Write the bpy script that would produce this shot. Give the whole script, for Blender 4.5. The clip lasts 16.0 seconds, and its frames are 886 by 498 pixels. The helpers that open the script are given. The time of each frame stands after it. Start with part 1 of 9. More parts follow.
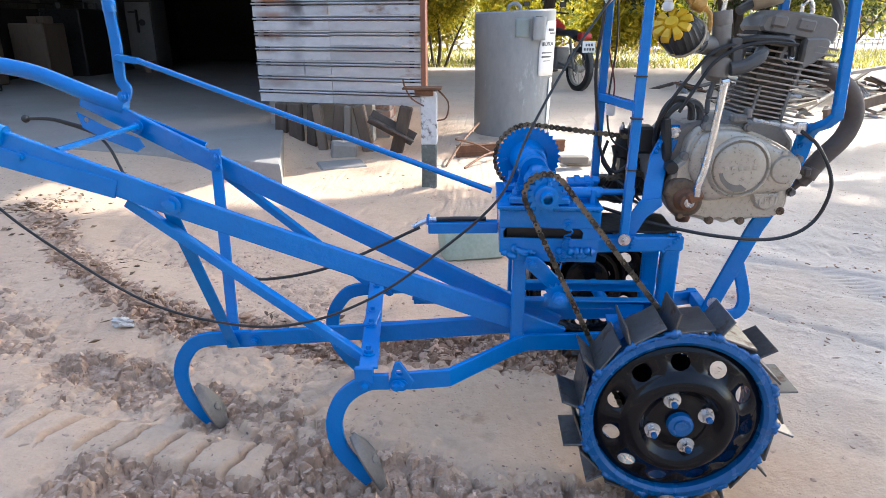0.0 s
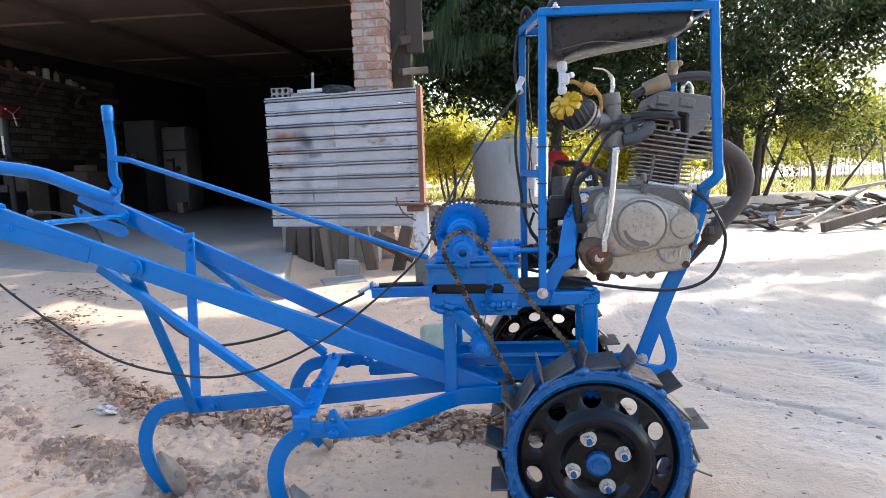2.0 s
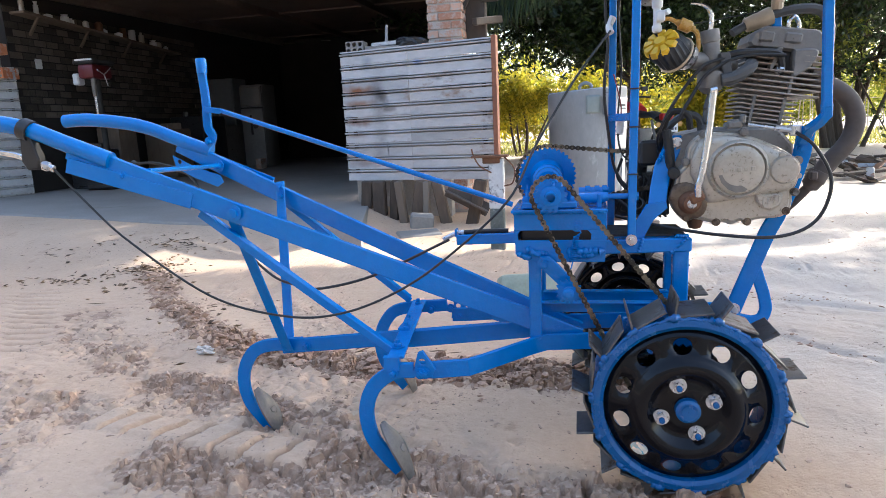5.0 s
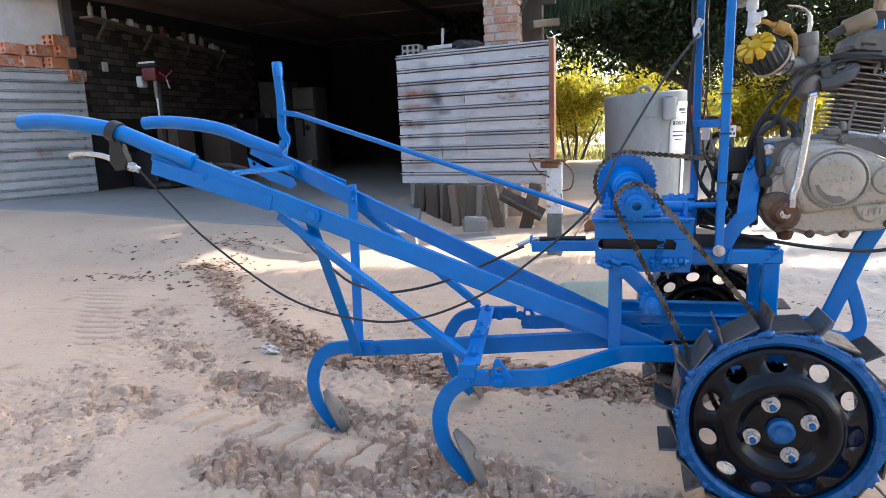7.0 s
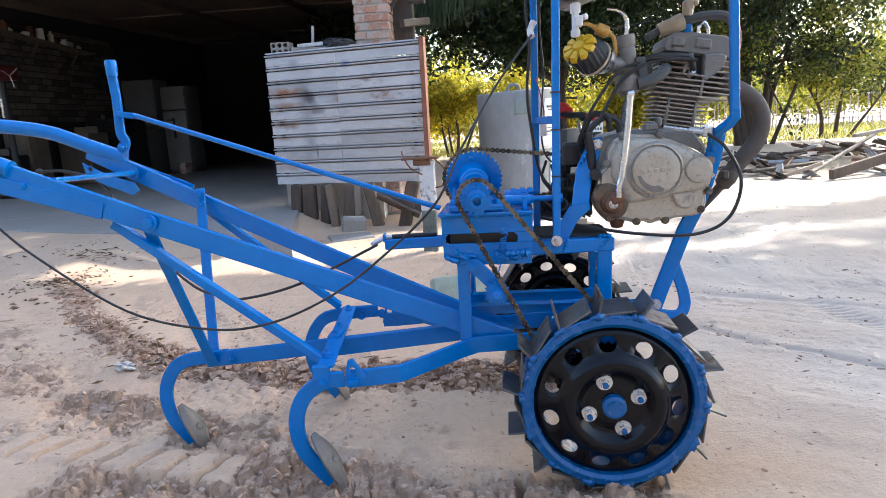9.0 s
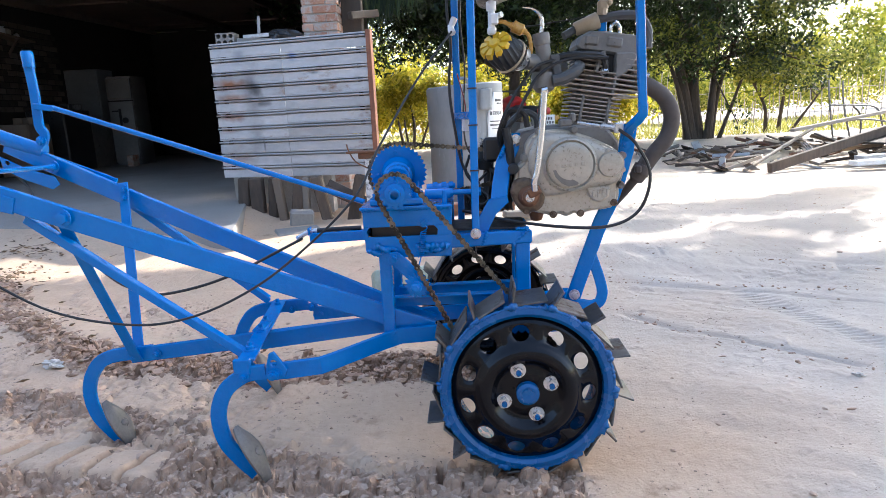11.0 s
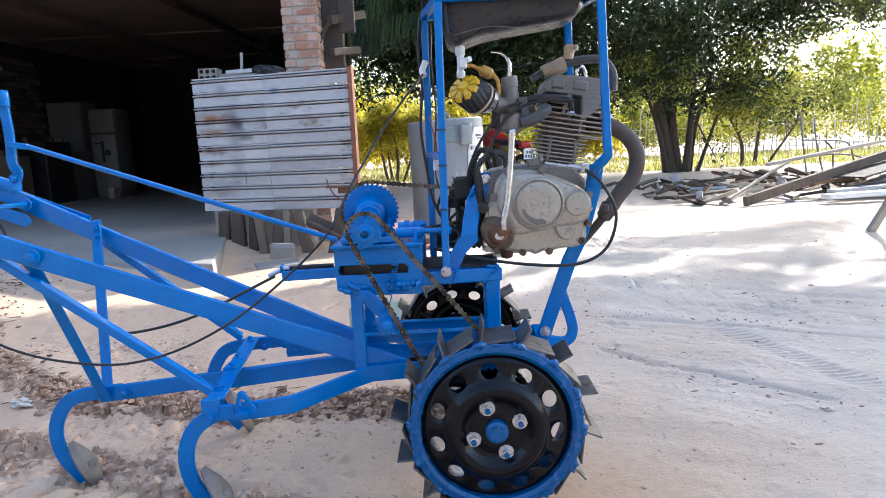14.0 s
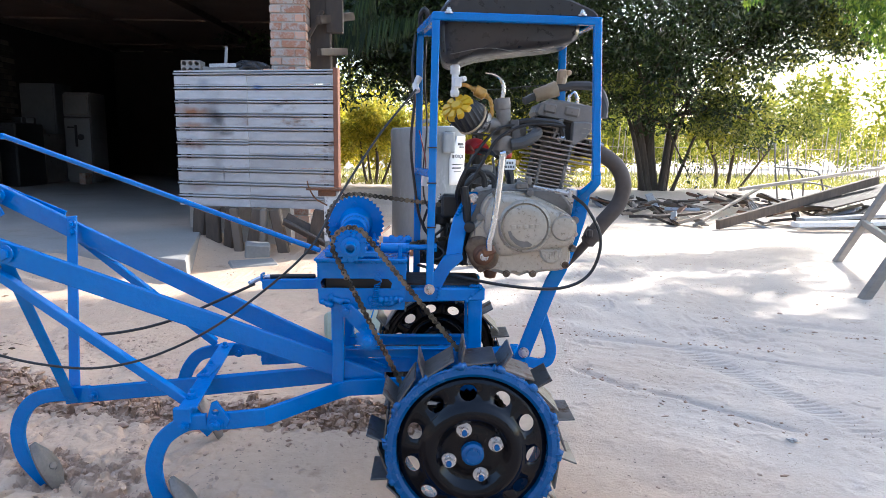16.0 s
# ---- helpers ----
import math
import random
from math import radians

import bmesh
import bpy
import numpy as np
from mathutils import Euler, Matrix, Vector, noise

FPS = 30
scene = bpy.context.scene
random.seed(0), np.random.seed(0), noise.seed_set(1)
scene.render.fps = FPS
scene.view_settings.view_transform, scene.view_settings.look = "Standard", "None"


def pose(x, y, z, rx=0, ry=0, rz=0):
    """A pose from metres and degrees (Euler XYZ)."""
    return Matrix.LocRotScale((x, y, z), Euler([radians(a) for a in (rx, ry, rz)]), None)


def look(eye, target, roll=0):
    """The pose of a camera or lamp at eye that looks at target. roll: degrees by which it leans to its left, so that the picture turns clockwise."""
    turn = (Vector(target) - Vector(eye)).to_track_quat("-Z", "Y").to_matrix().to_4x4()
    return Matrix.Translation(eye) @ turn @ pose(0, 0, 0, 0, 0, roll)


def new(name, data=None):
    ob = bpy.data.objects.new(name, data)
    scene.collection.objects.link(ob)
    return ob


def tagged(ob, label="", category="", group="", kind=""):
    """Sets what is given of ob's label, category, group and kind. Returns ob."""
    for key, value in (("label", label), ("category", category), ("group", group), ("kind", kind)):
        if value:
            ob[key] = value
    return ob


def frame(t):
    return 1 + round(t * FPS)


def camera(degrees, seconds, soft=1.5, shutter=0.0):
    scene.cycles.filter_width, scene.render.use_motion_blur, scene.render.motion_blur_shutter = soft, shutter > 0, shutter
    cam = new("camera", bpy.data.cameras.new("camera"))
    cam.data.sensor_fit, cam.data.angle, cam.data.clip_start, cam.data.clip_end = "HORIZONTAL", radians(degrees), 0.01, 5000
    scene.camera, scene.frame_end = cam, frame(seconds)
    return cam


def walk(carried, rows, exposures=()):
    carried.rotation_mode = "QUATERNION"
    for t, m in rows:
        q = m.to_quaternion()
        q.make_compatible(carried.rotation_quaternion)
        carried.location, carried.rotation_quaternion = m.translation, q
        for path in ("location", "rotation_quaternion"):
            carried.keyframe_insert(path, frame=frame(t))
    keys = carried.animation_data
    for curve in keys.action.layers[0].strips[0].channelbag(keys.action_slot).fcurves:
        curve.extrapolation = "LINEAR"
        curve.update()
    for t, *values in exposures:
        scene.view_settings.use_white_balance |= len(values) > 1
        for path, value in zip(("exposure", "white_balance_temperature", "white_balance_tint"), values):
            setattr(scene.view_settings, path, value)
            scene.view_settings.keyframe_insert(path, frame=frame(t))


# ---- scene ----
cam = camera(69.8, 16.0, soft=0.8)
PATH = [
    (0, (-0.371, -1.004, 0.878), (-0.488, 0.877, 0.21), -0.0),
    (0.5, (-0.349, -1.073, 0.776), (-0.587, 0.855, 0.3), 0.2),
    (1, (-0.268, -1.122, 0.741), (-0.529, 0.818, 0.329), -2.4),
    (1.5, (-0.208, -1.157, 0.737), (-0.429, 0.798, 0.373), -2.2),
    (2, (-0.163, -1.154, 0.753), (-0.368, 0.82, 0.501), -1.9),
    (2.5, (-0.13, -1.159, 0.771), (-0.269, 0.827, 0.579), -2.4),
    (3, (-0.106, -1.153, 0.764), (-0.138, 0.833, 0.53), -2.9),
    (3.5, (-0.108, -1.154, 0.748), (-0.197, 0.82, 0.436), -3.9),
    (4, (-0.131, -1.156, 0.735), (-0.319, 0.804, 0.384), -3.8),
    (4.5, (-0.165, -1.165, 0.733), (-0.472, 0.776, 0.363), -3.5),
    (5, (-0.199, -1.17, 0.734), (-0.619, 0.748, 0.355), -2.7),
    (5.2, (-0.21, -1.176, 0.732), (-0.655, 0.737, 0.355), -2.9),
    (7.3, (-0.276, -1.17, 0.745), (-0.829, 0.717, 0.38), -2.2),
    (7.5, (-0.263, -1.17, 0.747), (-0.759, 0.732, 0.376), -2.8),
    (8, (-0.23, -1.156, 0.741), (-0.599, 0.772, 0.355), -2.8),
    (8.5, (-0.204, -1.156, 0.738), (-0.467, 0.789, 0.351), -2.6),
    (9, (-0.185, -1.156, 0.739), (-0.405, 0.794, 0.353), -3.1),
    (9.5, (-0.162, -1.16, 0.737), (-0.336, 0.793, 0.344), -3.1),
    (10, (-0.149, -1.177, 0.744), (-0.317, 0.779, 0.362), -2.6),
    (10.2, (-0.127, -1.175, 0.744), (-0.264, 0.777, 0.331), -3.0),
    (12.3, (-0.087, -1.173, 0.731), (-0.166, 0.782, 0.317), -2.7),
    (12.5, (-0.085, -1.17, 0.735), (-0.159, 0.784, 0.316), -2.7),
    (13, (-0.081, -1.173, 0.739), (-0.145, 0.782, 0.325), -2.9),
    (13.5, (-0.074, -1.18, 0.74), (-0.121, 0.778, 0.336), -2.9),
    (14, (-0.066, -1.186, 0.756), (-0.112, 0.788, 0.436), -2.6),
    (14.5, (-0.06, -1.19, 0.764), (-0.07, 0.79, 0.485), -1.7),
    (15, (-0.063, -1.189, 0.776), (-0.077, 0.799, 0.553), -1.0),
    (15.5, (-0.069, -1.189, 0.772), (-0.064, 0.795, 0.518), -0.8),
    (16, (-0.09, -1.178, 0.786), (-0.053, 0.798, 0.477), 0.9),
]
walk(cam, [(t, look(eye, target, roll)) for t, eye, target, roll in PATH], exposures=[(0.0, 2.45, 6290, 8), (1.0, 2.47, 6290, 8), (3.0, 2.45, 6070, 8), (5.0, 2.45, 6250, 8), (7.5, 2.42, 6330, 8), (10.0, 2.44, 6170, 8), (12.5, 2.43, 6020, 8), (14.5, 2.43, 6030, 8), (16.0, 2.37, 6000, 8)])

# ---- sky and sun ----
SUN_WAY = Vector((0.70, 0.71, 0.70)).normalized()
sun_el = math.asin(SUN_WAY.z)
sun_az = math.atan2(SUN_WAY.x, SUN_WAY.y)
world = bpy.data.worlds.new("sky")
world.use_nodes = True
scene.world = world
wn, wl = world.node_tree.nodes, world.node_tree.links
sky = wn.new("ShaderNodeTexSky")
sky.sky_type = "NISHITA"
sky.sun_disc = False
sky.sun_elevation, sky.sun_rotation = sun_el, sun_az
sky.air_density, sky.dust_density, sky.ozone_density = 1.0, 3.0, 1.0
wn["Background"].inputs["Strength"].default_value = 0.14
wl.new(sky.outputs[0], wn["Background"].inputs["Color"])
sun_data = bpy.data.lights.new("sun", "SUN")
sun_data.energy, sun_data.angle, sun_data.color = 2.0, radians(0.5), (1.0, 0.965, 0.91)
sun = new("sun", sun_data)
sun.matrix_world = look(SUN_WAY * 40, (0, 0, 0))
# ---- materials ----
def material(name, low, high, grain=40.0, patch=3.0, rough=(0.6, 0.9), metal=0.0, bump=0.3, bump_grain=None, depth=0.002,
             stain=None, stain_scale=6.0, stain_at=0.6, stain_rough=0.9, per_object=0.0, stretch=(1, 1, 1), coat=0.0, translucent=0.0, island=0.0):
    """Two tones mixed by large patches and fine grain, fine relief, and stains of one other tone."""
    m = bpy.data.materials.new(name)
    m.use_nodes = True
    nt = m.node_tree
    N, L = nt.nodes, nt.links
    bsdf = N["Principled BSDF"]
    co = N.new("ShaderNodeTexCoord")
    mp = N.new("ShaderNodeMapping")
    mp.inputs["Scale"].default_value = stretch
    L.new(co.outputs["Object"], mp.inputs["Vector"])
    if per_object:
        own = N.new("ShaderNodeObjectInfo")
        shift = N.new("ShaderNodeMath")
        shift.operation = "MULTIPLY"
        shift.inputs[1].default_value = 31.0
        L.new(own.outputs["Random"], shift.inputs[0])
        L.new(shift.outputs[0], mp.inputs["Location"])

    def noise_of(scale, detail=6.0, rough_=0.6):
        n = N.new("ShaderNodeTexNoise")
        n.inputs["Scale"].default_value, n.inputs["Detail"].default_value, n.inputs["Roughness"].default_value = scale, detail, rough_
        L.new(mp.outputs[0], n.inputs["Vector"])
        return n.outputs["Fac"]

    def math_of(op, a, b):
        n = N.new("ShaderNodeMath")
        n.operation = op
        for k, v in enumerate((a, b)):
            if isinstance(v, (int, float)):
                n.inputs[k].default_value = v
            else:
                L.new(v, n.inputs[k])
        return n.outputs[0]

    def ramp(fac, a, b):
        n = N.new("ShaderNodeMapRange")
        n.inputs["From Min"].default_value, n.inputs["From Max"].default_value = a, b
        L.new(fac, n.inputs["Value"])
        return n.outputs[0]

    def mix(fac, a, b):
        n = N.new("ShaderNodeMix")
        n.data_type = "RGBA"
        L.new(fac, n.inputs["Factor"])
        for key, v in (("A", a), ("B", b)):
            sock = [s for s in n.inputs if s.name == key and s.type == "RGBA"][0]
            if isinstance(v, tuple):
                sock.default_value = (*v, 1)
            else:
                L.new(v, sock)
        return [s for s in n.outputs if s.type == "RGBA"][0]

    fine, wide = noise_of(grain), noise_of(patch)
    both = math_of("ADD", math_of("MULTIPLY", fine, 0.5), math_of("MULTIPLY", wide, 0.5))
    if per_object:
        info = N.new("ShaderNodeObjectInfo")
        both = math_of("ADD", both, math_of("MULTIPLY", math_of("SUBTRACT", info.outputs["Random"], 0.5), per_object))
    if island:
        geo = N.new("ShaderNodeNewGeometry")
        both = math_of("ADD", both, math_of("MULTIPLY", math_of("SUBTRACT", geo.outputs["Random Per Island"], 0.5), island))
    colour = mix(ramp(both, 0.3, 0.7), low, high)
    ruff = ramp(fine, 0.3, 0.7)
    r = N.new("ShaderNodeMapRange")
    r.inputs["To Min"].default_value, r.inputs["To Max"].default_value = rough
    L.new(ruff, r.inputs["Value"])
    roughness = r.outputs[0]
    if stain:
        spot = ramp(math_of("ADD", math_of("MULTIPLY", noise_of(stain_scale, 8.0, 0.65), 0.75), math_of("MULTIPLY", fine, 0.25)), stain_at - 0.04, stain_at + 0.06)
        colour = mix(spot, colour, stain)
        roughness = math_of("ADD", math_of("MULTIPLY", roughness, math_of("SUBTRACT", 1.0, spot)), math_of("MULTIPLY", spot, stain_rough))
    L.new(colour, bsdf.inputs["Base Color"])
    L.new(roughness, bsdf.inputs["Roughness"])
    bsdf.inputs["Metallic"].default_value = metal
    bsdf.inputs["Coat Weight"].default_value = coat
    if bump:
        b = N.new("ShaderNodeBump")
        b.inputs["Strength"].default_value, b.inputs["Distance"].default_value = bump, depth
        L.new(noise_of(bump_grain or grain, 8.0), b.inputs["Height"])
        L.new(b.outputs[0], bsdf.inputs["Normal"])
    if translucent:
        t = N.new("ShaderNodeBsdfTranslucent")
        L.new(colour, t.inputs["Color"])
        s = N.new("ShaderNodeMixShader")
        s.inputs["Fac"].default_value = translucent
        L.new(bsdf.outputs[0], s.inputs[1])
        L.new(t.outputs[0], s.inputs[2])
        L.new(s.outputs[0], N["Material Output"].inputs["Surface"])
    return m


BLUE = material("blue_enamel", (0.0005, 0.145, 0.46), (0.001, 0.182, 0.56), grain=25, patch=5, rough=(0.07, 0.18), bump=0.6, bump_grain=45, depth=0.004,
                stain=(0.012, 0.11, 0.30), stain_scale=24, stain_at=0.72, stain_rough=0.5)
BLUE.node_tree.nodes["Principled BSDF"].inputs["Specular IOR Level"].default_value = 0.42
RIM_BLUE = material("dark_blue_enamel", (0.0005, 0.075, 0.24), (0.001, 0.105, 0.32), grain=25, patch=5, rough=(0.15, 0.35), bump=0.8, bump_grain=60, depth=0.004)
BLACK_GLOSS = material("black_enamel", (0.003, 0.003, 0.004), (0.007, 0.007, 0.009), grain=60, rough=(0.05, 0.13), bump=0.5, bump_grain=26, depth=0.002,
                       stain=(0.05, 0.048, 0.045), stain_scale=14, stain_at=0.72)
BLACK_GLOSS.node_tree.nodes["Principled BSDF"].inputs["Specular IOR Level"].default_value = 0.24
STEEL = material("bare_steel", (0.075, 0.072, 0.070), (0.20, 0.19, 0.18), grain=90, patch=14, rough=(0.32, 0.55), metal=0.6, bump=0.25, bump_grain=30, depth=0.003,
                 stain=(0.12, 0.075, 0.045), stain_scale=20, stain_at=0.58, per_object=0.3)
WORN_STEEL = material("soil_worn_steel", (0.10, 0.095, 0.088), (0.22, 0.205, 0.19), grain=150, patch=12, rough=(0.4, 0.65), metal=0.3, bump=0.2,
                      stain=(0.27, 0.225, 0.18), stain_scale=20, stain_at=0.58)
ZINC = material("zinc_plate", (0.45, 0.45, 0.46), (0.7, 0.7, 0.71), grain=80, rough=(0.2, 0.4), metal=0.9, bump=0.1)
CHROME = material("chrome", (0.62, 0.61, 0.6), (0.78, 0.77, 0.75), grain=60, rough=(0.12, 0.3), metal=1.0, bump=0.05)
CHAIN = material("oiled_chain", (0.025, 0.021, 0.015), (0.18, 0.148, 0.10), grain=200, rough=(0.3, 0.55), metal=0.4, bump=0.3, island=0.6)
CASE = material("cast_aluminium", (0.35, 0.31, 0.25), (0.52, 0.475, 0.40), grain=120, patch=7, rough=(0.24, 0.42), metal=0.3, bump=0.4, bump_grain=300, depth=0.0006,
                stain=(0.15, 0.105, 0.065), stain_scale=16, stain_at=0.62)
CASE_DARK = material("grimy_aluminium", (0.14, 0.13, 0.117), (0.28, 0.262, 0.238), grain=90, patch=9, rough=(0.45, 0.75), metal=0.4, bump=0.4, bump_grain=260, depth=0.0008,
                     stain=(0.07, 0.055, 0.04), stain_scale=16, stain_at=0.6)
FIN = material("finned_aluminium", (0.25, 0.21, 0.165), (0.50, 0.445, 0.375), grain=90, patch=8, rough=(0.5, 0.8), metal=0.4, bump=0.3,
               stain=(0.10, 0.07, 0.045), stain_scale=14, stain_at=0.57)
OILY = material("oil_soaked_casting", (0.045, 0.028, 0.018), (0.24, 0.165, 0.105), grain=90, patch=18, rough=(0.3, 0.55), metal=0.2, bump=0.4, bump_grain=200, depth=0.001,
                stain=(0.06, 0.032, 0.018), stain_scale=22, stain_at=0.55)
SOOT = material("sooty_aluminium", (0.02, 0.018, 0.016), (0.05, 0.045, 0.04), grain=90, patch=9, rough=(0.6, 0.85), metal=0.2, bump=0.3)
RUST = material("rusty_oily_iron", (0.09, 0.04, 0.022), (0.24, 0.11, 0.055), grain=90, patch=20, rough=(0.5, 0.85), metal=0.2, bump=0.5)
RUBBER = material("black_rubber", (0.008, 0.008, 0.008), (0.022, 0.022, 0.022), grain=90, rough=(0.4, 0.6), bump=0.15)
GREY_RUBBER = material("grey_rubber", (0.05, 0.05, 0.05), (0.09, 0.088, 0.085), grain=90, rough=(0.5, 0.75), bump=0.2)
TANK_PLASTIC = material("black_plastic", (0.012, 0.012, 0.014), (0.03, 0.029, 0.03), grain=60, rough=(0.22, 0.45), bump=0.15,
                        stain=(0.10, 0.07, 0.06), stain_scale=5, stain_at=0.66)
BROWN_HOSE = material("heat_browned_pipe", (0.055, 0.042, 0.035), (0.13, 0.105, 0.09), grain=60, patch=8, rough=(0.55, 0.8), metal=0.2, bump=0.25)
YELLOW = material("yellow_plastic", (0.50, 0.27, 0.006), (0.72, 0.44, 0.012), grain=60, rough=(0.3, 0.5), bump=0.1)
AMBER = material("amber_plastic", (0.36, 0.17, 0.03), (0.55, 0.32, 0.08), grain=60, rough=(0.2, 0.4), bump=0.1)
WHITE_PLASTIC = material("white_plastic", (0.6, 0.59, 0.57), (0.76, 0.76, 0.75), grain=60, rough=(0.3, 0.5), bump=0.1)
WRAPPER = material("dusty_pale_film", (0.42, 0.38, 0.34), (0.66, 0.62, 0.57), grain=60, rough=(0.4, 0.7), bump=0.3)
TAN_PLASTIC = material("tan_plastic", (0.36, 0.27, 0.17), (0.5, 0.4, 0.28), grain=60, rough=(0.45, 0.65), bump=0.15)
RED = material("red_paint", (0.33, 0.012, 0.012), (0.5, 0.03, 0.025), grain=40, rough=(0.3, 0.5), bump=0.1)
DARK_RED = material("dark_red_paint", (0.09, 0.008, 0.010), (0.17, 0.016, 0.018), grain=40, rough=(0.35, 0.55), bump=0.1)
SAND = material("sandy_soil", (0.54, 0.42, 0.318), (0.71, 0.585, 0.465), grain=45, patch=1.6, rough=(0.85, 1.0), bump=0.8, bump_grain=110, depth=0.004,
                stain=(0.40, 0.30, 0.22), stain_scale=6.0, stain_at=0.62, stain_rough=1.0)


def soil_tones(m, west, east, fleck):
    """Soil that changes from browner to greyer across the yard, with sparse dark flecks of crumbs and bits."""
    N, L = m.node_tree.nodes, m.node_tree.links
    base = N["Principled BSDF"].inputs["Base Color"]
    source = base.links[0].from_socket
    co = N.new("ShaderNodeTexCoord")
    split = N.new("ShaderNodeSeparateXYZ")
    L.new(co.outputs["Object"], split.inputs[0])

    def noise_of(scale, detail):
        n = N.new("ShaderNodeTexNoise")
        n.inputs["Scale"].default_value, n.inputs["Detail"].default_value = scale, detail
        L.new(co.outputs["Object"], n.inputs["Vector"])
        return n.outputs["Fac"]

    def reach(value, a, b, lo=0.0, hi=1.0):
        n = N.new("ShaderNodeMapRange")
        for key, v in (("From Min", a), ("From Max", b), ("To Min", lo), ("To Max", hi)):
            n.inputs[key].default_value = v
        L.new(value, n.inputs["Value"])
        return n.outputs[0]

    def math_of(op, a, b):
        n = N.new("ShaderNodeMath")
        n.operation = op
        for k, v in enumerate((a, b)):
            if isinstance(v, float):
                n.inputs[k].default_value = v
            else:
                L.new(v, n.inputs[k])
        return n.outputs[0]

    def mixed(kind, fac, a, b):
        n = N.new("ShaderNodeMix")
        n.data_type, n.blend_type = "RGBA", kind
        if isinstance(fac, float):
            n.inputs["Factor"].default_value = fac
        else:
            L.new(fac, n.inputs["Factor"])
        for key, v in (("A", a), ("B", b)):
            sock = [q for q in n.inputs if q.name == key and q.type == "RGBA"][0]
            if isinstance(v, tuple):
                sock.default_value = (*v, 1)
            else:
                L.new(v, sock)
        return [q for q in n.outputs if q.type == "RGBA"][0]
    where = math_of("ADD", math_of("ADD", split.outputs["X"], math_of("MULTIPLY", split.outputs["Y"], 0.22)), reach(noise_of(1.3, 4.0), 0.3, 0.7, -0.45, 0.45))
    tone = mixed("MIX", reach(where, 0.0, 0.95), west, east)
    colour = mixed("MULTIPLY", 1.0, source, tone)
    spots = math_of("MULTIPLY", reach(noise_of(85.0, 2.0), 0.665, 0.70), reach(noise_of(5.0, 3.0), 0.47, 0.58))
    L.new(mixed("MIX", spots, colour, fleck), base)


soil_tones(SAND, (0.86, 0.745, 0.645), (0.865, 0.89, 0.91), (0.17, 0.125, 0.09))
CLOD = material("dry_clods", (0.31, 0.208, 0.143), (0.60, 0.435, 0.32), grain=50, patch=6, rough=(0.9, 1.0), bump=0.8, bump_grain=120, depth=0.003, island=0.12)
TURNED = material("turned_soil", (0.26, 0.155, 0.10), (0.50, 0.335, 0.23), grain=50, patch=6, rough=(0.9, 1.0), bump=0.8, bump_grain=120, depth=0.003, island=0.2)
TURNED_GROUND = material("turned_ground", (0.19, 0.105, 0.066), (0.41, 0.265, 0.175), grain=60, patch=4, rough=(0.9, 1.0), bump=0.8, bump_grain=90, depth=0.006)
# loose soil, darkened in colour to give shaded crevices between the pale clods
LOOSE_GROUND = material("loose_soil", (0.27, 0.17, 0.113), (0.51, 0.355, 0.25), grain=60, patch=4, rough=(0.9, 1.0), bump=0.8, bump_grain=90, depth=0.006)
CONCRETE = material("worn_concrete", (0.205, 0.185, 0.165), (0.31, 0.28, 0.25), grain=50, patch=1.6, rough=(0.8, 0.95), bump=0.5, bump_grain=160, depth=0.003,
                    stain=(0.2, 0.17, 0.14), stain_scale=2.0, stain_at=0.62)
GALV = material("galvanised_slat", (0.33, 0.33, 0.335), (0.52, 0.52, 0.525), grain=30, patch=2.5, rough=(0.35, 0.55), metal=0.25, bump=0.15, stretch=(0.5, 1, 1),
                stain=(0.20, 0.125, 0.075), stain_scale=3.2, stain_at=0.60, per_object=0.25)
GALV_RUST = material("rust_streaked_slat", (0.33, 0.33, 0.335), (0.52, 0.52, 0.525), grain=30, patch=2.5, rough=(0.35, 0.6), metal=0.2, bump=0.15, stretch=(0.5, 1, 1),
                     stain=(0.25, 0.16, 0.10), stain_scale=2.6, stain_at=0.62, per_object=0.25)
BLACK_WOOD = material("blackened_timber", (0.028, 0.021, 0.016), (0.085, 0.064, 0.048), grain=30, patch=5, rough=(0.75, 0.95), bump=0.6, stretch=(1, 1, 0.25))
RUST_RED = material("red_oxide_steel", (0.16, 0.06, 0.035), (0.29, 0.12, 0.065), grain=50, patch=4, rough=(0.6, 0.85), metal=0.1, bump=0.3)
BRICK = material("fired_brick", (0.33, 0.16, 0.10), (0.54, 0.32, 0.225), grain=60, patch=8, rough=(0.8, 0.95), bump=0.6, bump_grain=130, depth=0.003,
                 per_object=0.7, stain=(0.40, 0.35, 0.31), stain_scale=9, stain_at=0.50)
ORANGE_BRICK = material("orange_clay_block", (0.50, 0.17, 0.075), (0.70, 0.30, 0.16), grain=50, patch=8, rough=(0.8, 0.95), bump=0.4, per_object=0.4, stain=(0.50, 0.46, 0.42), stain_scale=8, stain_at=0.55)
# brick of the shed's inside, the indoor shade put into its colour
DARK_BRICK = material("shaded_brick", (0.04, 0.033, 0.027), (0.125, 0.10, 0.08), grain=60, patch=6, rough=(0.85, 0.95), bump=0.6, bump_grain=130, depth=0.003, per_object=0.6)
MORTAR = material("mortar", (0.30, 0.27, 0.235), (0.44, 0.40, 0.355), grain=70, patch=4, rough=(0.9, 1.0), bump=0.6, depth=0.003)
# mortar of the inner walls, made near black for the indoor shade
DARK_MORTAR = material("shaded_mortar", (0.012, 0.010, 0.009), (0.032, 0.027, 0.023), grain=70, patch=4, rough=(0.9, 1.0), bump=0.6, depth=0.003)
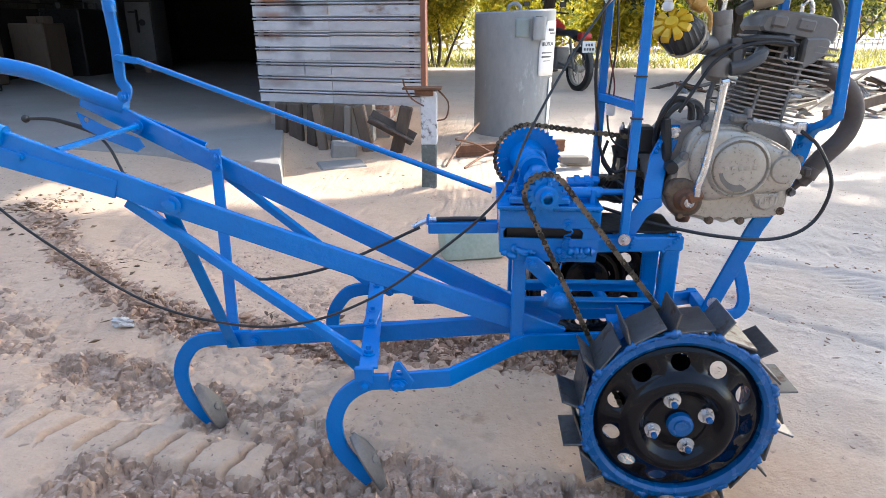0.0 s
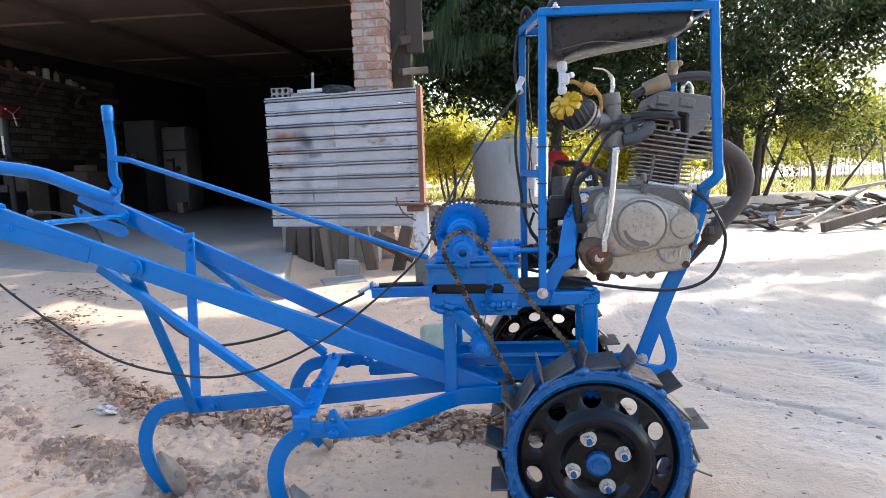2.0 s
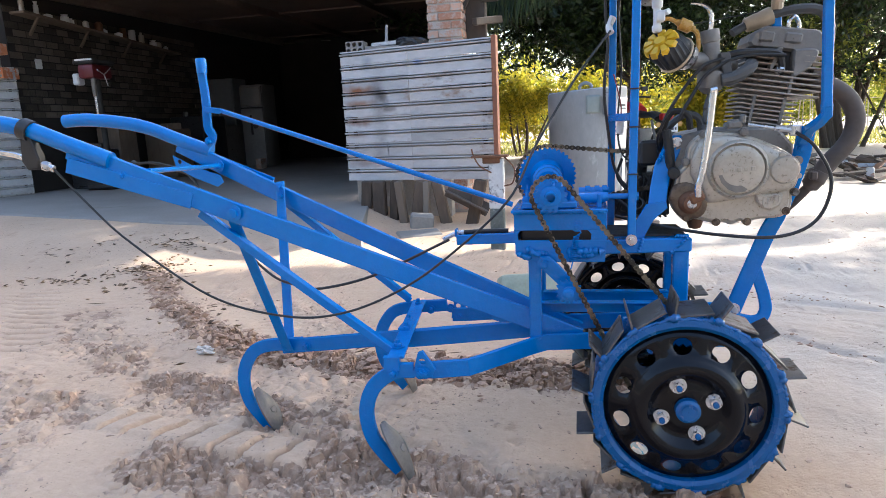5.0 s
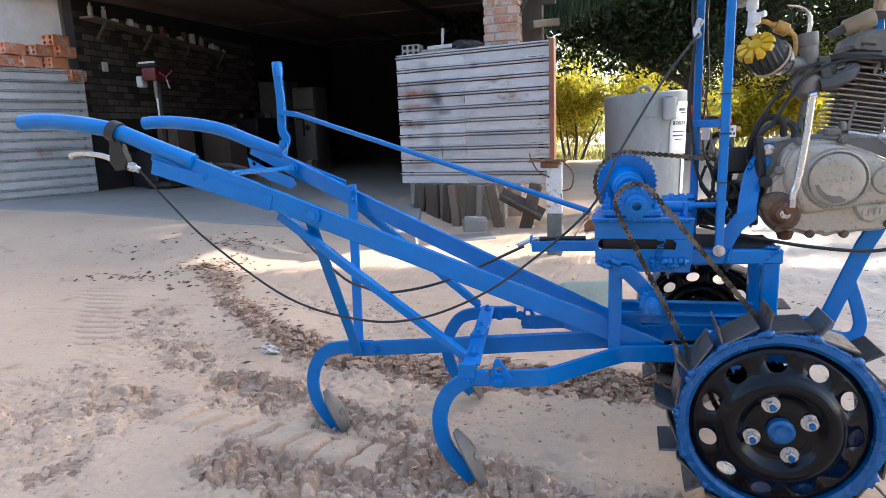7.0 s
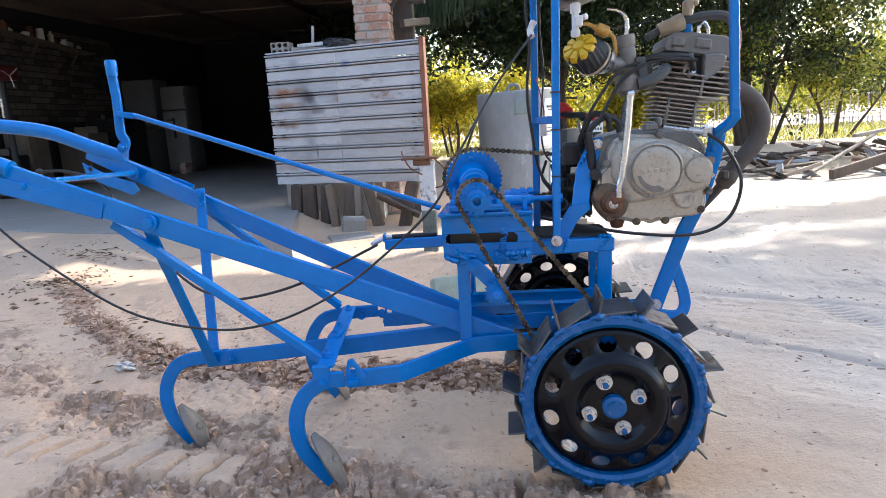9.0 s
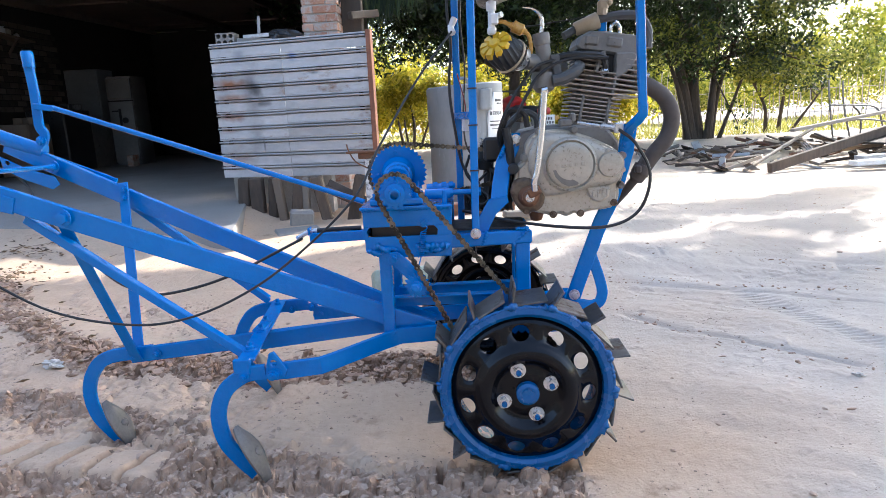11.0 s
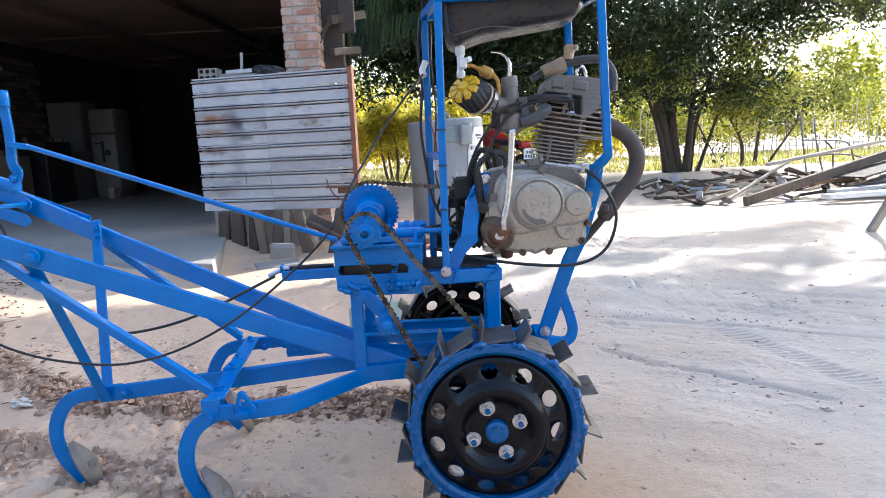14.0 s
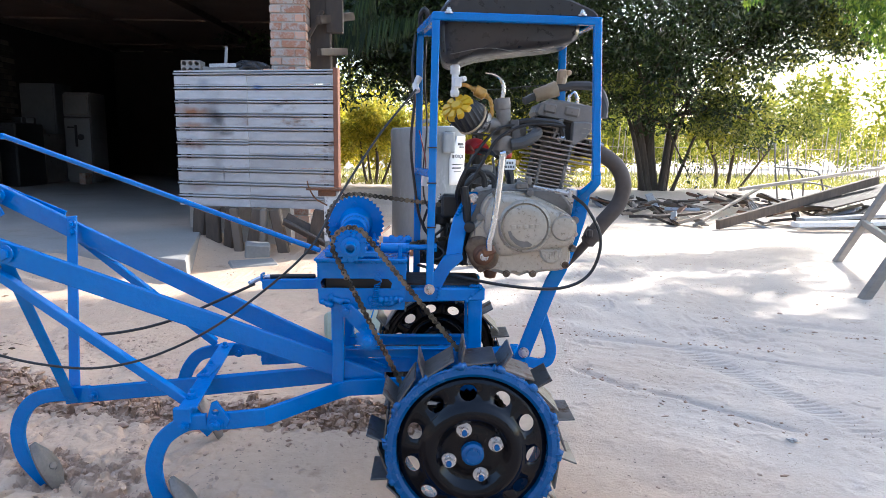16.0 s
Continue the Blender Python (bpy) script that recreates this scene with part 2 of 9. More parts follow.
# dull grey for the added unseen walls, so their bounce stays neutral
UNSEEN_WALL = material("rough_grey_render", (0.085, 0.088, 0.09), (0.15, 0.155, 0.16), grain=30, patch=1.2, rough=(0.85, 0.95), bump=0.5)
DARK_WOOD = material("weathered_timber", (0.06, 0.042, 0.03), (0.17, 0.125, 0.09), grain=30, patch=5, rough=(0.75, 0.95), bump=0.6, stretch=(1, 1, 0.25), per_object=0.7)
GREY_WOOD = material("grey_timber", (0.19, 0.16, 0.13), (0.36, 0.315, 0.265), grain=30, patch=5, rough=(0.75, 0.95), bump=0.6, stretch=(0.3, 0.3, 1), per_object=0.6)
OLD_BOARD = material("sun_bleached_board", (0.30, 0.21, 0.14), (0.52, 0.41, 0.30), grain=30, patch=5, rough=(0.75, 0.95), bump=0.6, stretch=(0.3, 0.3, 1), per_object=0.6)
ROOF_WOOD = material("smoky_roof_sheet", (0.075, 0.050, 0.038), (0.19, 0.13, 0.10), grain=20, patch=2, rough=(0.7, 0.9), bump=0.4, per_object=0.4)
GREY_TANK = material("grey_painted_fibreglass", (0.19, 0.205, 0.212), (0.28, 0.295, 0.302), grain=30, patch=3, rough=(0.4, 0.6), bump=0.15, depth=0.004,
                     stain=(0.40, 0.42, 0.43), stain_scale=4.0, stain_at=0.62, stain_rough=0.5, stretch=(1, 1, 0.45))
WHITE_PAPER = material("white_sheet", (0.66, 0.66, 0.65), (0.78, 0.78, 0.77), grain=30, rough=(0.5, 0.7), bump=0.1)
DARK_PRINT = material("dark_print", (0.06, 0.06, 0.065), (0.12, 0.12, 0.125), grain=30, rough=(0.6, 0.8), bump=0.0)
# white enamel, its colour darkened to grey for the shade indoors
APPLIANCE = material("shaded_white_enamel", (0.13, 0.13, 0.127), (0.20, 0.20, 0.196), grain=20, patch=2, rough=(0.35, 0.55), bump=0.1,
                     stain=(0.3, 0.24, 0.17), stain_scale=4, stain_at=0.66)
CABINET_GREY = material("grey_cabinet", (0.11, 0.116, 0.118), (0.165, 0.172, 0.175), grain=20, patch=2, rough=(0.45, 0.65), bump=0.1)
WHITEWASH = material("flaking_white_paint", (0.52, 0.51, 0.49), (0.68, 0.67, 0.65), grain=40, patch=10, rough=(0.7, 0.9), bump=0.5,
                     stain=(0.09, 0.085, 0.08), stain_scale=16, stain_at=0.57)
MOULDY = material("mouldy_grey_paint", (0.06, 0.068, 0.058), (0.17, 0.18, 0.16), grain=40, patch=10, rough=(0.7, 0.9), bump=0.5,
                  stain=(0.42, 0.42, 0.40), stain_scale=14, stain_at=0.62)
SHEET = material("old_metal_sheet", (0.30, 0.30, 0.31), (0.52, 0.52, 0.53), grain=30, patch=4, rough=(0.4, 0.7), metal=0.3, bump=0.2,
                 stain=(0.20, 0.105, 0.06), stain_scale=5, stain_at=0.57, per_object=0.8)
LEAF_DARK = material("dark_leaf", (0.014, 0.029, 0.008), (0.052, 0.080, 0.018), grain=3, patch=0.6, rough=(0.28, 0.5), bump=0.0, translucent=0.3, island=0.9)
# the next two leaf tones have sunshine put into their colour
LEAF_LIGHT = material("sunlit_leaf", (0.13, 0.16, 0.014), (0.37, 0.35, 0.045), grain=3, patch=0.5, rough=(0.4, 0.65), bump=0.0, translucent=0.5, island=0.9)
LEAF_YELLOW = material("sunlit_yellow_leaf", (0.30, 0.28, 0.018), (0.60, 0.50, 0.045), grain=3, patch=0.5, rough=(0.4, 0.65), bump=0.0, translucent=0.5, island=0.9)
BARK = material("rough_bark", (0.035, 0.026, 0.020), (0.11, 0.082, 0.06), grain=22, patch=4, rough=(0.85, 1.0), bump=0.9, bump_grain=30, depth=0.02, stretch=(1, 1, 0.3))
# lit copy of the broad tree's leaf, sun painted in as olive
LEAF_OLIVE_LIT = material("sunlit_olive_leaf", (0.07, 0.095, 0.014), (0.27, 0.28, 0.05), grain=3, patch=0.9, rough=(0.3, 0.5), bump=0.0, translucent=0.5, island=0.9)
LEAF_MID = material("bright_leaf", (0.06, 0.12, 0.014), (0.22, 0.30, 0.035), grain=3, patch=0.9, rough=(0.35, 0.55), bump=0.0, translucent=0.45, island=0.9)
GRASS = material("dry_grass", (0.18, 0.19, 0.03), (0.44, 0.40, 0.11), grain=3, patch=0.6, rough=(0.6, 0.8), bump=0.0, translucent=0.4, island=0.9)
LITTER = material("leaf_litter", (0.10, 0.06, 0.035), (0.25, 0.16, 0.09), grain=20, rough=(0.8, 0.95), bump=0.2, island=0.9)
# ---- mesh tools ----
def thing(name, base, label, category, group="", kind=""):
    """An empty at the thing's base, to which its parts belong."""
    e = new(name)
    e.empty_display_size = 0.05
    e.location = base
    e["at"] = list(base)
    return tagged(e, label, category, group, kind)


def origin(ob):
    """Where an object stands in the world, by the chain of its parents."""
    v = Vector((0, 0, 0))
    while ob is not None:
        v += ob.location
        ob = ob.parent
    return v


def finish(bm, smooth=True, angle=35):
    bm.normal_update()
    if smooth:
        lim = radians(angle)
        for e in bm.edges:
            e.smooth = not (len(e.link_faces) == 2 and e.calc_face_angle(0) > lim)
        for f in bm.faces:
            f.smooth = True


def part(name, bm, mat, parent=None, label="", smooth=True, angle=35):
    """One mesh object from a bmesh in world metres, under a thing or a part."""
    finish(bm, smooth, angle)
    me = bpy.data.meshes.new(name)
    bm.to_mesh(me)
    bm.free()
    me.materials.append(mat)
    ob = new(name, me)
    if parent is not None:
        ob.parent = parent
        me.transform(Matrix.Translation(-origin(parent)))
    if label:
        ob["label"] = label
    return ob


def single(name, bm, mat, label, category, group="", kind="", smooth=True):
    """A thing that is one mesh, its origin at its middle on its base."""
    lo = Vector((min(v.co.x for v in bm.verts), min(v.co.y for v in bm.verts), min(v.co.z for v in bm.verts)))
    hi = Vector((max(v.co.x for v in bm.verts), max(v.co.y for v in bm.verts), max(v.co.z for v in bm.verts)))
    base = Vector(((lo.x + hi.x) / 2, (lo.y + hi.y) / 2, lo.z))
    bmesh.ops.translate(bm, verts=bm.verts[:], vec=-base)
    ob = part(name, bm, mat, None, "", smooth)
    ob.location = base
    return tagged(ob, label, category, group, kind)


def flat_mesh(name, verts, faces, mat, parent=None):
    me = bpy.data.meshes.new(name)
    me.from_pydata(verts, [], faces)
    me.materials.append(mat)
    ob = new(name, me)
    if parent is not None:
        ob.parent = parent
        me.transform(Matrix.Translation(-origin(parent)))
    return ob


def bevelled(bm, geom_edges, width, segments=1):
    if width > 0:
        bmesh.ops.bevel(bm, geom=geom_edges, offset=width, segments=segments, affect="EDGES", profile=0.5, clamp_overlap=True)


def box(bm, centre, size, turn=None, bevel=0.0, segments=1):
    b = bmesh.new()
    bmesh.ops.create_cube(b, size=1.0)
    bmesh.ops.scale(b, vec=size, verts=b.verts)
    bevelled(b, b.edges[:], bevel, segments)
    m = Matrix.Translation(centre) @ (turn.to_4x4() if turn else Matrix())
    bmesh.ops.transform(b, matrix=m, verts=b.verts)
    add(bm, b)
    return bm


def add(bm, other):
    me = bpy.data.meshes.new("joint")
    other.to_mesh(me)
    other.free()
    bm.from_mesh(me)
    bpy.data.meshes.remove(me)


def frame_of(direction, up=(0, 0, 1)):
    """A turn whose x goes along the direction and whose z is as near to up as can be."""
    x = Vector(direction).normalized()
    y = Vector(up).cross(x)
    if y.length < 1e-4:
        y = Vector((0, 1, 0)).cross(x)
        if y.length < 1e-4:
            y = Vector((0, 0, 1)).cross(x)
    y.normalize()
    z = x.cross(y)
    return Matrix((x, y, z)).transposed()


def bar(bm, a, b, wide, high, up=(0, 0, 1), bevel=0.0015, extra=0.0):
    """A bar from a to b: wide across, high along up."""
    a, b = Vector(a), Vector(b)
    way = b - a
    return box(bm, (a + b) / 2, (way.length + extra, wide, high), frame_of(way, up), bevel)


def cyl(bm, a, b, r, r2=None, seg=20, bevel=0.0):
    a, b = Vector(a), Vector(b)
    way = b - a
    c = bmesh.new()
    bmesh.ops.create_cone(c, cap_ends=True, segments=seg, radius1=r, radius2=r if r2 is None else r2, depth=way.length)
    if bevel:
        bevelled(c, [e for e in c.edges if len(e.link_faces) == 2 and e.calc_face_angle(0) > 1.0], bevel, 2)
    q = Vector((0, 0, 1)).rotation_difference(way.normalized()).to_matrix().to_4x4()
    bmesh.ops.transform(c, matrix=Matrix.Translation((a + b) / 2) @ q, verts=c.verts)
    add(bm, c)
    return bm


def smooth_path(points, steps=6):
    """Points along a Catmull-Rom curve through the given ones."""
    p = [Vector(q) for q in points]
    p = [2 * p[0] - p[1]] + p + [2 * p[-1] - p[-2]]
    out = []
    for i in range(1, len(p) - 2):
        for k in range(steps):
            t = k / steps
            out.append(0.5 * (2 * p[i] + (p[i + 1] - p[i - 1]) * t + (2 * p[i - 1] - 5 * p[i] + 4 * p[i + 1] - p[i + 2]) * t * t
                              + (3 * p[i] - p[i - 1] - 3 * p[i + 1] + p[i + 2]) * t ** 3))
    return out + [p[-2]]


def sweep(bm, path, section, up=(0, 1, 0), caps=True, scale=None):
    """A closed section (points across, along up) carried along a path; scale(k) in 0..1 widens it."""
    path = [Vector(p) for p in path]
    rings = []
    n = len(path)
    for i, p in enumerate(path):
        way = path[min(i + 1, n - 1)] - path[max(i - 1, 0)]
        turn = frame_of(way, up)
        s = scale(i / (n - 1)) if scale else 1.0
        rings.append([bm.verts.new(p + turn @ Vector((0, u * s, v * s))) for u, v in section])
    m = len(section)
    for r0, r1 in zip(rings, rings[1:]):
        for j in range(m):
            bm.faces.new((r0[j], r0[(j + 1) % m], r1[(j + 1) % m], r1[j]))
    if caps:
        bm.faces.new(rings[0][::-1])
        bm.faces.new(rings[-1])
    bmesh.ops.recalc_face_normals(bm, faces=bm.faces[:])
    return bm


def ring_section(r, seg=8):
    return [(r * math.cos(2 * math.pi * k / seg), r * math.sin(2 * math.pi * k / seg)) for k in range(seg)]


def rect_section(w, h, c=0.001):
    w, h = w / 2, h / 2
    return [(-w + c, -h), (w - c, -h), (w, -h + c), (w, h - c), (w - c, h), (-w + c, h), (-w, h - c), (-w, -h + c)]


def tube(bm, points, r, seg=8, steps=6, scale=None):
    path = smooth_path(points, steps) if steps > 1 else [Vector(p) for p in points]
    return sweep(bm, path, ring_section(r, seg), up=(0.13, 0.2, 0.97), scale=scale)


def plate(bm, outline, y0, y1, bevel=0.0012, holes=()):
    """A plate cut to an outline in x and z, from y0 to y1. Holes: (x, z, radius)."""
    b = bmesh.new()
    loops = [[(x, z) for x, z in outline]]
    edges = []
    for loop in loops:
        vs = [b.verts.new((x, y0, z)) for x, z in loop]
        edges += [b.edges.new((vs[i], vs[(i + 1) % len(vs)])) for i in range(len(vs))]
    for x, z, r in holes:
        vs = [b.verts.new((x + r * math.cos(2 * math.pi * k / 14), y0, z + r * math.sin(2 * math.pi * k / 14))) for k in range(14)]
        edges += [b.edges.new((vs[i], vs[(i + 1) % 14])) for i in range(14)]
    bmesh.ops.triangle_fill(b, use_beauty=True, use_dissolve=False, edges=edges)
    if holes:
        gone = [f for f in b.faces if any((f.calc_center_median().x - x) ** 2 + (f.calc_center_median().z - z) ** 2 < (r * 0.93) ** 2
                                         and all(((v.co.x - x) ** 2 + (v.co.z - z) ** 2) < (r * 1.02) ** 2 for v in f.verts) for x, z, r in holes)]
        bmesh.ops.delete(b, geom=gone, context="FACES_ONLY")
    top = bmesh.ops.extrude_face_region(b, geom=b.faces[:])
    bmesh.ops.translate(b, vec=(0, y1 - y0, 0), verts=[g for g in top["geom"] if isinstance(g, bmesh.types.BMVert)])
    bmesh.ops.recalc_face_normals(b, faces=b.faces[:])
    bevelled(b, [e for e in b.edges if len(e.link_faces) == 2 and e.calc_face_angle(0) > 1.2], bevel)
    add(bm, b)
    return bm


def lathe(bm, profile, centre, axis=(0, 1, 0), seg=40, start=0.0):
    """Turns a profile of (along, radius) round an axis through centre."""
    turn = Vector((0, 0, 1)).rotation_difference(Vector(axis).normalized()).to_matrix()
    rings = []
    for along, r in profile:
        rings.append([bm.verts.new(Vector(centre) + turn @ Vector((r * math.cos(start + 2 * math.pi * k / seg), r * math.sin(start + 2 * math.pi * k / seg), along))) for k in range(seg)])
    for a, b in zip(rings, rings[1:]):
        for k in range(seg):
            bm.faces.new((a[k], a[(k + 1) % seg], b[(k + 1) % seg], b[k]))
    bmesh.ops.recalc_face_normals(bm, faces=bm.faces[:])
    return bm


def hexnut(bm, centre, r, depth, axis=(0, -1, 0), washer=0.0, stud=0.0):
    """A nut with its washer and the stud's end, on centre, rising along axis."""
    c, a = Vector(centre), Vector(axis).normalized()
    if washer:
        cyl(bm, c, c + a * 0.003, washer, seg=18)
        c = c + a * 0.0025
    cyl(bm, c, c + a * depth, r, seg=6, bevel=r * 0.08)
    if stud:
        cyl(bm, c + a * depth * 0.9, c + a * (depth + stud), r * 0.55, seg=10)
    return bm


def bead(bm, path, radii, closed=False, seg=7):
    """One uneven bead of weld along a path, with its own thickness at each place."""
    n = len(path)
    rings = []
    for i, p in enumerate(path):
        way = path[(i + 1) % n] - path[i - 1] if closed else path[min(i + 1, n - 1)] - path[max(i - 1, 0)]
        turn = frame_of(way, (0.11, 0.9, 0.2))
        rings.append([bm.verts.new(p + turn @ Vector((0, radii[i] * math.cos(2 * math.pi * k / seg), radii[i] * math.sin(2 * math.pi * k / seg)))) for k in range(seg)])
    for i in range(n if closed else n - 1):
        r0, r1 = rings[i], rings[(i + 1) % n]
        for k in range(seg):
            bm.faces.new((r0[k], r0[(k + 1) % seg], r1[(k + 1) % seg], r1[k]))
    if not closed:
        bm.faces.new(rings[0][::-1])
        bm.faces.new(rings[-1])
    bmesh.ops.recalc_face_normals(bm, faces=bm.faces[:])
    return bm


def weld(bm, a, b, r=0.004, seed=1):
    """A lumpy run of weld from a to b."""
    rnd = random.Random(seed)
    a, b = Vector(a), Vector(b)
    n = max(6, int((b - a).length / (r * 0.5)))
    path = [a.lerp(b, k / n) + Vector((rnd.uniform(-1, 1), rnd.uniform(-1, 1), rnd.uniform(-1, 1))) * r * 0.3 for k in range(n + 1)]
    radii = [r * (1.15 if k % 3 else 0.7) * rnd.uniform(0.75, 1.2) for k in range(n + 1)]
    radii[0] = radii[-1] = r * 0.4
    return bead(bm, path, radii)


TABLES = {}


def fbm(x, y, scale, octaves=4, seed=0, gain=0.5):
    """Smooth noise on arrays, about -1 to 1."""
    total, amp, norm = np.zeros_like(x), 1.0, 0.0
    for o in range(octaves):
        key = seed * 31 + o
        if key not in TABLES:
            TABLES[key] = np.random.RandomState(key).rand(256, 256)
        table = TABLES[key]
        u, v = x / scale * 2 ** o + 37.3 * o, y / scale * 2 ** o + 11.7 * o
        iu, iv = np.floor(u).astype(int), np.floor(v).astype(int)
        fu, fv = u - iu, v - iv
        fu, fv = fu * fu * (3 - 2 * fu), fv * fv * (3 - 2 * fv)
        a, b = table[iu % 256, iv % 256], table[(iu + 1) % 256, iv % 256]
        c, d = table[iu % 256, (iv + 1) % 256], table[(iu + 1) % 256, (iv + 1) % 256]
        total += amp * ((a * (1 - fu) + b * fu) * (1 - fv) + (c * (1 - fu) + d * fu) * fv - 0.5) * 2
        norm += amp
        amp *= gain
    return total / norm
# ---- ground ----
def spaced(lo, hi, step, far, growth=1.14):
    mid = list(np.arange(lo, hi + step / 2, step))
    out, s, v = [], step, hi
    while v < far:
        s = min(s * growth, 6.0)
        v += s
        out.append(v)
    left, s, v = [], step, lo
    while v > -far:
        s = min(s * growth, 6.0)
        v -= s
        left.append(v)
    return np.array(left[::-1] + mid + out)


def bump_at(x, y, cx, cy, rx, ry):
    return np.exp(-((x - cx) / rx) ** 2 - ((y - cy) / ry) ** 2)


def cracked(x, y, cell, seed):
    """Broken crust: a level for each chunk, and how near its edge a place lies."""
    rng = np.random.RandomState(seed)
    jx, jy, lev = rng.rand(128, 128), rng.rand(128, 128), rng.rand(128, 128)
    u, v = x / cell, y / cell
    iu, iv = np.floor(u).astype(int), np.floor(v).astype(int)
    f1, f2, level = np.full(x.shape, 9.0), np.full(x.shape, 9.0), np.zeros(x.shape)
    for a in (-1, 0, 1):
        for b in (-1, 0, 1):
            cu, cv = iu + a, iv + b
            d = np.hypot(cu + jx[cu % 128, cv % 128] - u, cv + jy[cu % 128, cv % 128] - v)
            first = d < f1
            f2 = np.where(first, f1, np.minimum(f2, d))
            level = np.where(first, lev[cu % 128, cv % 128], level)
            f1 = np.where(first, d, f1)
    return level, f2 - f1


def near_line(x, y, pts, width, soft=0.5):
    """1 along a line of places, falling to 0 past its half width."""
    best = np.full(np.shape(x), 9.0)
    for (ax, ay), (bx, by) in zip(pts[:-1], pts[1:]):
        dx, dy = bx - ax, by - ay
        s = np.clip(((x - ax) * dx + (y - ay) * dy) / (dx * dx + dy * dy), 0, 1)
        best = np.minimum(best, np.hypot(x - ax - s * dx, y - ay - s * dy))
    return np.clip((width - best) / (width * soft), 0, 1)


RIDGE = [(-2.49, 1.8), (-2.01, 1.3), (-1.73, 1.0), (-1.46, 0.79), (-1.2, 0.7), (-0.9, 0.63), (-0.5, 0.6), (-0.12, 0.6)]


OLD_TRACK = (-1.50, 0.215, -0.80, 0.085, 0.064, 0.090, 0.25)


def turned(x, y):
    """Freshly turned, browner crumbs along the ridge and at the tines."""
    wob = 0.05 * fbm(x, y, 0.25, 3, 5)
    ridge = near_line(x, y + wob, RIDGE, 0.125, 0.6)
    return np.clip(ridge - 0.35 * (x < -1.5), 0, 1)


def tilled(x, y):
    """How loose and cloddy the soil is, 0 to 1."""
    wob = 0.06 * fbm(x, y, 0.3, 3, 5)
    near = near_line(x, y + wob, [(-1.15, 0.0), (-0.85, 0.05), (-0.55, 0.03), (-0.2, -0.03), (0.0, -0.02)], 0.15)
    front = 0.9 * near_line(x, y + wob, [(-0.95, -0.12), (-0.5, -0.14), (0.05, -0.13)], 0.10)
    between = 0.75 * near_line(x, y + wob, [(-1.05, 0.30), (-0.85, 0.22), (-0.66, 0.12)], 0.11)
    patch = 0.85 * near_line(x, y + wob, [(-1.47, 0.47), (-1.30, 0.40), (-1.22, 0.33)], 0.13)
    side = 0.6 * near_line(x, y + wob, [(-1.74, 0.27), (-1.55, 0.23)], 0.10)
    far = 0.5 * near_line(x, y + wob, [(-2.3, 1.1), (-1.95, 0.75), (-1.7, 0.6)], 0.16)
    inside, _ = track(x, y, *OLD_TRACK)
    zone = np.clip((x + 2.5) / 0.5, 0, 1) * np.clip((-0.55 - x) / 0.3, 0, 1) * np.clip((y + 0.5) / 0.3, 0, 1) * np.clip((1.25 - y - 0.25 * x) / 0.5, 0, 1)
    scuffed = 0.55 * zone * np.clip(fbm(x, y, 0.33, 4, 81) * 2.2 + 0.1, 0, 1)
    return (1 - inside) * np.clip(np.maximum.reduce([near, front, between, patch, side, far, scuffed, turned(x, y)]), 0, 1)


def track(x, y, ax, ay, bx, by, half, pitch, slant):
    """Cleat marks of an old wheel track: how far inside it, and the place within a mark."""
    dx, dy = bx - ax, by - ay
    ln = math.hypot(dx, dy)
    s = ((x - ax) * dx + (y - ay) * dy) / ln
    o = ((x - ax) * dy - (y - ay) * dx) / ln
    inside = np.clip((half - np.abs(o)) / 0.02, 0, 1) * np.clip(s / 0.04, 0, 1) * np.clip((ln - s) / 0.04, 0, 1)
    u = (s + slant * o) / pitch + 0.2 * fbm(x, y, 0.12, 3, 33)
    return inside, u - np.floor(u)


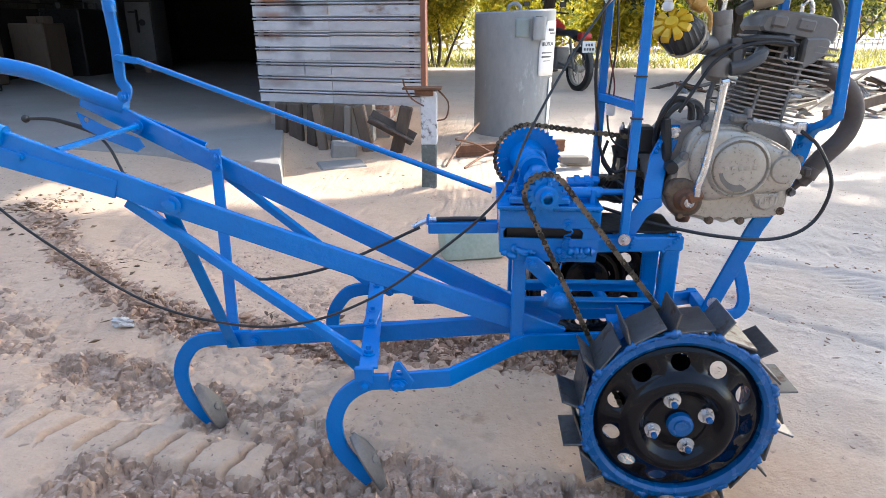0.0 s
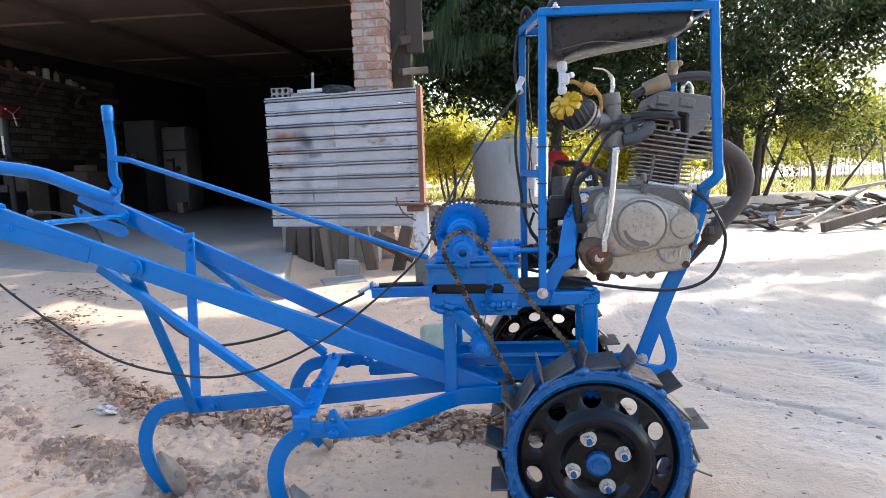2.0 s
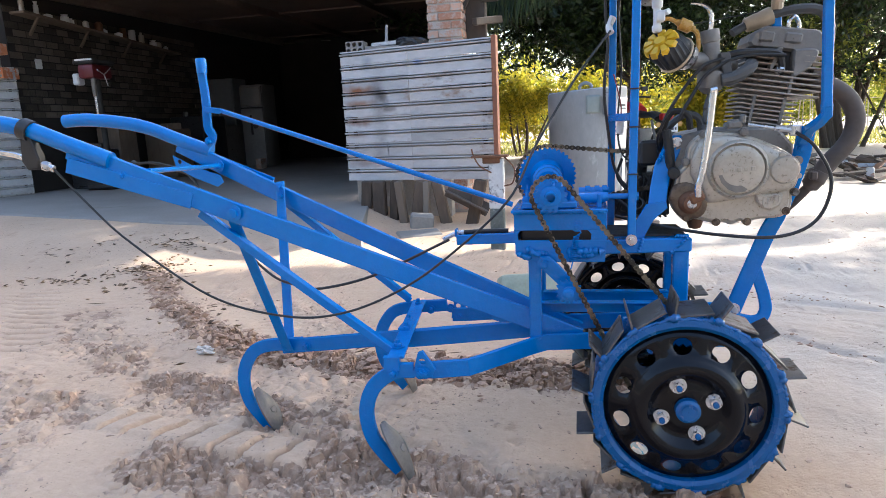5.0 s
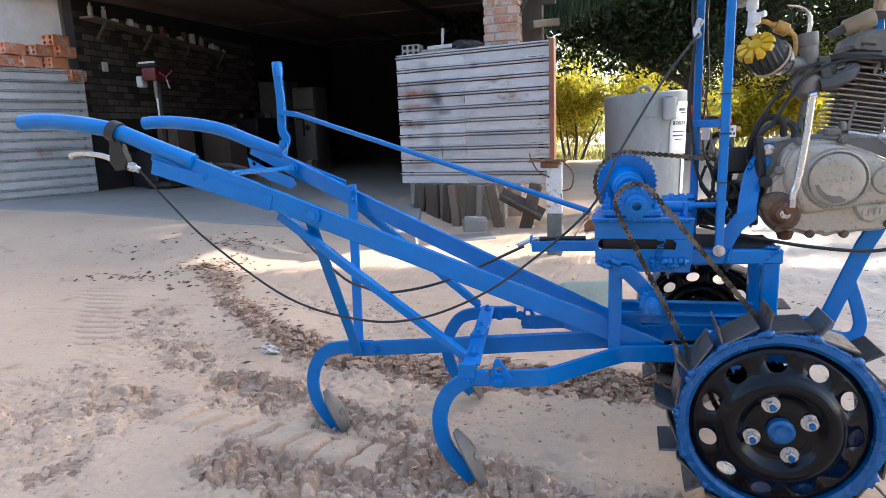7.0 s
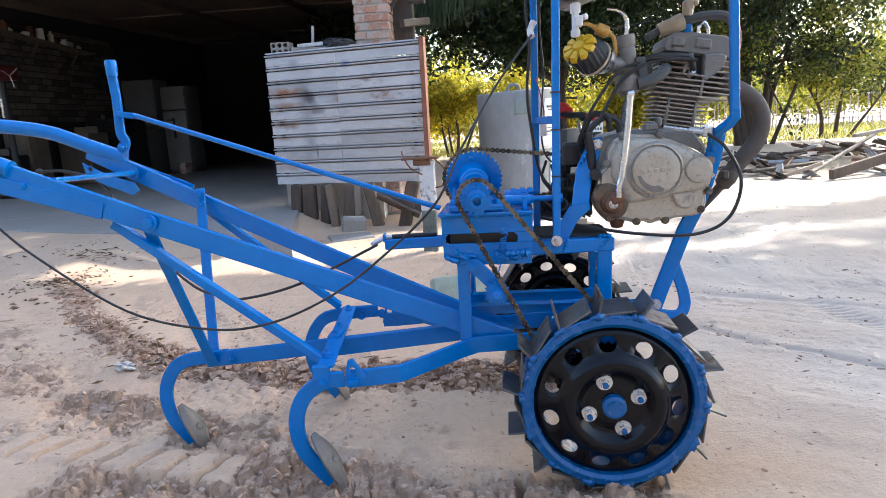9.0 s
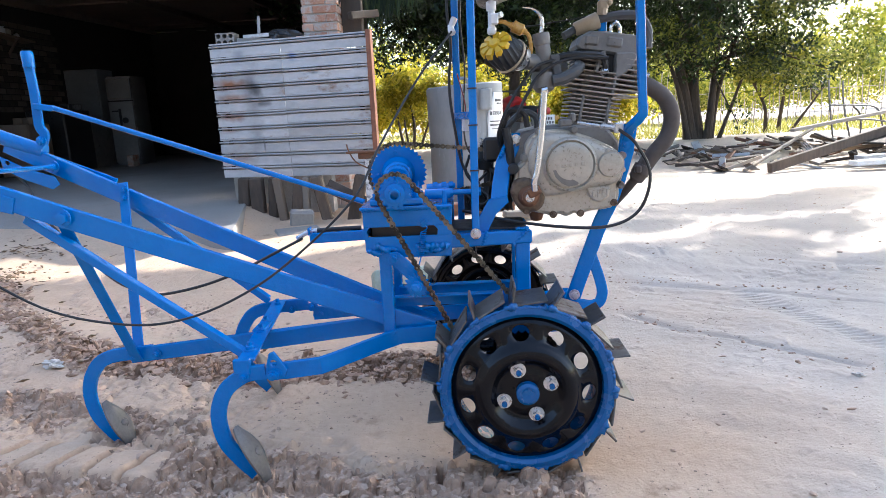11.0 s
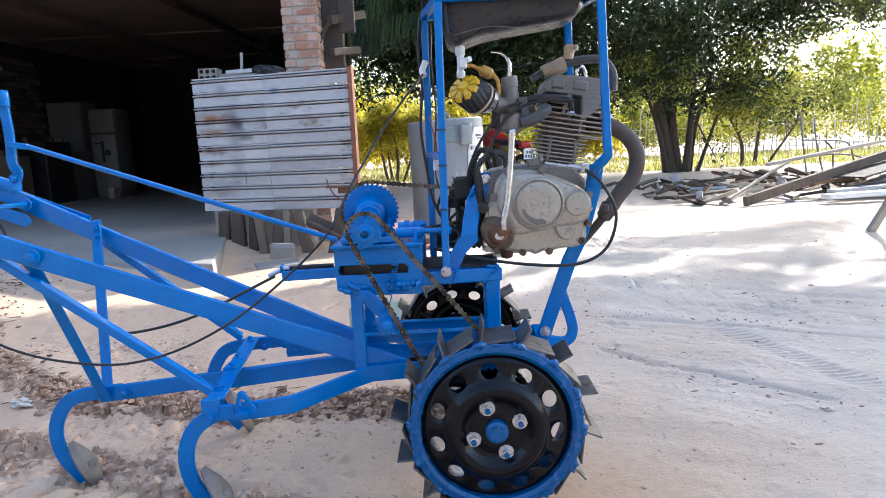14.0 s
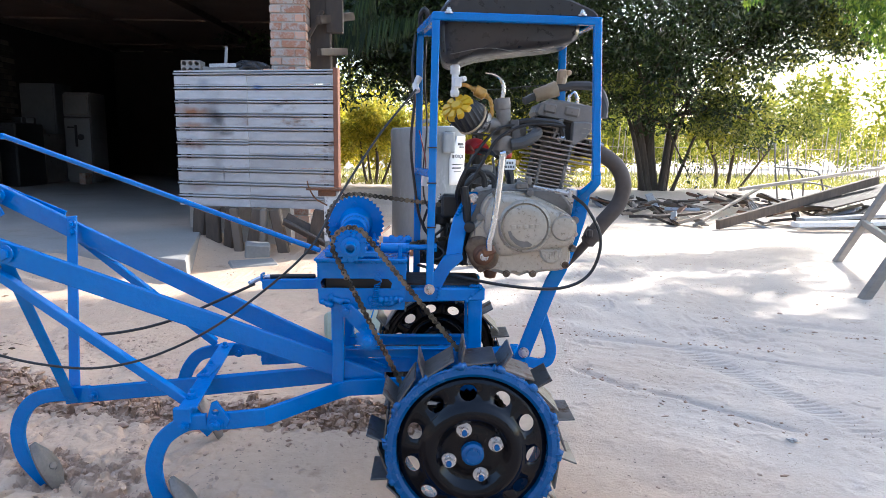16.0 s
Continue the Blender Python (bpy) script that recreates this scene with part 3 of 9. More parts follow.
def ground_height(x, y):
    till = tilled(x, y)
    near = np.clip(1.6 - np.hypot(x + 0.2, y - 0.6) / 4.5, 0, 1)
    h = 0.02 * fbm(x, y, 3.5, 3, 1) + 0.008 * fbm(x, y, 0.5, 4, 2) + near * 0.0028 * fbm(x, y, 0.09, 4, 3)
    h = h * np.clip(np.hypot(x, y) / 0.5, 0.25, 1)
    lump = fbm(x, y, 0.055, 3, 4)
    coarse = fbm(x, y, 0.15, 3, 9)
    wx, wy = x + 0.014 * fbm(x, y, 0.05, 2, 14), y + 0.014 * fbm(x, y, 0.05, 2, 15)
    big_level, big_edge = cracked(wx, wy, 0.075, 7)
    small_level, small_edge = cracked(wx, wy, 0.03, 8)
    tiny_level, tiny_edge = cracked(wx + 5, wy, 0.017, 17)
    h += till * (0.006 * np.abs(lump) + 0.022 * np.clip(coarse, -0.4, 0.8) + 0.030 * big_level * np.clip(big_edge * 7, 0, 1) + 0.026 * small_level * np.clip(small_edge * 5, 0, 1) + 0.008 * tiny_level * np.clip(tiny_edge * 4, 0, 1) - 0.034)
    h += turned(x, y) * 0.035 * np.clip(fbm(x, y, 0.07, 3, 52), -0.25, 0.7)
    # thin crust, broken in places
    crust = np.clip(fbm(x, y, 0.7, 3, 16) * 3 - 0.45, 0, 1) * (1 - till) * near
    h += crust * 0.008 * np.clip(big_edge * 8, 0, 1) * (0.3 + 0.7 * big_level)
    crack = np.clip(1 - np.abs(fbm(x, y, 0.35, 3, 18)) * 16, 0, 1) * np.clip(fbm(x, y, 0.5, 2, 19) * 4 - 0.2, 0, 1) * near
    fleck = np.clip(fbm(x, y, 0.05, 3, 43) * 3 - 0.9, 0, 1) * np.clip(fbm(x, y, 0.4, 3, 44) * 4 - 0.2, 0, 1) * near * (1 - till)
    h -= 0.011 * crack + 0.010 * fleck
    h += 0.025 * bump_at(x, y, -1.75, 1.0, 0.4, 0.25) + 0.016 * near_line(x, y, RIDGE, 0.2, 1.0)
    # furrows cut by the tines
    cut = np.clip((-0.56 - x) / 0.06, 0, 1)
    h -= 0.022 * np.exp(-((y - 0.045) / 0.03) ** 2) * cut * np.clip((x + 0.9) / 0.3, 0, 1)
    # slabs left by the cleats of an old wheel track
    inside, u = track(x, y, *OLD_TRACK)
    h = h * (1 - 0.85 * inside) + inside * (0.006 * u + 0.006 + 0.004 * fbm(x, y, 0.06, 3, 71) - 0.034 * np.clip(1.5 - np.abs(u - 0.09 + 0.05 * fbm(x, y, 0.03, 2, 72)) / 0.05, 0, 1))
    inside, u = track(x, y, -2.18, 0.66, -2.95, 1.52, 0.09, 0.085, 0.7)
    h -= inside * 0.022 * np.exp(-((u - 0.3) / 0.14) ** 2)
    inside, u = track(x, y, -1.0, 0.37, -0.62, 0.30, 0.06, 0.05, 0.3)
    h -= inside * 0.006 * np.exp(-((u - 0.3) / 0.2) ** 2)
    # tyre print and shallow ruts on the trodden yard
    d = (x - 1.05) * 0.93 + (y - 0.9) * 0.25
    tread = np.exp(-(d / 0.05) ** 4) * np.clip((y - 0.3) / 0.2, 0, 1) * np.clip((3.0 - y) / 0.6, 0, 1)
    h -= tread * (0.004 + 0.006 * np.clip(np.sin(y / 0.028 * 2 * math.pi), 0, 1))
    for k, (ax, ay, bx, by, w) in enumerate(((0.42, 1.06, 0.62, 0.83, 0.018), (0.62, 0.83, 0.98, 0.5, 0.014), (1.15, 1.9, 2.6, 1.2, 0.03), (0.55, 1.45, 1.6, 1.0, 0.02))):
        dx, dy = bx - ax, by - ay
        ln = math.hypot(dx, dy)
        s = ((x - ax) * dx + (y - ay) * dy) / ln
        o = ((x - ax) * dy - (y - ay) * dx) / ln + 0.03 * fbm(x, y, 0.3, 2, 20 + k)
        h -= 0.010 * np.exp(-(o / w) ** 2) * np.clip(s / 0.05, 0, 1) * np.clip((ln - s) / 0.05, 0, 1)
    # low ridges swept across the trodden yard
    along, over = 0.86 * x - 0.5 * y, 0.5 * x + 0.86 * y
    yard = np.clip((x - 0.05) / 0.5, 0, 1) * np.clip((7 - y) / 3, 0, 1) * np.clip((6 - x) / 2, 0, 1)
    h += yard * (0.012 * fbm(along * 0.22, over, 0.20, 3, 91) + 0.004 * np.abs(fbm(along * 0.3, over, 0.09, 3, 92)) + 0.003 * np.clip(fbm(x, y, 0.045, 3, 93) * 3 - 0.7, 0, 1))
    # soil swept up level with the shed floor
    way = np.clip((y - 1.95 + 0.2 * fbm(x, y, 0.8, 3, 41)) / 0.85, 0, 1) * np.clip((-1.52 - x) / 0.35, 0, 1) * np.clip((5.2 - y) / 0.8, 0, 1)
    h = h * (1 - 0.8 * way) + (0.120 + 0.006 * fbm(x, y, 0.7, 3, 42)) * way * way * (3 - 2 * way)
    # slit left by a cleat beside the wheel
    h -= 0.05 * np.exp(-((x + 0.185) / 0.010) ** 4) * np.exp(-((y - 0.05) / 0.03) ** 4)
    return h


def build_ground():
    xs, ys = spaced(-1.9, 1.35, 0.0053, 90, 1.055), spaced(-0.32, 1.25, 0.0053, 90, 1.045)
    X, Y = np.meshgrid(xs, ys)
    Z = ground_height(X, Y)
    v = np.stack([X, Y, Z], -1).reshape(-1, 3)
    n, m = len(xs), len(ys)
    idx = np.arange(n * m).reshape(m, n)
    f = np.stack([idx[:-1, :-1], idx[:-1, 1:], idx[1:, 1:], idx[1:, :-1]], -1).reshape(-1, 4)
    me = bpy.data.meshes.new("ground")
    me.vertices.add(len(v))
    me.vertices.foreach_set("co", v.ravel())
    me.loops.add(f.size)
    me.loops.foreach_set("vertex_index", f.ravel())
    me.polygons.add(len(f))
    me.polygons.foreach_set("loop_start", np.arange(0, f.size, 4))
    me.polygons.foreach_set("loop_total", np.full(len(f), 4))
    me.update(calc_edges=True)
    me.materials.append(SAND)
    me.materials.append(TURNED_GROUND)
    me.materials.append(LOOSE_GROUND)
    cx, cy = (X[:-1, :-1] + X[1:, 1:]) / 2, (Y[:-1, :-1] + Y[1:, 1:]) / 2
    near = (cx > -2.7) & (cx < 0.3) & (cy > -0.4) & (cy < 2.1)
    fresh = np.zeros(cx.shape, int)
    fresh[near] = 2 * (tilled(cx[near], cy[near]) + 0.6 * fbm(cx[near], cy[near], 0.05, 3, 53) > 0.6)
    brown = (turned(cx[near], cy[near]) + 0.5 * fbm(cx[near], cy[near], 0.06, 3, 51) > 0.62)
    fresh[near] = np.where(brown, 1, fresh[near])
    me.polygons.foreach_set("material_index", fresh.ravel())
    me.polygons.foreach_set("use_smooth", (fresh == 0).ravel())
    return tagged(new("ground", me), "pale grey-brown sandy yard soil, trodden and partly tilled", "ground", kind="structure")


build_ground()


def height_at(x, y):
    return float(ground_height(np.array([float(x)]), np.array([float(y)]))[0])


def scatter(name, count, size, region, mat, label, category, seed, flat=0.7, keep=None, sink=0.3, power=3.0):
    """Many small angular crumbs on the ground, as one object."""
    rng = np.random.RandomState(seed)
    base = bmesh.new()
    bmesh.ops.create_icosphere(base, subdivisions=1, radius=1.0)
    bv = np.array([v.co[:] for v in base.verts])
    bf = np.array([[v.index for v in f.verts] for f in base.faces])
    base.free()
    x0, x1, y0, y1 = region
    px, py = rng.uniform(x0, x1, count * 14), rng.uniform(y0, y1, count * 14)
    if keep is not None:
        ok = rng.rand(count * 14) < keep(px, py)
        px, py = px[ok], py[ok]
    px, py = px[:count], py[:count]
    n = len(px)
    pz = ground_height(px, py)
    s = size[0] + (size[1] - size[0]) * rng.rand(n) ** power
    w = bv[None] * (1 + 1.0 * (rng.rand(n, len(bv), 3) - 0.5)) * (s[:, None] * np.stack([0.9 + 0.9 * rng.rand(n), 0.6 + 0.5 * rng.rand(n), flat * (0.6 + 0.6 * rng.rand(n))], 1))[:, None, :]
    a, c = rng.rand(n) * 6.28, rng.uniform(-0.6, 0.6, n)
    y2, z2 = w[..., 1] * np.cos(c)[:, None] - w[..., 2] * np.sin(c)[:, None], w[..., 1] * np.sin(c)[:, None] + w[..., 2] * np.cos(c)[:, None]
    x3, y3 = w[..., 0] * np.cos(a)[:, None] - y2 * np.sin(a)[:, None], w[..., 0] * np.sin(a)[:, None] + y2 * np.cos(a)[:, None]
    V = np.stack([x3 + px[:, None], y3 + py[:, None], z2 + (pz + s * flat * (0.5 - sink))[:, None]], -1).reshape(-1, 3)
    F = (bf[None] + len(bv) * np.arange(n)[:, None, None]).reshape(-1, 3)
    ob = flat_mesh(name, V.tolist(), F.tolist(), mat)
    return tagged(ob, label, category, kind="stuff")


scatter("soil_clods", 7200, (0.0018, 0.0095), (-2.3, 0.2, -0.3, 1.4), CLOD, "dry pale crumbs of tilled sandy soil", "soil clods", 3, keep=lambda x, y: np.maximum(tilled(x, y) ** 1.3, 0.03), power=2.8, sink=0.7, flat=0.6)
scatter("turned_soil", 2600, (0.0025, 0.017), (-2.6, 0.0, 0.4, 1.9), TURNED, "brown freshly turned crumbs along a soil ridge", "soil clods", 5, keep=lambda x, y: turned(x, y) ** 1.3, power=2.6, sink=0.62, flat=0.6)
scatter("gravel", 1500, (0.0015, 0.008), (-3.6, 2.6, -0.3, 4.0), CLOD, "small crumbs strewn over the sandy yard", "pebbles", 4, flat=0.6, power=4)
SEAMS = ([(0.30, 1.18), (0.45, 1.02), (0.62, 0.83), (0.98, 0.5)], [(0.55, 1.50), (0.95, 1.36), (1.35, 1.28)], [(0.30, 1.62), (0.52, 1.50)], [(1.25, 1.75), (1.8, 1.45)], [(-0.55, 0.42), (-0.2, 0.40)])
scatter("dark_crumbs", 620, (0.0016, 0.0085), (-0.7, 2.2, 0.1, 2.2), TURNED, "small dark crumbs and bits lying along cracks in the yard", "soil clods", 6, flat=0.5, power=3.0, sink=0.2,
        keep=lambda x, y: 0.02 + np.maximum.reduce([near_line(x, y + 0.03 * fbm(x, y, 0.2, 2, 61), q, 0.05, 1.0) for q in SEAMS]))


def scatter_litter(name, count, spots, seed):
    """Curled dead leaves and thin twigs lying on the soil."""
    rng = np.random.RandomState(seed)
    V, F = [], []
    for k in range(count):
        cx, cy, rx, ry = spots[rng.randint(len(spots))]
        x, y = cx + rng.normal() * rx, cy + rng.normal() * ry
        z = height_at(x, y)
        a, lift = rng.rand() * 6.28, rng.rand() * 0.012
        twig = rng.rand() < 0.45
        ln, wd = (rng.uniform(0.012, 0.05), 0.0016) if twig else (rng.uniform(0.008, 0.022), rng.uniform(0.004, 0.009))
        d, e = np.array([math.cos(a), math.sin(a), rng.uniform(-0.15, 0.25)]), np.array([-math.sin(a), math.cos(a), rng.uniform(-0.5, 0.5)])
        c = np.array([x, y, z + 0.005 + lift])
        up = np.array([0, 0, wd * (1.0 if twig else 0.6)])
        b = len(V)
        V += [c - d * ln, c - e * wd + up, c + d * ln, c + e * wd + up, c - up]
        F += [(b, b + 1, b + 3), (b + 1, b + 2, b + 3), (b, b + 4, b + 1), (b + 1, b + 4, b + 2), (b + 2, b + 4, b + 3), (b + 3, b + 4, b)]
    ob = flat_mesh(name, [tuple(v) for v in V], F, LITTER)
    return tagged(ob, "dead leaves and twigs lying on the soil", "leaf litter", kind="stuff")


scatter_litter("leaf_litter", 420, [(-2.6, 1.95, 0.14, 0.16), (-2.6, 1.95, 0.1, 0.12), (-2.72, 2.4, 0.14, 0.07), (-3.32, 2.3, 0.2, 0.12), (-2.95, 1.65, 0.16, 0.05), (-2.6, 1.98, 0.12, 0.14), (-2.68, 2.35, 0.16, 0.05), (-2.62, 1.9, 0.1, 0.1), (-2.3, 1.6, 0.15, 0.15), (-1.7, 1.0, 0.15, 0.12), (-1.2, 0.72, 0.3, 0.05)], 9)
# ---- the open shed ----
SLAB = 0.14


def build_shed():
    # concrete floor, its free edge running back from the yard
    bm = bmesh.new()
    outline = [(-1.50, 2.44), (-2.22, 4.95), (-2.80, 13.2), (-9.5, 13.2), (-9.5, 4.6), (-5.2, 3.6), (-3.2, 2.95), (-2.3, 2.72)]
    low = [(-1.48, 2.42), (-2.20, 4.95), (-2.80, 13.2), (-9.5, 13.2), (-9.5, 3.4), (-5.2, 3.5), (-3.2, 2.88), (-2.3, 2.68)]
    top = [bm.verts.new((x, y, SLAB)) for x, y in outline]
    bot = [bm.verts.new((x, y, -0.15 if i in (0, 1, 2, 3) else -0.06)) for i, (x, y) in enumerate(low)]
    bm.faces.new(top)
    for i in range(len(top)):
        j = (i + 1) % len(top)
        bm.faces.new((top[i], bot[i], bot[j], top[j]))
    bmesh.ops.recalc_face_normals(bm, faces=bm.faces[:])
    bevelled(bm, [e for e in bm.edges if all(v.co.z > 0.1 for v in e.verts)], 0.015, 2)
    tagged(part("floor", bm, CONCRETE), "worn grey concrete shed floor slab with a broken edge", "floor", kind="structure")
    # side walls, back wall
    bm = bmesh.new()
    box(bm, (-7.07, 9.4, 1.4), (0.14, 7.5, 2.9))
    wl = tagged(part("wall_west", bm, DARK_MORTAR), "unplastered brick side wall of the shed, coloured dark for shade", "wall", kind="structure")
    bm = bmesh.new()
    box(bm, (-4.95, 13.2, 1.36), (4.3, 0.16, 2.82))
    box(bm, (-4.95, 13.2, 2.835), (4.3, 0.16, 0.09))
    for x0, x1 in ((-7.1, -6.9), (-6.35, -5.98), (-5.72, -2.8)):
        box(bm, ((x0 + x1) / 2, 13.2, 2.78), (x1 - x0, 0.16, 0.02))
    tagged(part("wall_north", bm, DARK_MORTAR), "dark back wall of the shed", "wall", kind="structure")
    # slanted wall hidden behind the pillar, added to keep the inside dark
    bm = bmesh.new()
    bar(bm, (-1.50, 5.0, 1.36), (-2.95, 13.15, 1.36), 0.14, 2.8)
    tagged(part("wall_east", bm, DARK_MORTAR), "unseen slanted wall added to keep daylight out of the shed", "wall", kind="structure")
    bm = bmesh.new()
    box(bm, (-9.0, 5.72, 1.75), (3.6, 0.14, 3.6))
    tagged(part("wall_front", bm, MORTAR), "rough grey-brown front wall beside the gate", "wall", kind="structure")
    # roof: sheets on rafters, low at the front
    bm = bmesh.new()
    v = [bm.verts.new(p) for p in ((-4.6, 3.5, 2.62), (-0.95, 3.5, 2.62), (-2.65, 13.4, 2.86), (-9.6, 13.4, 2.86), (-9.6, 6.6, 2.695))]
    f = bm.faces.new(v)
    ext = bmesh.ops.extrude_face_region(bm, geom=[f])
    bmesh.ops.translate(bm, vec=(0, 0, 0.05), verts=[g for g in ext["geom"] if isinstance(g, bmesh.types.BMVert)])
    bmesh.ops.recalc_face_normals(bm, faces=bm.faces[:])
    slope = (2.86 - 2.62) / 9.9
    for x, y0, y1 in ((-8.6, 6.1, 13.2), (-6.9, 5.0, 13.2), (-5.2, 3.9, 13.2), (-3.5, 3.45, 13.2), (-1.3, 3.45, 5.2)):
        bar(bm, (x, y0, 2.565 + slope * (y0 - 3.45)), (x, y1, 2.565 + slope * (y1 - 3.45)), 0.07, 0.11, bevel=0.004)
    for y, x0, x1 in ((3.56, -4.5, -0.98), (6.4, -9.1, -1.5), (9.4, -9.5, -2.0), (12.4, -9.5, -2.55)):
        bar(bm, (x0, y, 2.60 + slope * (y - 3.5)), (x1, y, 2.60 + slope * (y - 3.5)), 0.06, 0.03, bevel=0.003)
    for k in range(26):
        y = 3.9 + 0.37 * k
        bar(bm, (max(-9.4, -4.6 - (y - 3.5) / 0.62), y, 2.616 + slope * (y - 3.5)), (-1.05 - 0.172 * (y - 3.5), y, 2.616 + slope * (y - 3.5)), 0.34, 0.008 + 0.004 * (k % 2), bevel=0.001)
    tagged(part("ceiling", bm, ROOF_WOOD, smooth=False), "smoke-dark shed roof of sheets on timber rafters", "roof", kind="structure")
    return wl


wall_west = build_shed()


def build_unseen_walls():
    """Unseen plain walls, added behind and beside the walk to block low sky light."""
    bm = bmesh.new()
    box(bm, (0.0, -6.5, 2.3), (22.0, 0.2, 4.8), bevel=0.01)
    tagged(part("wall_south", bm, UNSEEN_WALL), "unseen plain grey wall added behind the walk to block sky light", "wall", kind="structure")
    bm = bmesh.new()
    box(bm, (-11.0, -1.0, 2.0), (0.2, 11.0, 4.2), bevel=0.01)
    tagged(part("wall_yard_west", bm, UNSEEN_WALL), "unseen plain grey wall added beside the walk to block sky light", "wall", kind="structure")


build_unseen_walls()


def build_pillar():
    bm = bmesh.new()
    box(bm, (-1.255, 4.25, 1.28), (0.27, 0.27, 2.62))
    p = tagged(part("pillar", bm, MORTAR), "raw red brick pillar at the front of the shed", "pillar", kind="structure")
    a = bmesh.new()
    box(a, (0, 0, 0), (0.19, 0.02, 0.055), bevel=0.004)
    stretch = bpy.data.meshes.new("brick")
    a.to_mesh(stretch)
    a.free()
    stretch.materials.append(BRICK)
    a = bmesh.new()
    box(a, (0, 0, 0), (0.09, 0.02, 0.055), bevel=0.004)
    header = bpy.data.meshes.new("brick")
    a.to_mesh(header)
    a.free()
    header.materials.append(BRICK)
    rnd = random.Random(4)
    for k in range(38):
        z = 0.06 + k * 0.067
        for side in range(2):
            spots = ((-0.045, stretch), (0.10, header)) if k % 2 == side else ((-0.10, header), (0.045, stretch))
            for off, me in spots:
                ob = new("brick", me)
                ob.parent = p
                j = rnd.uniform(-0.003, 0.004)
                if side == 0:
                    ob.location = (-1.255 + off, 4.25 - 0.135 - j, z)
                else:
                    ob.location = (-1.255 + 0.135 + j, 4.25 + off, z)
                    ob.rotation_euler = (0, 0, radians(90))


build_pillar()


def blotches(m, spots):
    """Stains of one colour each at given places in x and z: (x, z, half width, half height, colour, strength)."""
    N, L = m.node_tree.nodes, m.node_tree.links
    base = N["Principled BSDF"].inputs["Base Color"]
    co = N.new("ShaderNodeTexCoord")
    ragged = N.new("ShaderNodeTexNoise")
    ragged.inputs["Scale"].default_value, ragged.inputs["Detail"].default_value = 9.0, 6.0
    L.new(co.outputs["Object"], ragged.inputs["Vector"])
    for x, z, rx, rz, tone, strength in spots:
        place = N.new("ShaderNodeMapping")
        place.vector_type = "TEXTURE"
        place.inputs["Location"].default_value, place.inputs["Scale"].default_value = (x, 0, z), (rx, 50, rz)
        L.new(co.outputs["Object"], place.inputs["Vector"])
        far = N.new("ShaderNodeVectorMath")
        far.operation = "LENGTH"
        L.new(place.outputs[0], far.inputs[0])
        both = N.new("ShaderNodeMath")
        both.operation = "MULTIPLY_ADD"
        both.inputs[1].default_value = 1.8
        L.new(ragged.outputs["Fac"], both.inputs[0])
        L.new(far.outputs["Value"], both.inputs[2])
        fade = N.new("ShaderNodeMapRange")
        fade.inputs["From Min"].default_value, fade.inputs["From Max"].default_value, fade.inputs["To Min"].default_value, fade.inputs["To Max"].default_value = 1.9, 1.05, 0.0, strength
        L.new(both.outputs[0], fade.inputs["Value"])
        blend = N.new("ShaderNodeMix")
        blend.data_type = "RGBA"
        L.new(fade.outputs[0], blend.inputs["Factor"])
        ends = [q for q in blend.inputs if q.type == "RGBA"]
        L.new(base.links[0].from_socket, ends[0])
        ends[1].default_value = (*tone, 1)
        L.new([q for q in blend.outputs if q.type == "RGBA"][0], base)


SLAT_MARKS = [(-0.47, 0.70, 0.17, 0.05, (0.24, 0.10, 0.045), 1.0), (-0.45, 0.60, 0.16, 0.035, (0.25, 0.12, 0.06), 0.8), (-0.50, 0.46, 0.16, 0.05, (0.18, 0.085, 0.05), 0.85), (-0.52, 0.36, 0.12, 0.03, (0.24, 0.13, 0.08), 0.6),
              (-0.45, 0.14, 0.16, 0.05, (0.22, 0.13, 0.09), 0.5), (-0.31, 0.60, 0.09, 0.42, (0.10, 0.10, 0.105), 0.55), (-0.27, 0.66, 0.07, 0.06, (0.03, 0.03, 0.032), 0.8), (-0.22, 0.55, 0.08, 0.03, (0.05, 0.045, 0.045), 0.6),
              (-0.24, 0.24, 0.012, 0.06, (0.05, 0.05, 0.05), 0.8), (0.05, 0.88, 0.05, 0.035, (0.06, 0.13, 0.32), 0.7), (0.20, 0.75, 0.05, 0.022, (0.05, 0.05, 0.055), 0.75), (-0.38, 0.90, 0.06, 0.06, (0.16, 0.20, 0.24), 0.5)]
for m in (GALV, GALV_RUST):
    blotches(m, SLAT_MARKS)


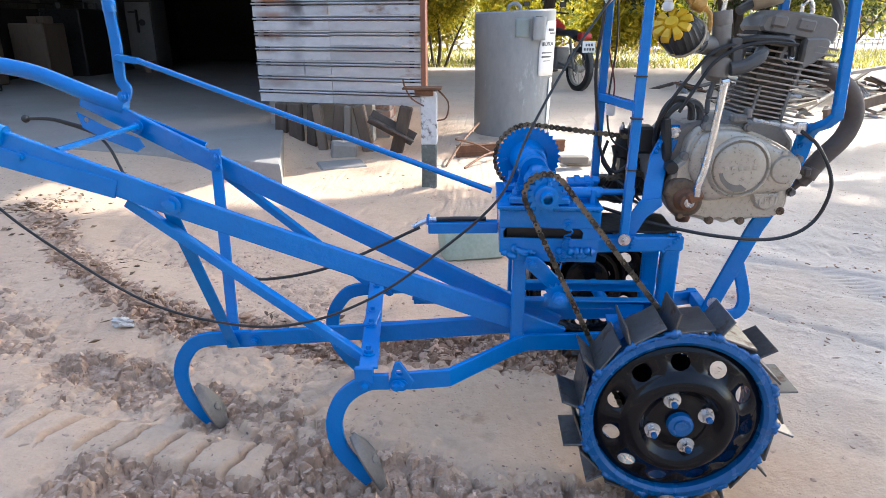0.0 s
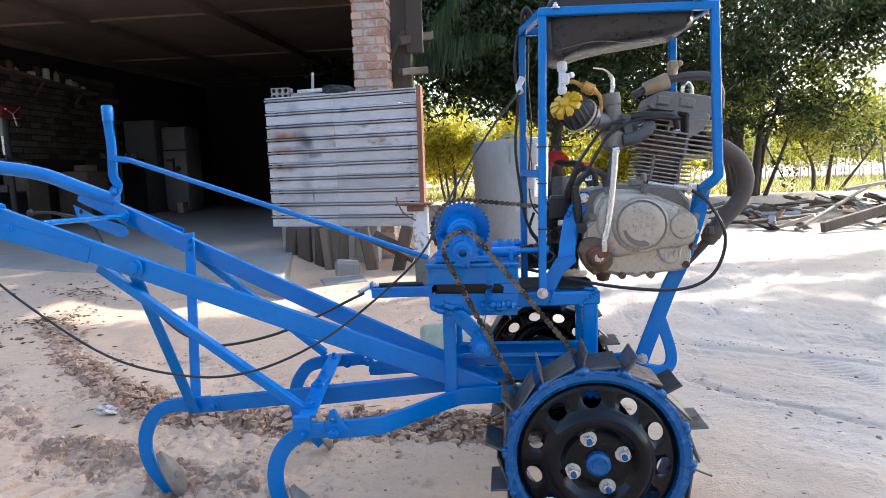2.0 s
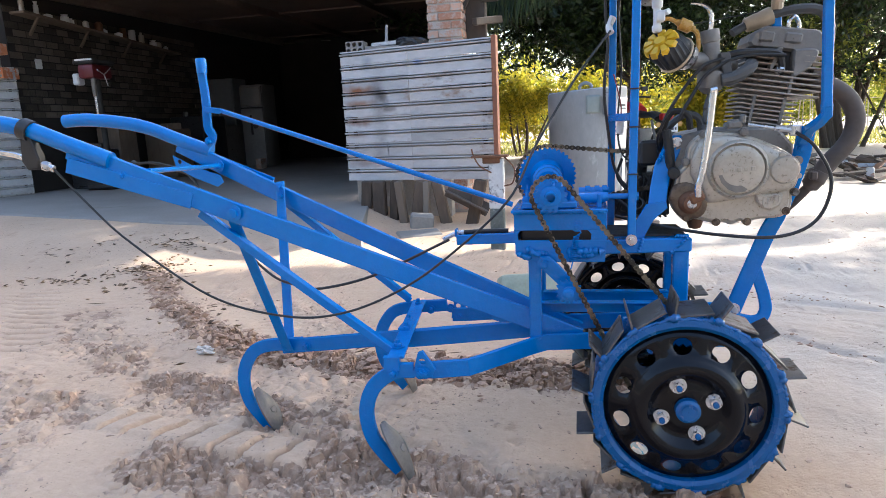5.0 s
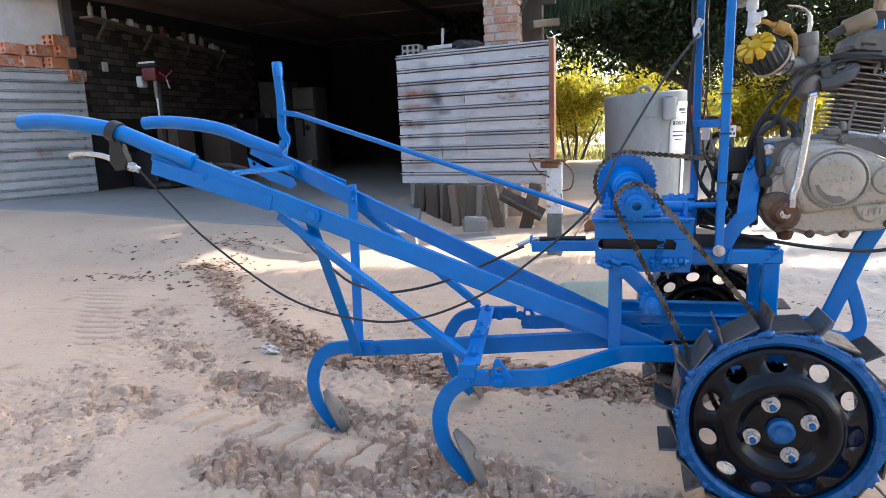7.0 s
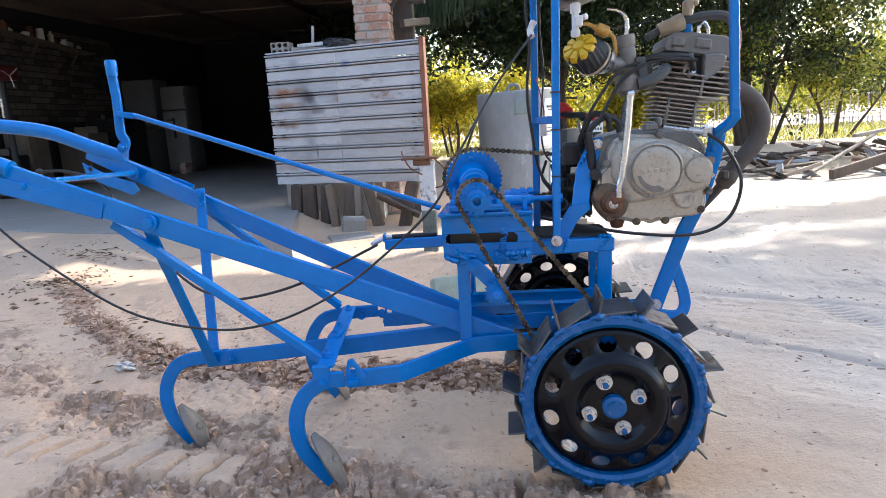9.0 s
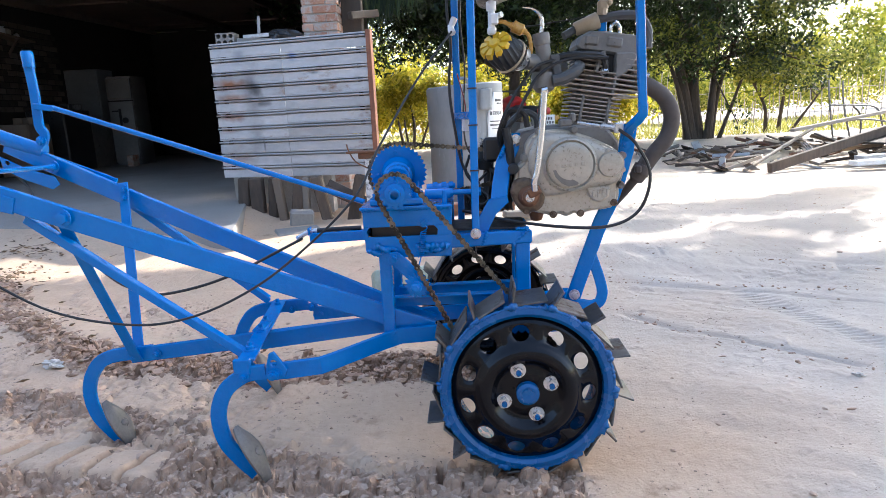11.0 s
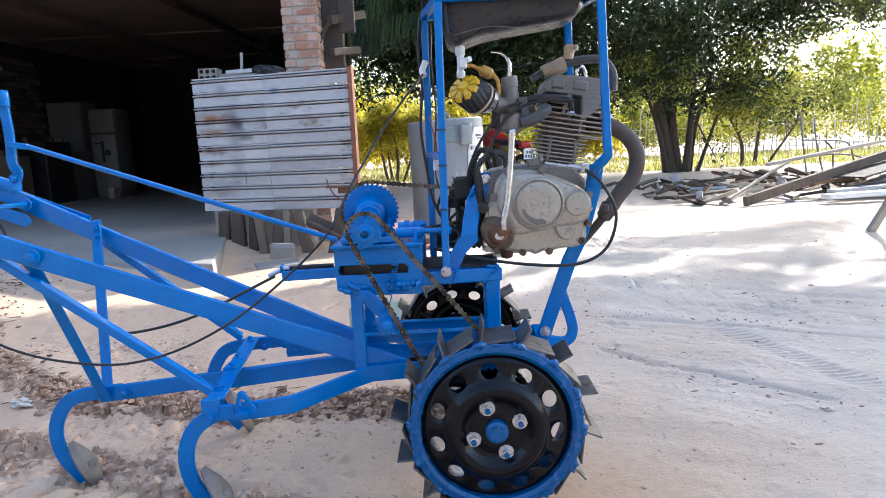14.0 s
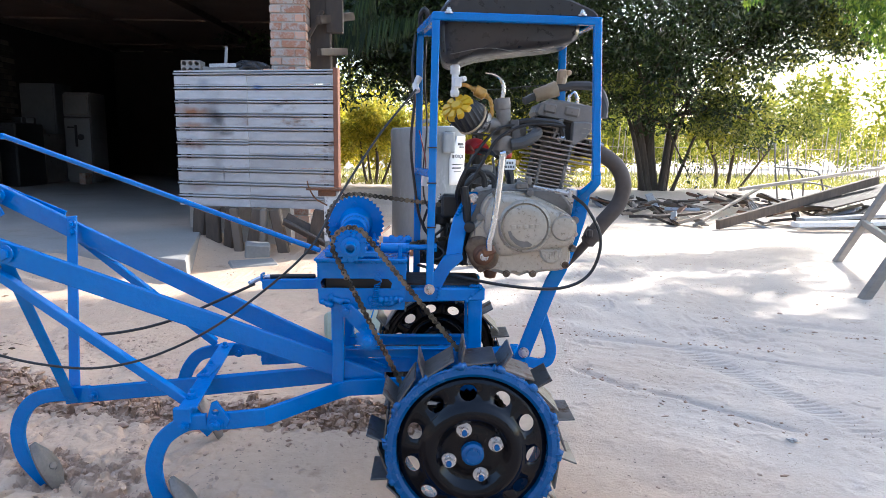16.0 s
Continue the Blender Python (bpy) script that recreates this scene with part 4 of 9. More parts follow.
def build_panel(name, left, right, z0, z1, rows, label, frame_side=True, seam=0.47):
    """A roller-shutter panel of ribbed zinc slats on a steel edge bar."""
    a, b = Vector((*left, 0)), Vector((*right, 0))
    way = (b - a).normalized()
    out = Vector((way.y, -way.x, 0))
    t = thing(name, (*((a + b) / 2).xy, z0), label, "panel")
    h = (z1 - z0) / rows
    turn = frame_of(way)
    length = (b - a).length
    section = [(0.0, 0.0), (0.0, h * 0.60), (-0.040, h * 0.615), (-0.040, h * 0.675), (0.012, h * 0.69), (0.016, h * 0.75), (0.012, h * 0.80), (-0.040, h * 0.815), (-0.040, h * 0.875), (0.0, h * 0.90), (0.0, h)]
    rnd = random.Random(len(name))
    for k in range(rows):
        for s0, s1 in ((0.0, seam), (seam, 1.0)):
            bm = bmesh.new()
            off = rnd.uniform(-0.003, 0.003)
            sag = rnd.uniform(-0.004, 0.004)
            cols = []
            for s in (s0 + 0.002, s1 - 0.001):
                p = a + way * length * s
                cols.append([bm.verts.new(p + out * (d + off) + Vector((0, 0, z0 + k * h + zz + sag))) for d, zz in section])
            back = []
            for s in (s0 + 0.002, s1 - 0.001):
                p = a + way * length * s
                back.append([bm.verts.new(p + out * (d + off - 0.004) + Vector((0, 0, z0 + k * h + zz + sag))) for d, zz in section])
            for j in range(len(section) - 1):
                bm.faces.new((cols[0][j], cols[1][j], cols[1][j + 1], cols[0][j + 1]))
                bm.faces.new((back[0][j], back[0][j + 1], back[1][j + 1], back[1][j]))
            for c in range(2):
                for j in range(len(section) - 1):
                    bm.faces.new((cols[c][j], cols[c][j + 1], back[c][j + 1], back[c][j]))
            for j in (0, len(section) - 1):
                bm.faces.new((cols[0][j], cols[1][j], back[1][j], back[0][j]))
            bmesh.ops.recalc_face_normals(bm, faces=bm.faces[:])
            part("slat", bm, GALV if s0 else GALV_RUST, t, smooth=False)
    if frame_side:
        bm = bmesh.new()
        p = b + way * 0.025 + out * 0.004
        bar(bm, p + Vector((0, 0, z0 - 0.02)), p + Vector((0, 0, z1 + 0.01)), 0.05, 0.035, up=way, bevel=0.003)
        part("edge_bar", bm, RUST_RED, t, "rusty red-oxide steel edge bar")
    for s in (0.06, 0.94):
        bm = bmesh.new()
        p = a + way * length * s - out * 0.045
        bar(bm, p + Vector((0, 0, z0)), p + Vector((0, 0, z1)), 0.04, 0.03, up=way)
        part("back_batten", bm, DARK_WOOD, t)
    return t


build_panel("shutter_panel", (-2.03, 3.74), (-0.80, 3.47), 0.335, 1.335, 10, "ribbed galvanised shutter panel with rust stains, propped on timber offcuts")
build_panel("gate_leaf", (-7.34, 4.45), (-6.86, 5.55), 0.16, 1.66, 13, "ribbed galvanised gate leaf folded against the shed wall", frame_side=False, seam=0.985)


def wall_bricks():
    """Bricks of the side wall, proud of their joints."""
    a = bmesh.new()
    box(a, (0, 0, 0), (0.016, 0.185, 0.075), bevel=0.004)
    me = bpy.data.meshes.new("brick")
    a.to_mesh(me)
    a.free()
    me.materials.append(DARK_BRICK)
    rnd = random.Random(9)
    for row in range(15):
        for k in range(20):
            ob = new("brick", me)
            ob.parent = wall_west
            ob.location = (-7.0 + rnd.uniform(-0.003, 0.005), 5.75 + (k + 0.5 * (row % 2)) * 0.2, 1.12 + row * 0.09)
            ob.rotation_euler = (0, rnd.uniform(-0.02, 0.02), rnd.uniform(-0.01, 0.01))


wall_bricks()
# ---- trees and green ----
def leaf_cloud(rng, blobs, count, size, droop=0.3, hollow=0.55):
    """Leaf blades spread through clumps: blobs of (x, y, z, rx, ry, rz)."""
    blobs = np.array(blobs, float)
    vol = blobs[:, 3] * blobs[:, 4] * blobs[:, 5]
    pick = rng.choice(len(blobs), count, p=vol / vol.sum())
    d = rng.normal(size=(count, 3))
    d /= np.linalg.norm(d, axis=1, keepdims=True)
    r = hollow + (1 - hollow) * rng.rand(count) ** 0.7
    r *= 0.82 + 0.36 * rng.rand(count)
    p = blobs[pick, :3] + d * blobs[pick, 3:] * r[:, None]
    a = rng.normal(size=(count, 3)) + np.array([0, 0, -droop])
    a /= np.linalg.norm(a, axis=1, keepdims=True)
    b = np.cross(a, rng.normal(size=(count, 3)))
    b /= np.linalg.norm(b, axis=1, keepdims=True)
    s = size * (0.6 + 0.8 * rng.rand(count))[:, None]
    n = np.cross(a, b) * s * 0.12
    v = np.stack([p - a * s, p - b * s * 0.38 + n, p + a * s, p + b * s * 0.38 + n], 1).reshape(-1, 3)
    f = np.arange(count * 4).reshape(-1, 4)
    return v, f


def quads(name, v, f, mat, parent=None):
    me = bpy.data.meshes.new(name)
    me.vertices.add(len(v))
    me.vertices.foreach_set("co", np.asarray(v, float).ravel())
    me.loops.add(f.size)
    me.loops.foreach_set("vertex_index", f.ravel())
    me.polygons.add(len(f))
    me.polygons.foreach_set("loop_start", np.arange(0, f.size, 4))
    me.polygons.foreach_set("loop_total", np.full(len(f), 4))
    me.update(calc_edges=True)
    me.materials.append(mat)
    ob = new(name, me)
    if parent is not None:
        ob.parent = parent
        me.transform(Matrix.Translation(-origin(parent)))
    return ob


def clumps(rng, centre, radii, n, small, floor=None):
    """Clumps spread over the shell of a crown."""
    out = []
    for _ in range(n):
        d = rng.normal(size=3)
        d /= np.linalg.norm(d)
        r = 0.55 + 0.5 * rng.rand()
        c = np.array(centre) + d * np.array(radii) * r
        if floor is not None and c[2] < floor:
            c[2] = floor + rng.rand() * 0.4
        s = small * (0.6 + 0.8 * rng.rand())
        out.append((*c, s * 1.2, s * 1.2, s * 0.8))
    return out


def build_tree(name, base, stems, blobs, leaves, size, mat, label, seed, limbs=10, bark=BARK):
    rng = np.random.RandomState(seed)
    t = thing(name, base, label, "tree")
    bm = bmesh.new()
    tips = [np.array(b[:3]) for b in blobs]
    for (dx, dy, top, r) in stems:
        b = Vector(base) + Vector((dx, dy, -0.08))
        mid = b + Vector((dx * 0.9 + rng.uniform(-.1, .1), dy * 0.6, (top) * 0.5))
        end = b + Vector((dx * 2.2 + rng.uniform(-.2, .2), dy * 1.6, top))
        tube(bm, [b, mid, end], r, seg=10, steps=5, scale=lambda k: 1.25 - 0.75 * k if k > 0.08 else 1.5)
        for _ in range(limbs // len(stems)):
            tip = tips[rng.randint(len(tips))]
            s = mid.lerp(end, rng.uniform(0.2, 1.0))
            m = s.lerp(Vector(tip), 0.5) + Vector((0, 0, rng.uniform(0, 0.35)))
            tube(bm, [s, m, tip], r * 0.38, seg=6, steps=4, scale=lambda k: 1.1 - 0.9 * k)
    part("trunk", bm, bark, t)
    v, f = leaf_cloud(rng, blobs, leaves, size)
    quads("crown", v, f, mat, t)
    return t


rng0 = np.random.RandomState(8)
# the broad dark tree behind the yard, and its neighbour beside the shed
# the clumps at z 7 are out of view, added to shade the shed front
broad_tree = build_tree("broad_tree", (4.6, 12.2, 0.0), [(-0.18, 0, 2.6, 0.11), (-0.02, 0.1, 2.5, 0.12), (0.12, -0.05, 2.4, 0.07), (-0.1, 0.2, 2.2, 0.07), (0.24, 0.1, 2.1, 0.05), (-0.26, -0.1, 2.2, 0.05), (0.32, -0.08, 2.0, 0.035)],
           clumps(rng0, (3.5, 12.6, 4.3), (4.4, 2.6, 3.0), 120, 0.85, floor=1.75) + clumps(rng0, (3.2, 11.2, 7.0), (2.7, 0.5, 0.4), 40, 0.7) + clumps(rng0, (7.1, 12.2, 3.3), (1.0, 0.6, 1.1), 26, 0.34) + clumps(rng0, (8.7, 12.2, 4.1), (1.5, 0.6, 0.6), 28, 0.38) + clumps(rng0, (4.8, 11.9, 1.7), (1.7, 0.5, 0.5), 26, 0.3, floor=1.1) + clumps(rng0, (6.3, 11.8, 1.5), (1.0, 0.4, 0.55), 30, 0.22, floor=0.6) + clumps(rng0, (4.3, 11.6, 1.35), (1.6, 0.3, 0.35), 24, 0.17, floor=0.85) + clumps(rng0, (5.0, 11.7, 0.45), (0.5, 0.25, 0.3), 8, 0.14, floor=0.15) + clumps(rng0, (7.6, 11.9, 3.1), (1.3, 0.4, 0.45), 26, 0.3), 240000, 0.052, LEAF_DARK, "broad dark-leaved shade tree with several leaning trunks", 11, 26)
# outer clumps of the same tree, lighter in colour to look sunlit
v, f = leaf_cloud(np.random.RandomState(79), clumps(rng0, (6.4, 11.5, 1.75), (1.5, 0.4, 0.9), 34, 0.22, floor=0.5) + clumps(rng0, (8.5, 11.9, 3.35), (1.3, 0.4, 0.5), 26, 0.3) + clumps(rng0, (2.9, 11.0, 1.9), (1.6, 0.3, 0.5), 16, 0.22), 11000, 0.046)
quads("outer_crown", v, f, LEAF_OLIVE_LIT, broad_tree)
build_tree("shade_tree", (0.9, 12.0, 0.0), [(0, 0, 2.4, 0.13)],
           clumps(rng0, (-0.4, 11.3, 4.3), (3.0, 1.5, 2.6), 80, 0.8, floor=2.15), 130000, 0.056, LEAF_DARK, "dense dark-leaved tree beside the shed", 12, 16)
# the high tree whose crown, out of view, shades the yard, its outer boughs broken by gaps
rnd = random.Random(31)
# unseen leaf clumps, each added to shade a chosen spot of ground
SHADE_EDGE = []
# streaks of ground kept sunlit: clumps that would shade them are left out
SUN_GAPS = [((1.42, 1.79), (2.40, 2.52)), ((1.58, 1.77), (1.75, 1.88)), ((1.02, 1.54), (1.24, 1.71)), ((0.78, 1.76), (1.08, 2.04)), ((1.25, 2.12), (1.75, 2.55)), ((0.95, 2.35), (1.35, 2.68)), ((2.0, 1.95), (2.3, 2.2))]
for k in range(420):
    gx = rnd.uniform(-3.9, 4.6)
    edge = np.interp(gx, (-3.9, -3.0, -2.6, -1.5, -1.0, -0.5, 0.3, 1.0, 1.8, 4.6), (2.5, 2.3, 1.8, 1.95, 2.3, 2.5, 2.6, 3.0, 2.9, 2.8))
    gy = rnd.uniform(0.9, edge - 0.15) if gx < -0.5 else edge - 0.15 - 1.7 * rnd.random() ** 1.2
    if any(float(near_line(np.array([gx]), np.array([gy]), q, 0.15, 0.01)[0]) > 0 for q in SUN_GAPS):
        continue
    z = rnd.uniform(6.4, 6.9)
    SHADE_EDGE.append((gx + z, gy + 1.015 * z, z, rnd.uniform(0.16, 0.34), rnd.uniform(0.14, 0.28), rnd.uniform(0.10, 0.20)))
# more unseen clumps, added to shade the soil before the shed floor
for k in range(46):
    gx, gy, z = rnd.uniform(-5.0, -2.2), rnd.uniform(2.45, 3.6), rnd.uniform(6.4, 7.2)
    SHADE_EDGE.append((gx + z, gy + 1.015 * z, z, rnd.uniform(0.3, 0.55), rnd.uniform(0.25, 0.4), rnd.uniform(0.12, 0.25)))
tall_tree = build_tree("tall_tree", (9.5, 3.6, 0.0), [(-0.2, 0.1, 5.0, 0.28)],
           clumps(rng0, (6.0, 4.6, 6.6), (5.4, 2.6, 0.9), 150, 0.9, floor=5.2)
           + [(3.0 + 0.4 * k, 7.65 + 0.06 * (k % 3), 6.5 + 0.2 * (k % 2), 0.75, 0.5, 0.35) for k in range(-2, 20) if k not in (11, 14, 17)] + [(3.2 + 0.95 * (k % 9), 2.8 + 0.9 * (k // 9), 6.8, 1.0, 1.0, 0.5) for k in range(54)] + [], 130000, 0.15, LEAF_DARK, "tall tree whose crown shades the yard", 13, 20)
rng1 = np.random.RandomState(78)
v, f = leaf_cloud(rng1, [(*q[:3], 0.27, 0.22, 0.15) for q in SHADE_EDGE], 34 * len(SHADE_EDGE), 0.10, hollow=0.0)
quads("outer_boughs", v, f, LEAF_DARK, tall_tree)
v, f = leaf_cloud(np.random.RandomState(77), [(4.32, 6.1, 2.66, 0.22, 0.3, 0.2), (4.55, 6.0, 2.48, 0.24, 0.3, 0.25), (4.78, 6.1, 2.35, 0.26, 0.3, 0.3), (4.86, 6.0, 2.02, 0.10, 0.2, 0.16), (5.1, 6.2, 2.3, 0.3, 0.4, 0.45),
                                              (4.9, 6.2, 2.85, 0.7, 0.5, 0.28), (4.1, 6.2, 2.85, 0.5, 0.4, 0.2), (3.42, 6.1, 2.45, 0.14, 0.2, 0.10), (3.35, 6.2, 2.66, 0.3, 0.3, 0.14), (2.1, 6.1, 2.66, 0.14, 0.2, 0.10)], 4200, 0.036, droop=1.4, hollow=0.1)
quads("hanging_bough", v, f, LEAF_MID, tall_tree)
# thin shrub in the gap beside the shed
build_tree("thin_shrub", (-1.42, 13.2, 0.0), [(-0.12, 0, 1.1, 0.03), (0.05, 0, 1.3, 0.035), (0.18, 0.05, 1.1, 0.028), (-0.03, 0.1, 1.2, 0.025)],
           clumps(rng0, (-1.42, 13.2, 1.3), (0.7, 0.5, 0.55), 34, 0.24, floor=0.7), 6000, 0.05, LEAF_YELLOW, "thin many-stemmed shrub in the sun", 14, 16)
build_tree("thin_shrub", (6.6, 13.5, 0.0), [(-0.12, 0, 1.3, 0.04), (0.15, 0, 1.5, 0.04), (0.4, 0.05, 1.1, 0.03)],
           clumps(rng0, (6.8, 13.5, 1.5), (1.2, 0.5, 0.6), 30, 0.28, floor=0.8), 3600, 0.06, LEAF_LIGHT, "thin many-stemmed shrub in the sun", 15, 16)


def build_palm():
    t = thing("palm", (-1.75, 9.6, 0.0), "young palm with a drooping comb-like frond", "palm")
    bm = bmesh.new()
    tube(bm, [(-1.75, 9.6, -0.05), (-1.75, 9.6, 1.2), (-1.72, 9.6, 2.5)], 0.05, 10, 4, scale=lambda k: 1.2 - 0.4 * k)
    part("trunk", bm, BARK, t)
    rng = np.random.RandomState(17)
    for tip in ((-0.15, 8.5, 2.65), (-1.5, 7.6, 2.9), (-0.6, 8.2, 3.35), (-0.5, 9.8, 3.3), (-1.5, 10.0, 3.1)):
        s, e = np.array((-1.72, 9.6, 2.5)), np.array(tip)
        mid = (s + e) / 2 + np.array([0, 0, 0.45])
        ts = np.linspace(0, 1, 60)[:, None]
        rib = (1 - ts) ** 2 * s + 2 * ts * (1 - ts) * mid + ts ** 2 * e
        V = []
        for k in range(6, 60):
            ln = 0.62 * math.sin(math.pi * (0.25 + 0.7 * k / 60))
            for sg in (-1, 1):
                d = np.array([0.12 * sg + rng.normal() * 0.05, 0.25 * sg + rng.normal() * 0.05, -1.0])
                d /= np.linalg.norm(d)
                w = np.array([0.012, 0.004, 0])
                V += [rib[k] - w * 0.3, rib[k] + d * ln * 0.4 - w, rib[k] + d * ln, rib[k] + d * ln * 0.4 + w]
        V = np.array(V)
        quads("frond", V, np.arange(len(V)).reshape(-1, 4), LEAF_DARK, t)


build_palm()


def build_hedge(name, x0, x1, y0, y1, top, count, size, mat, label, seed, low=0.1):
    rng = np.random.RandomState(seed)
    n = int((x1 - x0) * 5)
    blobs = []
    for _ in range(n):
        x, y = rng.uniform(x0, x1), rng.uniform(y0, y1)
        hgt = top * (0.35 + 0.75 * rng.rand())
        blobs.append((x, y, max(low, hgt * 0.6), 0.5 + 0.4 * rng.rand(), 0.5, hgt * 0.42))
    v, f = leaf_cloud(rng, blobs, count, size, hollow=0.2)
    return tagged(quads(name, v, f, mat), label, "bushes", kind="stuff")


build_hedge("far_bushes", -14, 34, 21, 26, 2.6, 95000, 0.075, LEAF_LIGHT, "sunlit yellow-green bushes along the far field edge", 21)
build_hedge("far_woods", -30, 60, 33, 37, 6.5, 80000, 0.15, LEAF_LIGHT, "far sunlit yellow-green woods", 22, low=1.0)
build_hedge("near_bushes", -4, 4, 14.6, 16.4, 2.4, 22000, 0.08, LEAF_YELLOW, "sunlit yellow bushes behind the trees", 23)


def build_grass():
    rng = np.random.RandomState(31)
    n = 26000
    x, y = rng.uniform(-6, 26, n), 13.0 + rng.rand(n) ** 1.5 * 10
    ln = rng.uniform(0.04, 0.2, n)
    a = rng.rand(n) * 6.28
    w = 0.012 + 0.01 * rng.rand(n)
    p = np.stack([x, y, np.full(n, -0.03)], 1)
    side = np.stack([np.cos(a), np.sin(a), 0 * a], 1) * w[:, None]
    top = p + np.stack([rng.normal(size=n) * 0.08, rng.normal(size=n) * 0.08, ln], 1)
    V = np.stack([p - side, p + side, top + side * 0.2, top - side * 0.2], 1).reshape(-1, 3)
    tagged(quads("grass", V, np.arange(n * 4).reshape(-1, 4), GRASS), "dry yellow-green grass beyond the yard", "grass", kind="stuff")


build_grass()


def build_fence():
    t = thing("stick_fence", (9.0, 18.5, 0.0), "uneven fence of thin upright sticks", "fence")
    rnd = random.Random(6)
    for k in range(120):
        x = 3.0 + k * 0.17 + rnd.uniform(-0.05, 0.05)
        bm = bmesh.new()
        lean = rnd.uniform(-0.12, 0.12)
        cyl(bm, (x, 18.5 + rnd.uniform(-0.1, 0.1), -0.05), (x + lean, 18.5, rnd.uniform(0.9, 1.7)), rnd.uniform(0.008, 0.016), seg=6)
        part("stick", bm, GREY_WOOD, t)
    for z in (0.45, 0.95):
        bm = bmesh.new()
        cyl(bm, (2.9, 18.47, z), (23.4, 18.47, z + 0.05), 0.010, seg=6)
        part("rail", bm, GREY_WOOD, t)


build_fence()
# ---- the motor cultivator ----
MID = 0.25
cult = thing("motor_cultivator", (-0.3, MID, 0.0), "home-built blue motor cultivator with motorcycle engine and cleat wheels", "cultivator")
HUB = Vector((-0.003, 0.0, 0.193))


CLEAT_AT = 0.86


def build_wheel(x_hub, y_out, side):
    """A pressed car rim with a row of holes, welded cleats round it. side -1: it faces the camera's side."""
    c = Vector((x_hub, y_out, HUB.z))
    s = -side
    ax = (0, s, 0)
    empty_parent = cult
    # disc and rim well in one turned shell with holes cut through the disc
    prof = [(0.012, 0.0), (0.012, 0.030), (0.012, 0.044), (0.0155, 0.050), (0.0155, 0.056), (0.010, 0.064), (0.001, 0.071), (-0.005, 0.079), (-0.006, 0.085), (-0.003, 0.092), (0.003, 0.098), (0.010, 0.104)]
    bm = bmesh.new()
    holes, per, start = 11, 8, -0.1274
    seg = holes * per
    lathe(bm, prof, c, ax, seg, 2 * math.pi * start)
    turn = Vector((0, 0, 1)).rotation_difference(Vector(ax)).to_matrix()

    def on(k, u):
        a = 2 * math.pi * (k + start)
        r, along = 0.104 + 0.036 * u, 0.010 + 0.013 * u
        return c + turn @ Vector((r * math.cos(a), r * math.sin(a), along))
    for h in range(holes):
        edge = [(i / per, 0.0) for i in range(per)] + [(1.0, i / 4) for i in range(4)] + [(1 - i / per, 1.0) for i in range(per)] + [(0.0, 1 - i / 4) for i in range(4)]
        rim_pts = [bm.verts.new(on((h + k) / holes, u)) for k, u in edge]
        hole_pts = []
        for k, u in edge:
            g = math.atan2(u - 0.5, k - 0.5)
            hole_pts.append(bm.verts.new(on((h + 0.5 + 0.25 * math.cos(g)) / holes, 0.50 + 0.41 * math.sin(g))))
        n = len(edge)
        for j in range(n):
            bm.faces.new((rim_pts[j], rim_pts[(j + 1) % n], hole_pts[(j + 1) % n], hole_pts[j]))
    lathe(bm, [(0.023, 0.140), (0.030, 0.147), (0.034, 0.153), (0.036, 0.160)], c, ax, seg, 2 * math.pi * start)
    bmesh.ops.remove_doubles(bm, verts=bm.verts[:], dist=0.0003)
    bmesh.ops.recalc_face_normals(bm, faces=bm.faces[:])
    wheel = part("wheel", bm, BLACK_GLOSS, cult, "gloss-black pressed steel car rim")
    mod = wheel.modifiers.new("thickness", "SOLIDIFY")
    mod.thickness, mod.offset = 0.003, 0.0
    well = 0.150 if side < 0 else 0.164
    # rim barrel, blue flange with the weld bead
    bm = bmesh.new()
    lathe(bm, [(0.020, 0.153), (0.015, 0.160), (0.017, 0.171), (0.026, 0.173), (0.032, 0.170), (0.05, 0.166), (0.075, well), (0.11, well), (0.125, 0.166), (0.14, 0.171),
               (0.142, 0.166), (0.128, 0.160), (0.112, well - 0.004), (0.072, well - 0.004), (0.048, 0.158), (0.040, 0.153), (0.030, 0.151), (0.020, 0.153)], c, ax, 72)
    if side > 0:
        bm.free()
        bm = bmesh.new()
        lathe(bm, [(0.020, 0.158), (0.016, 0.164), (0.018, 0.171), (0.026, 0.173), (0.032, 0.170), (0.07, 0.168), (0.07, 0.164), (0.048, 0.160), (0.030, 0.158), (0.020, 0.158)], c, ax, 72)
    part("rim_flange", bm, RIM_BLUE if side < 0 else BLACK_GLOSS, wheel, "blue-painted rim flange" if side < 0 else "black rim flange")
    bm = bmesh.new()
    rnd = random.Random(5)
    n = 300
    path, radii = [], []
    for k in range(n):
        a = 2 * math.pi * k / n
        near_cleat = abs((-a / (2 * math.pi) * 14 - CLEAT_AT + 0.5) % 1.0 - 0.5) < 0.13
        r = 0.1722 + (0.003 if near_cleat else 0.0) + rnd.uniform(-0.0012, 0.0012)
        path.append(c + turn @ Vector((r * math.cos(a), r * math.sin(a), 0.021 + rnd.uniform(-0.0015, 0.0015))))
        radii.append((0.0078 if near_cleat else 0.0045) * rnd.uniform(0.65, 1.2))
    bead(bm, path, radii, closed=True)
    part("weld_bead", bm, RIM_BLUE, wheel, angle=70)
    # cleats: angle pieces welded round the flange
    count = 14
    for k in range(count):
        a = 2 * math.pi * (k + CLEAT_AT) / count
        radial, tang = Vector((math.cos(a), 0, math.sin(a))), Vector((-math.sin(a), 0, math.cos(a)))
        o = Vector((x_hub, 0, HUB.z))
        bm = bmesh.new()
        w0, w1 = (y_out + s * 0.020, y_out + s * 0.118)
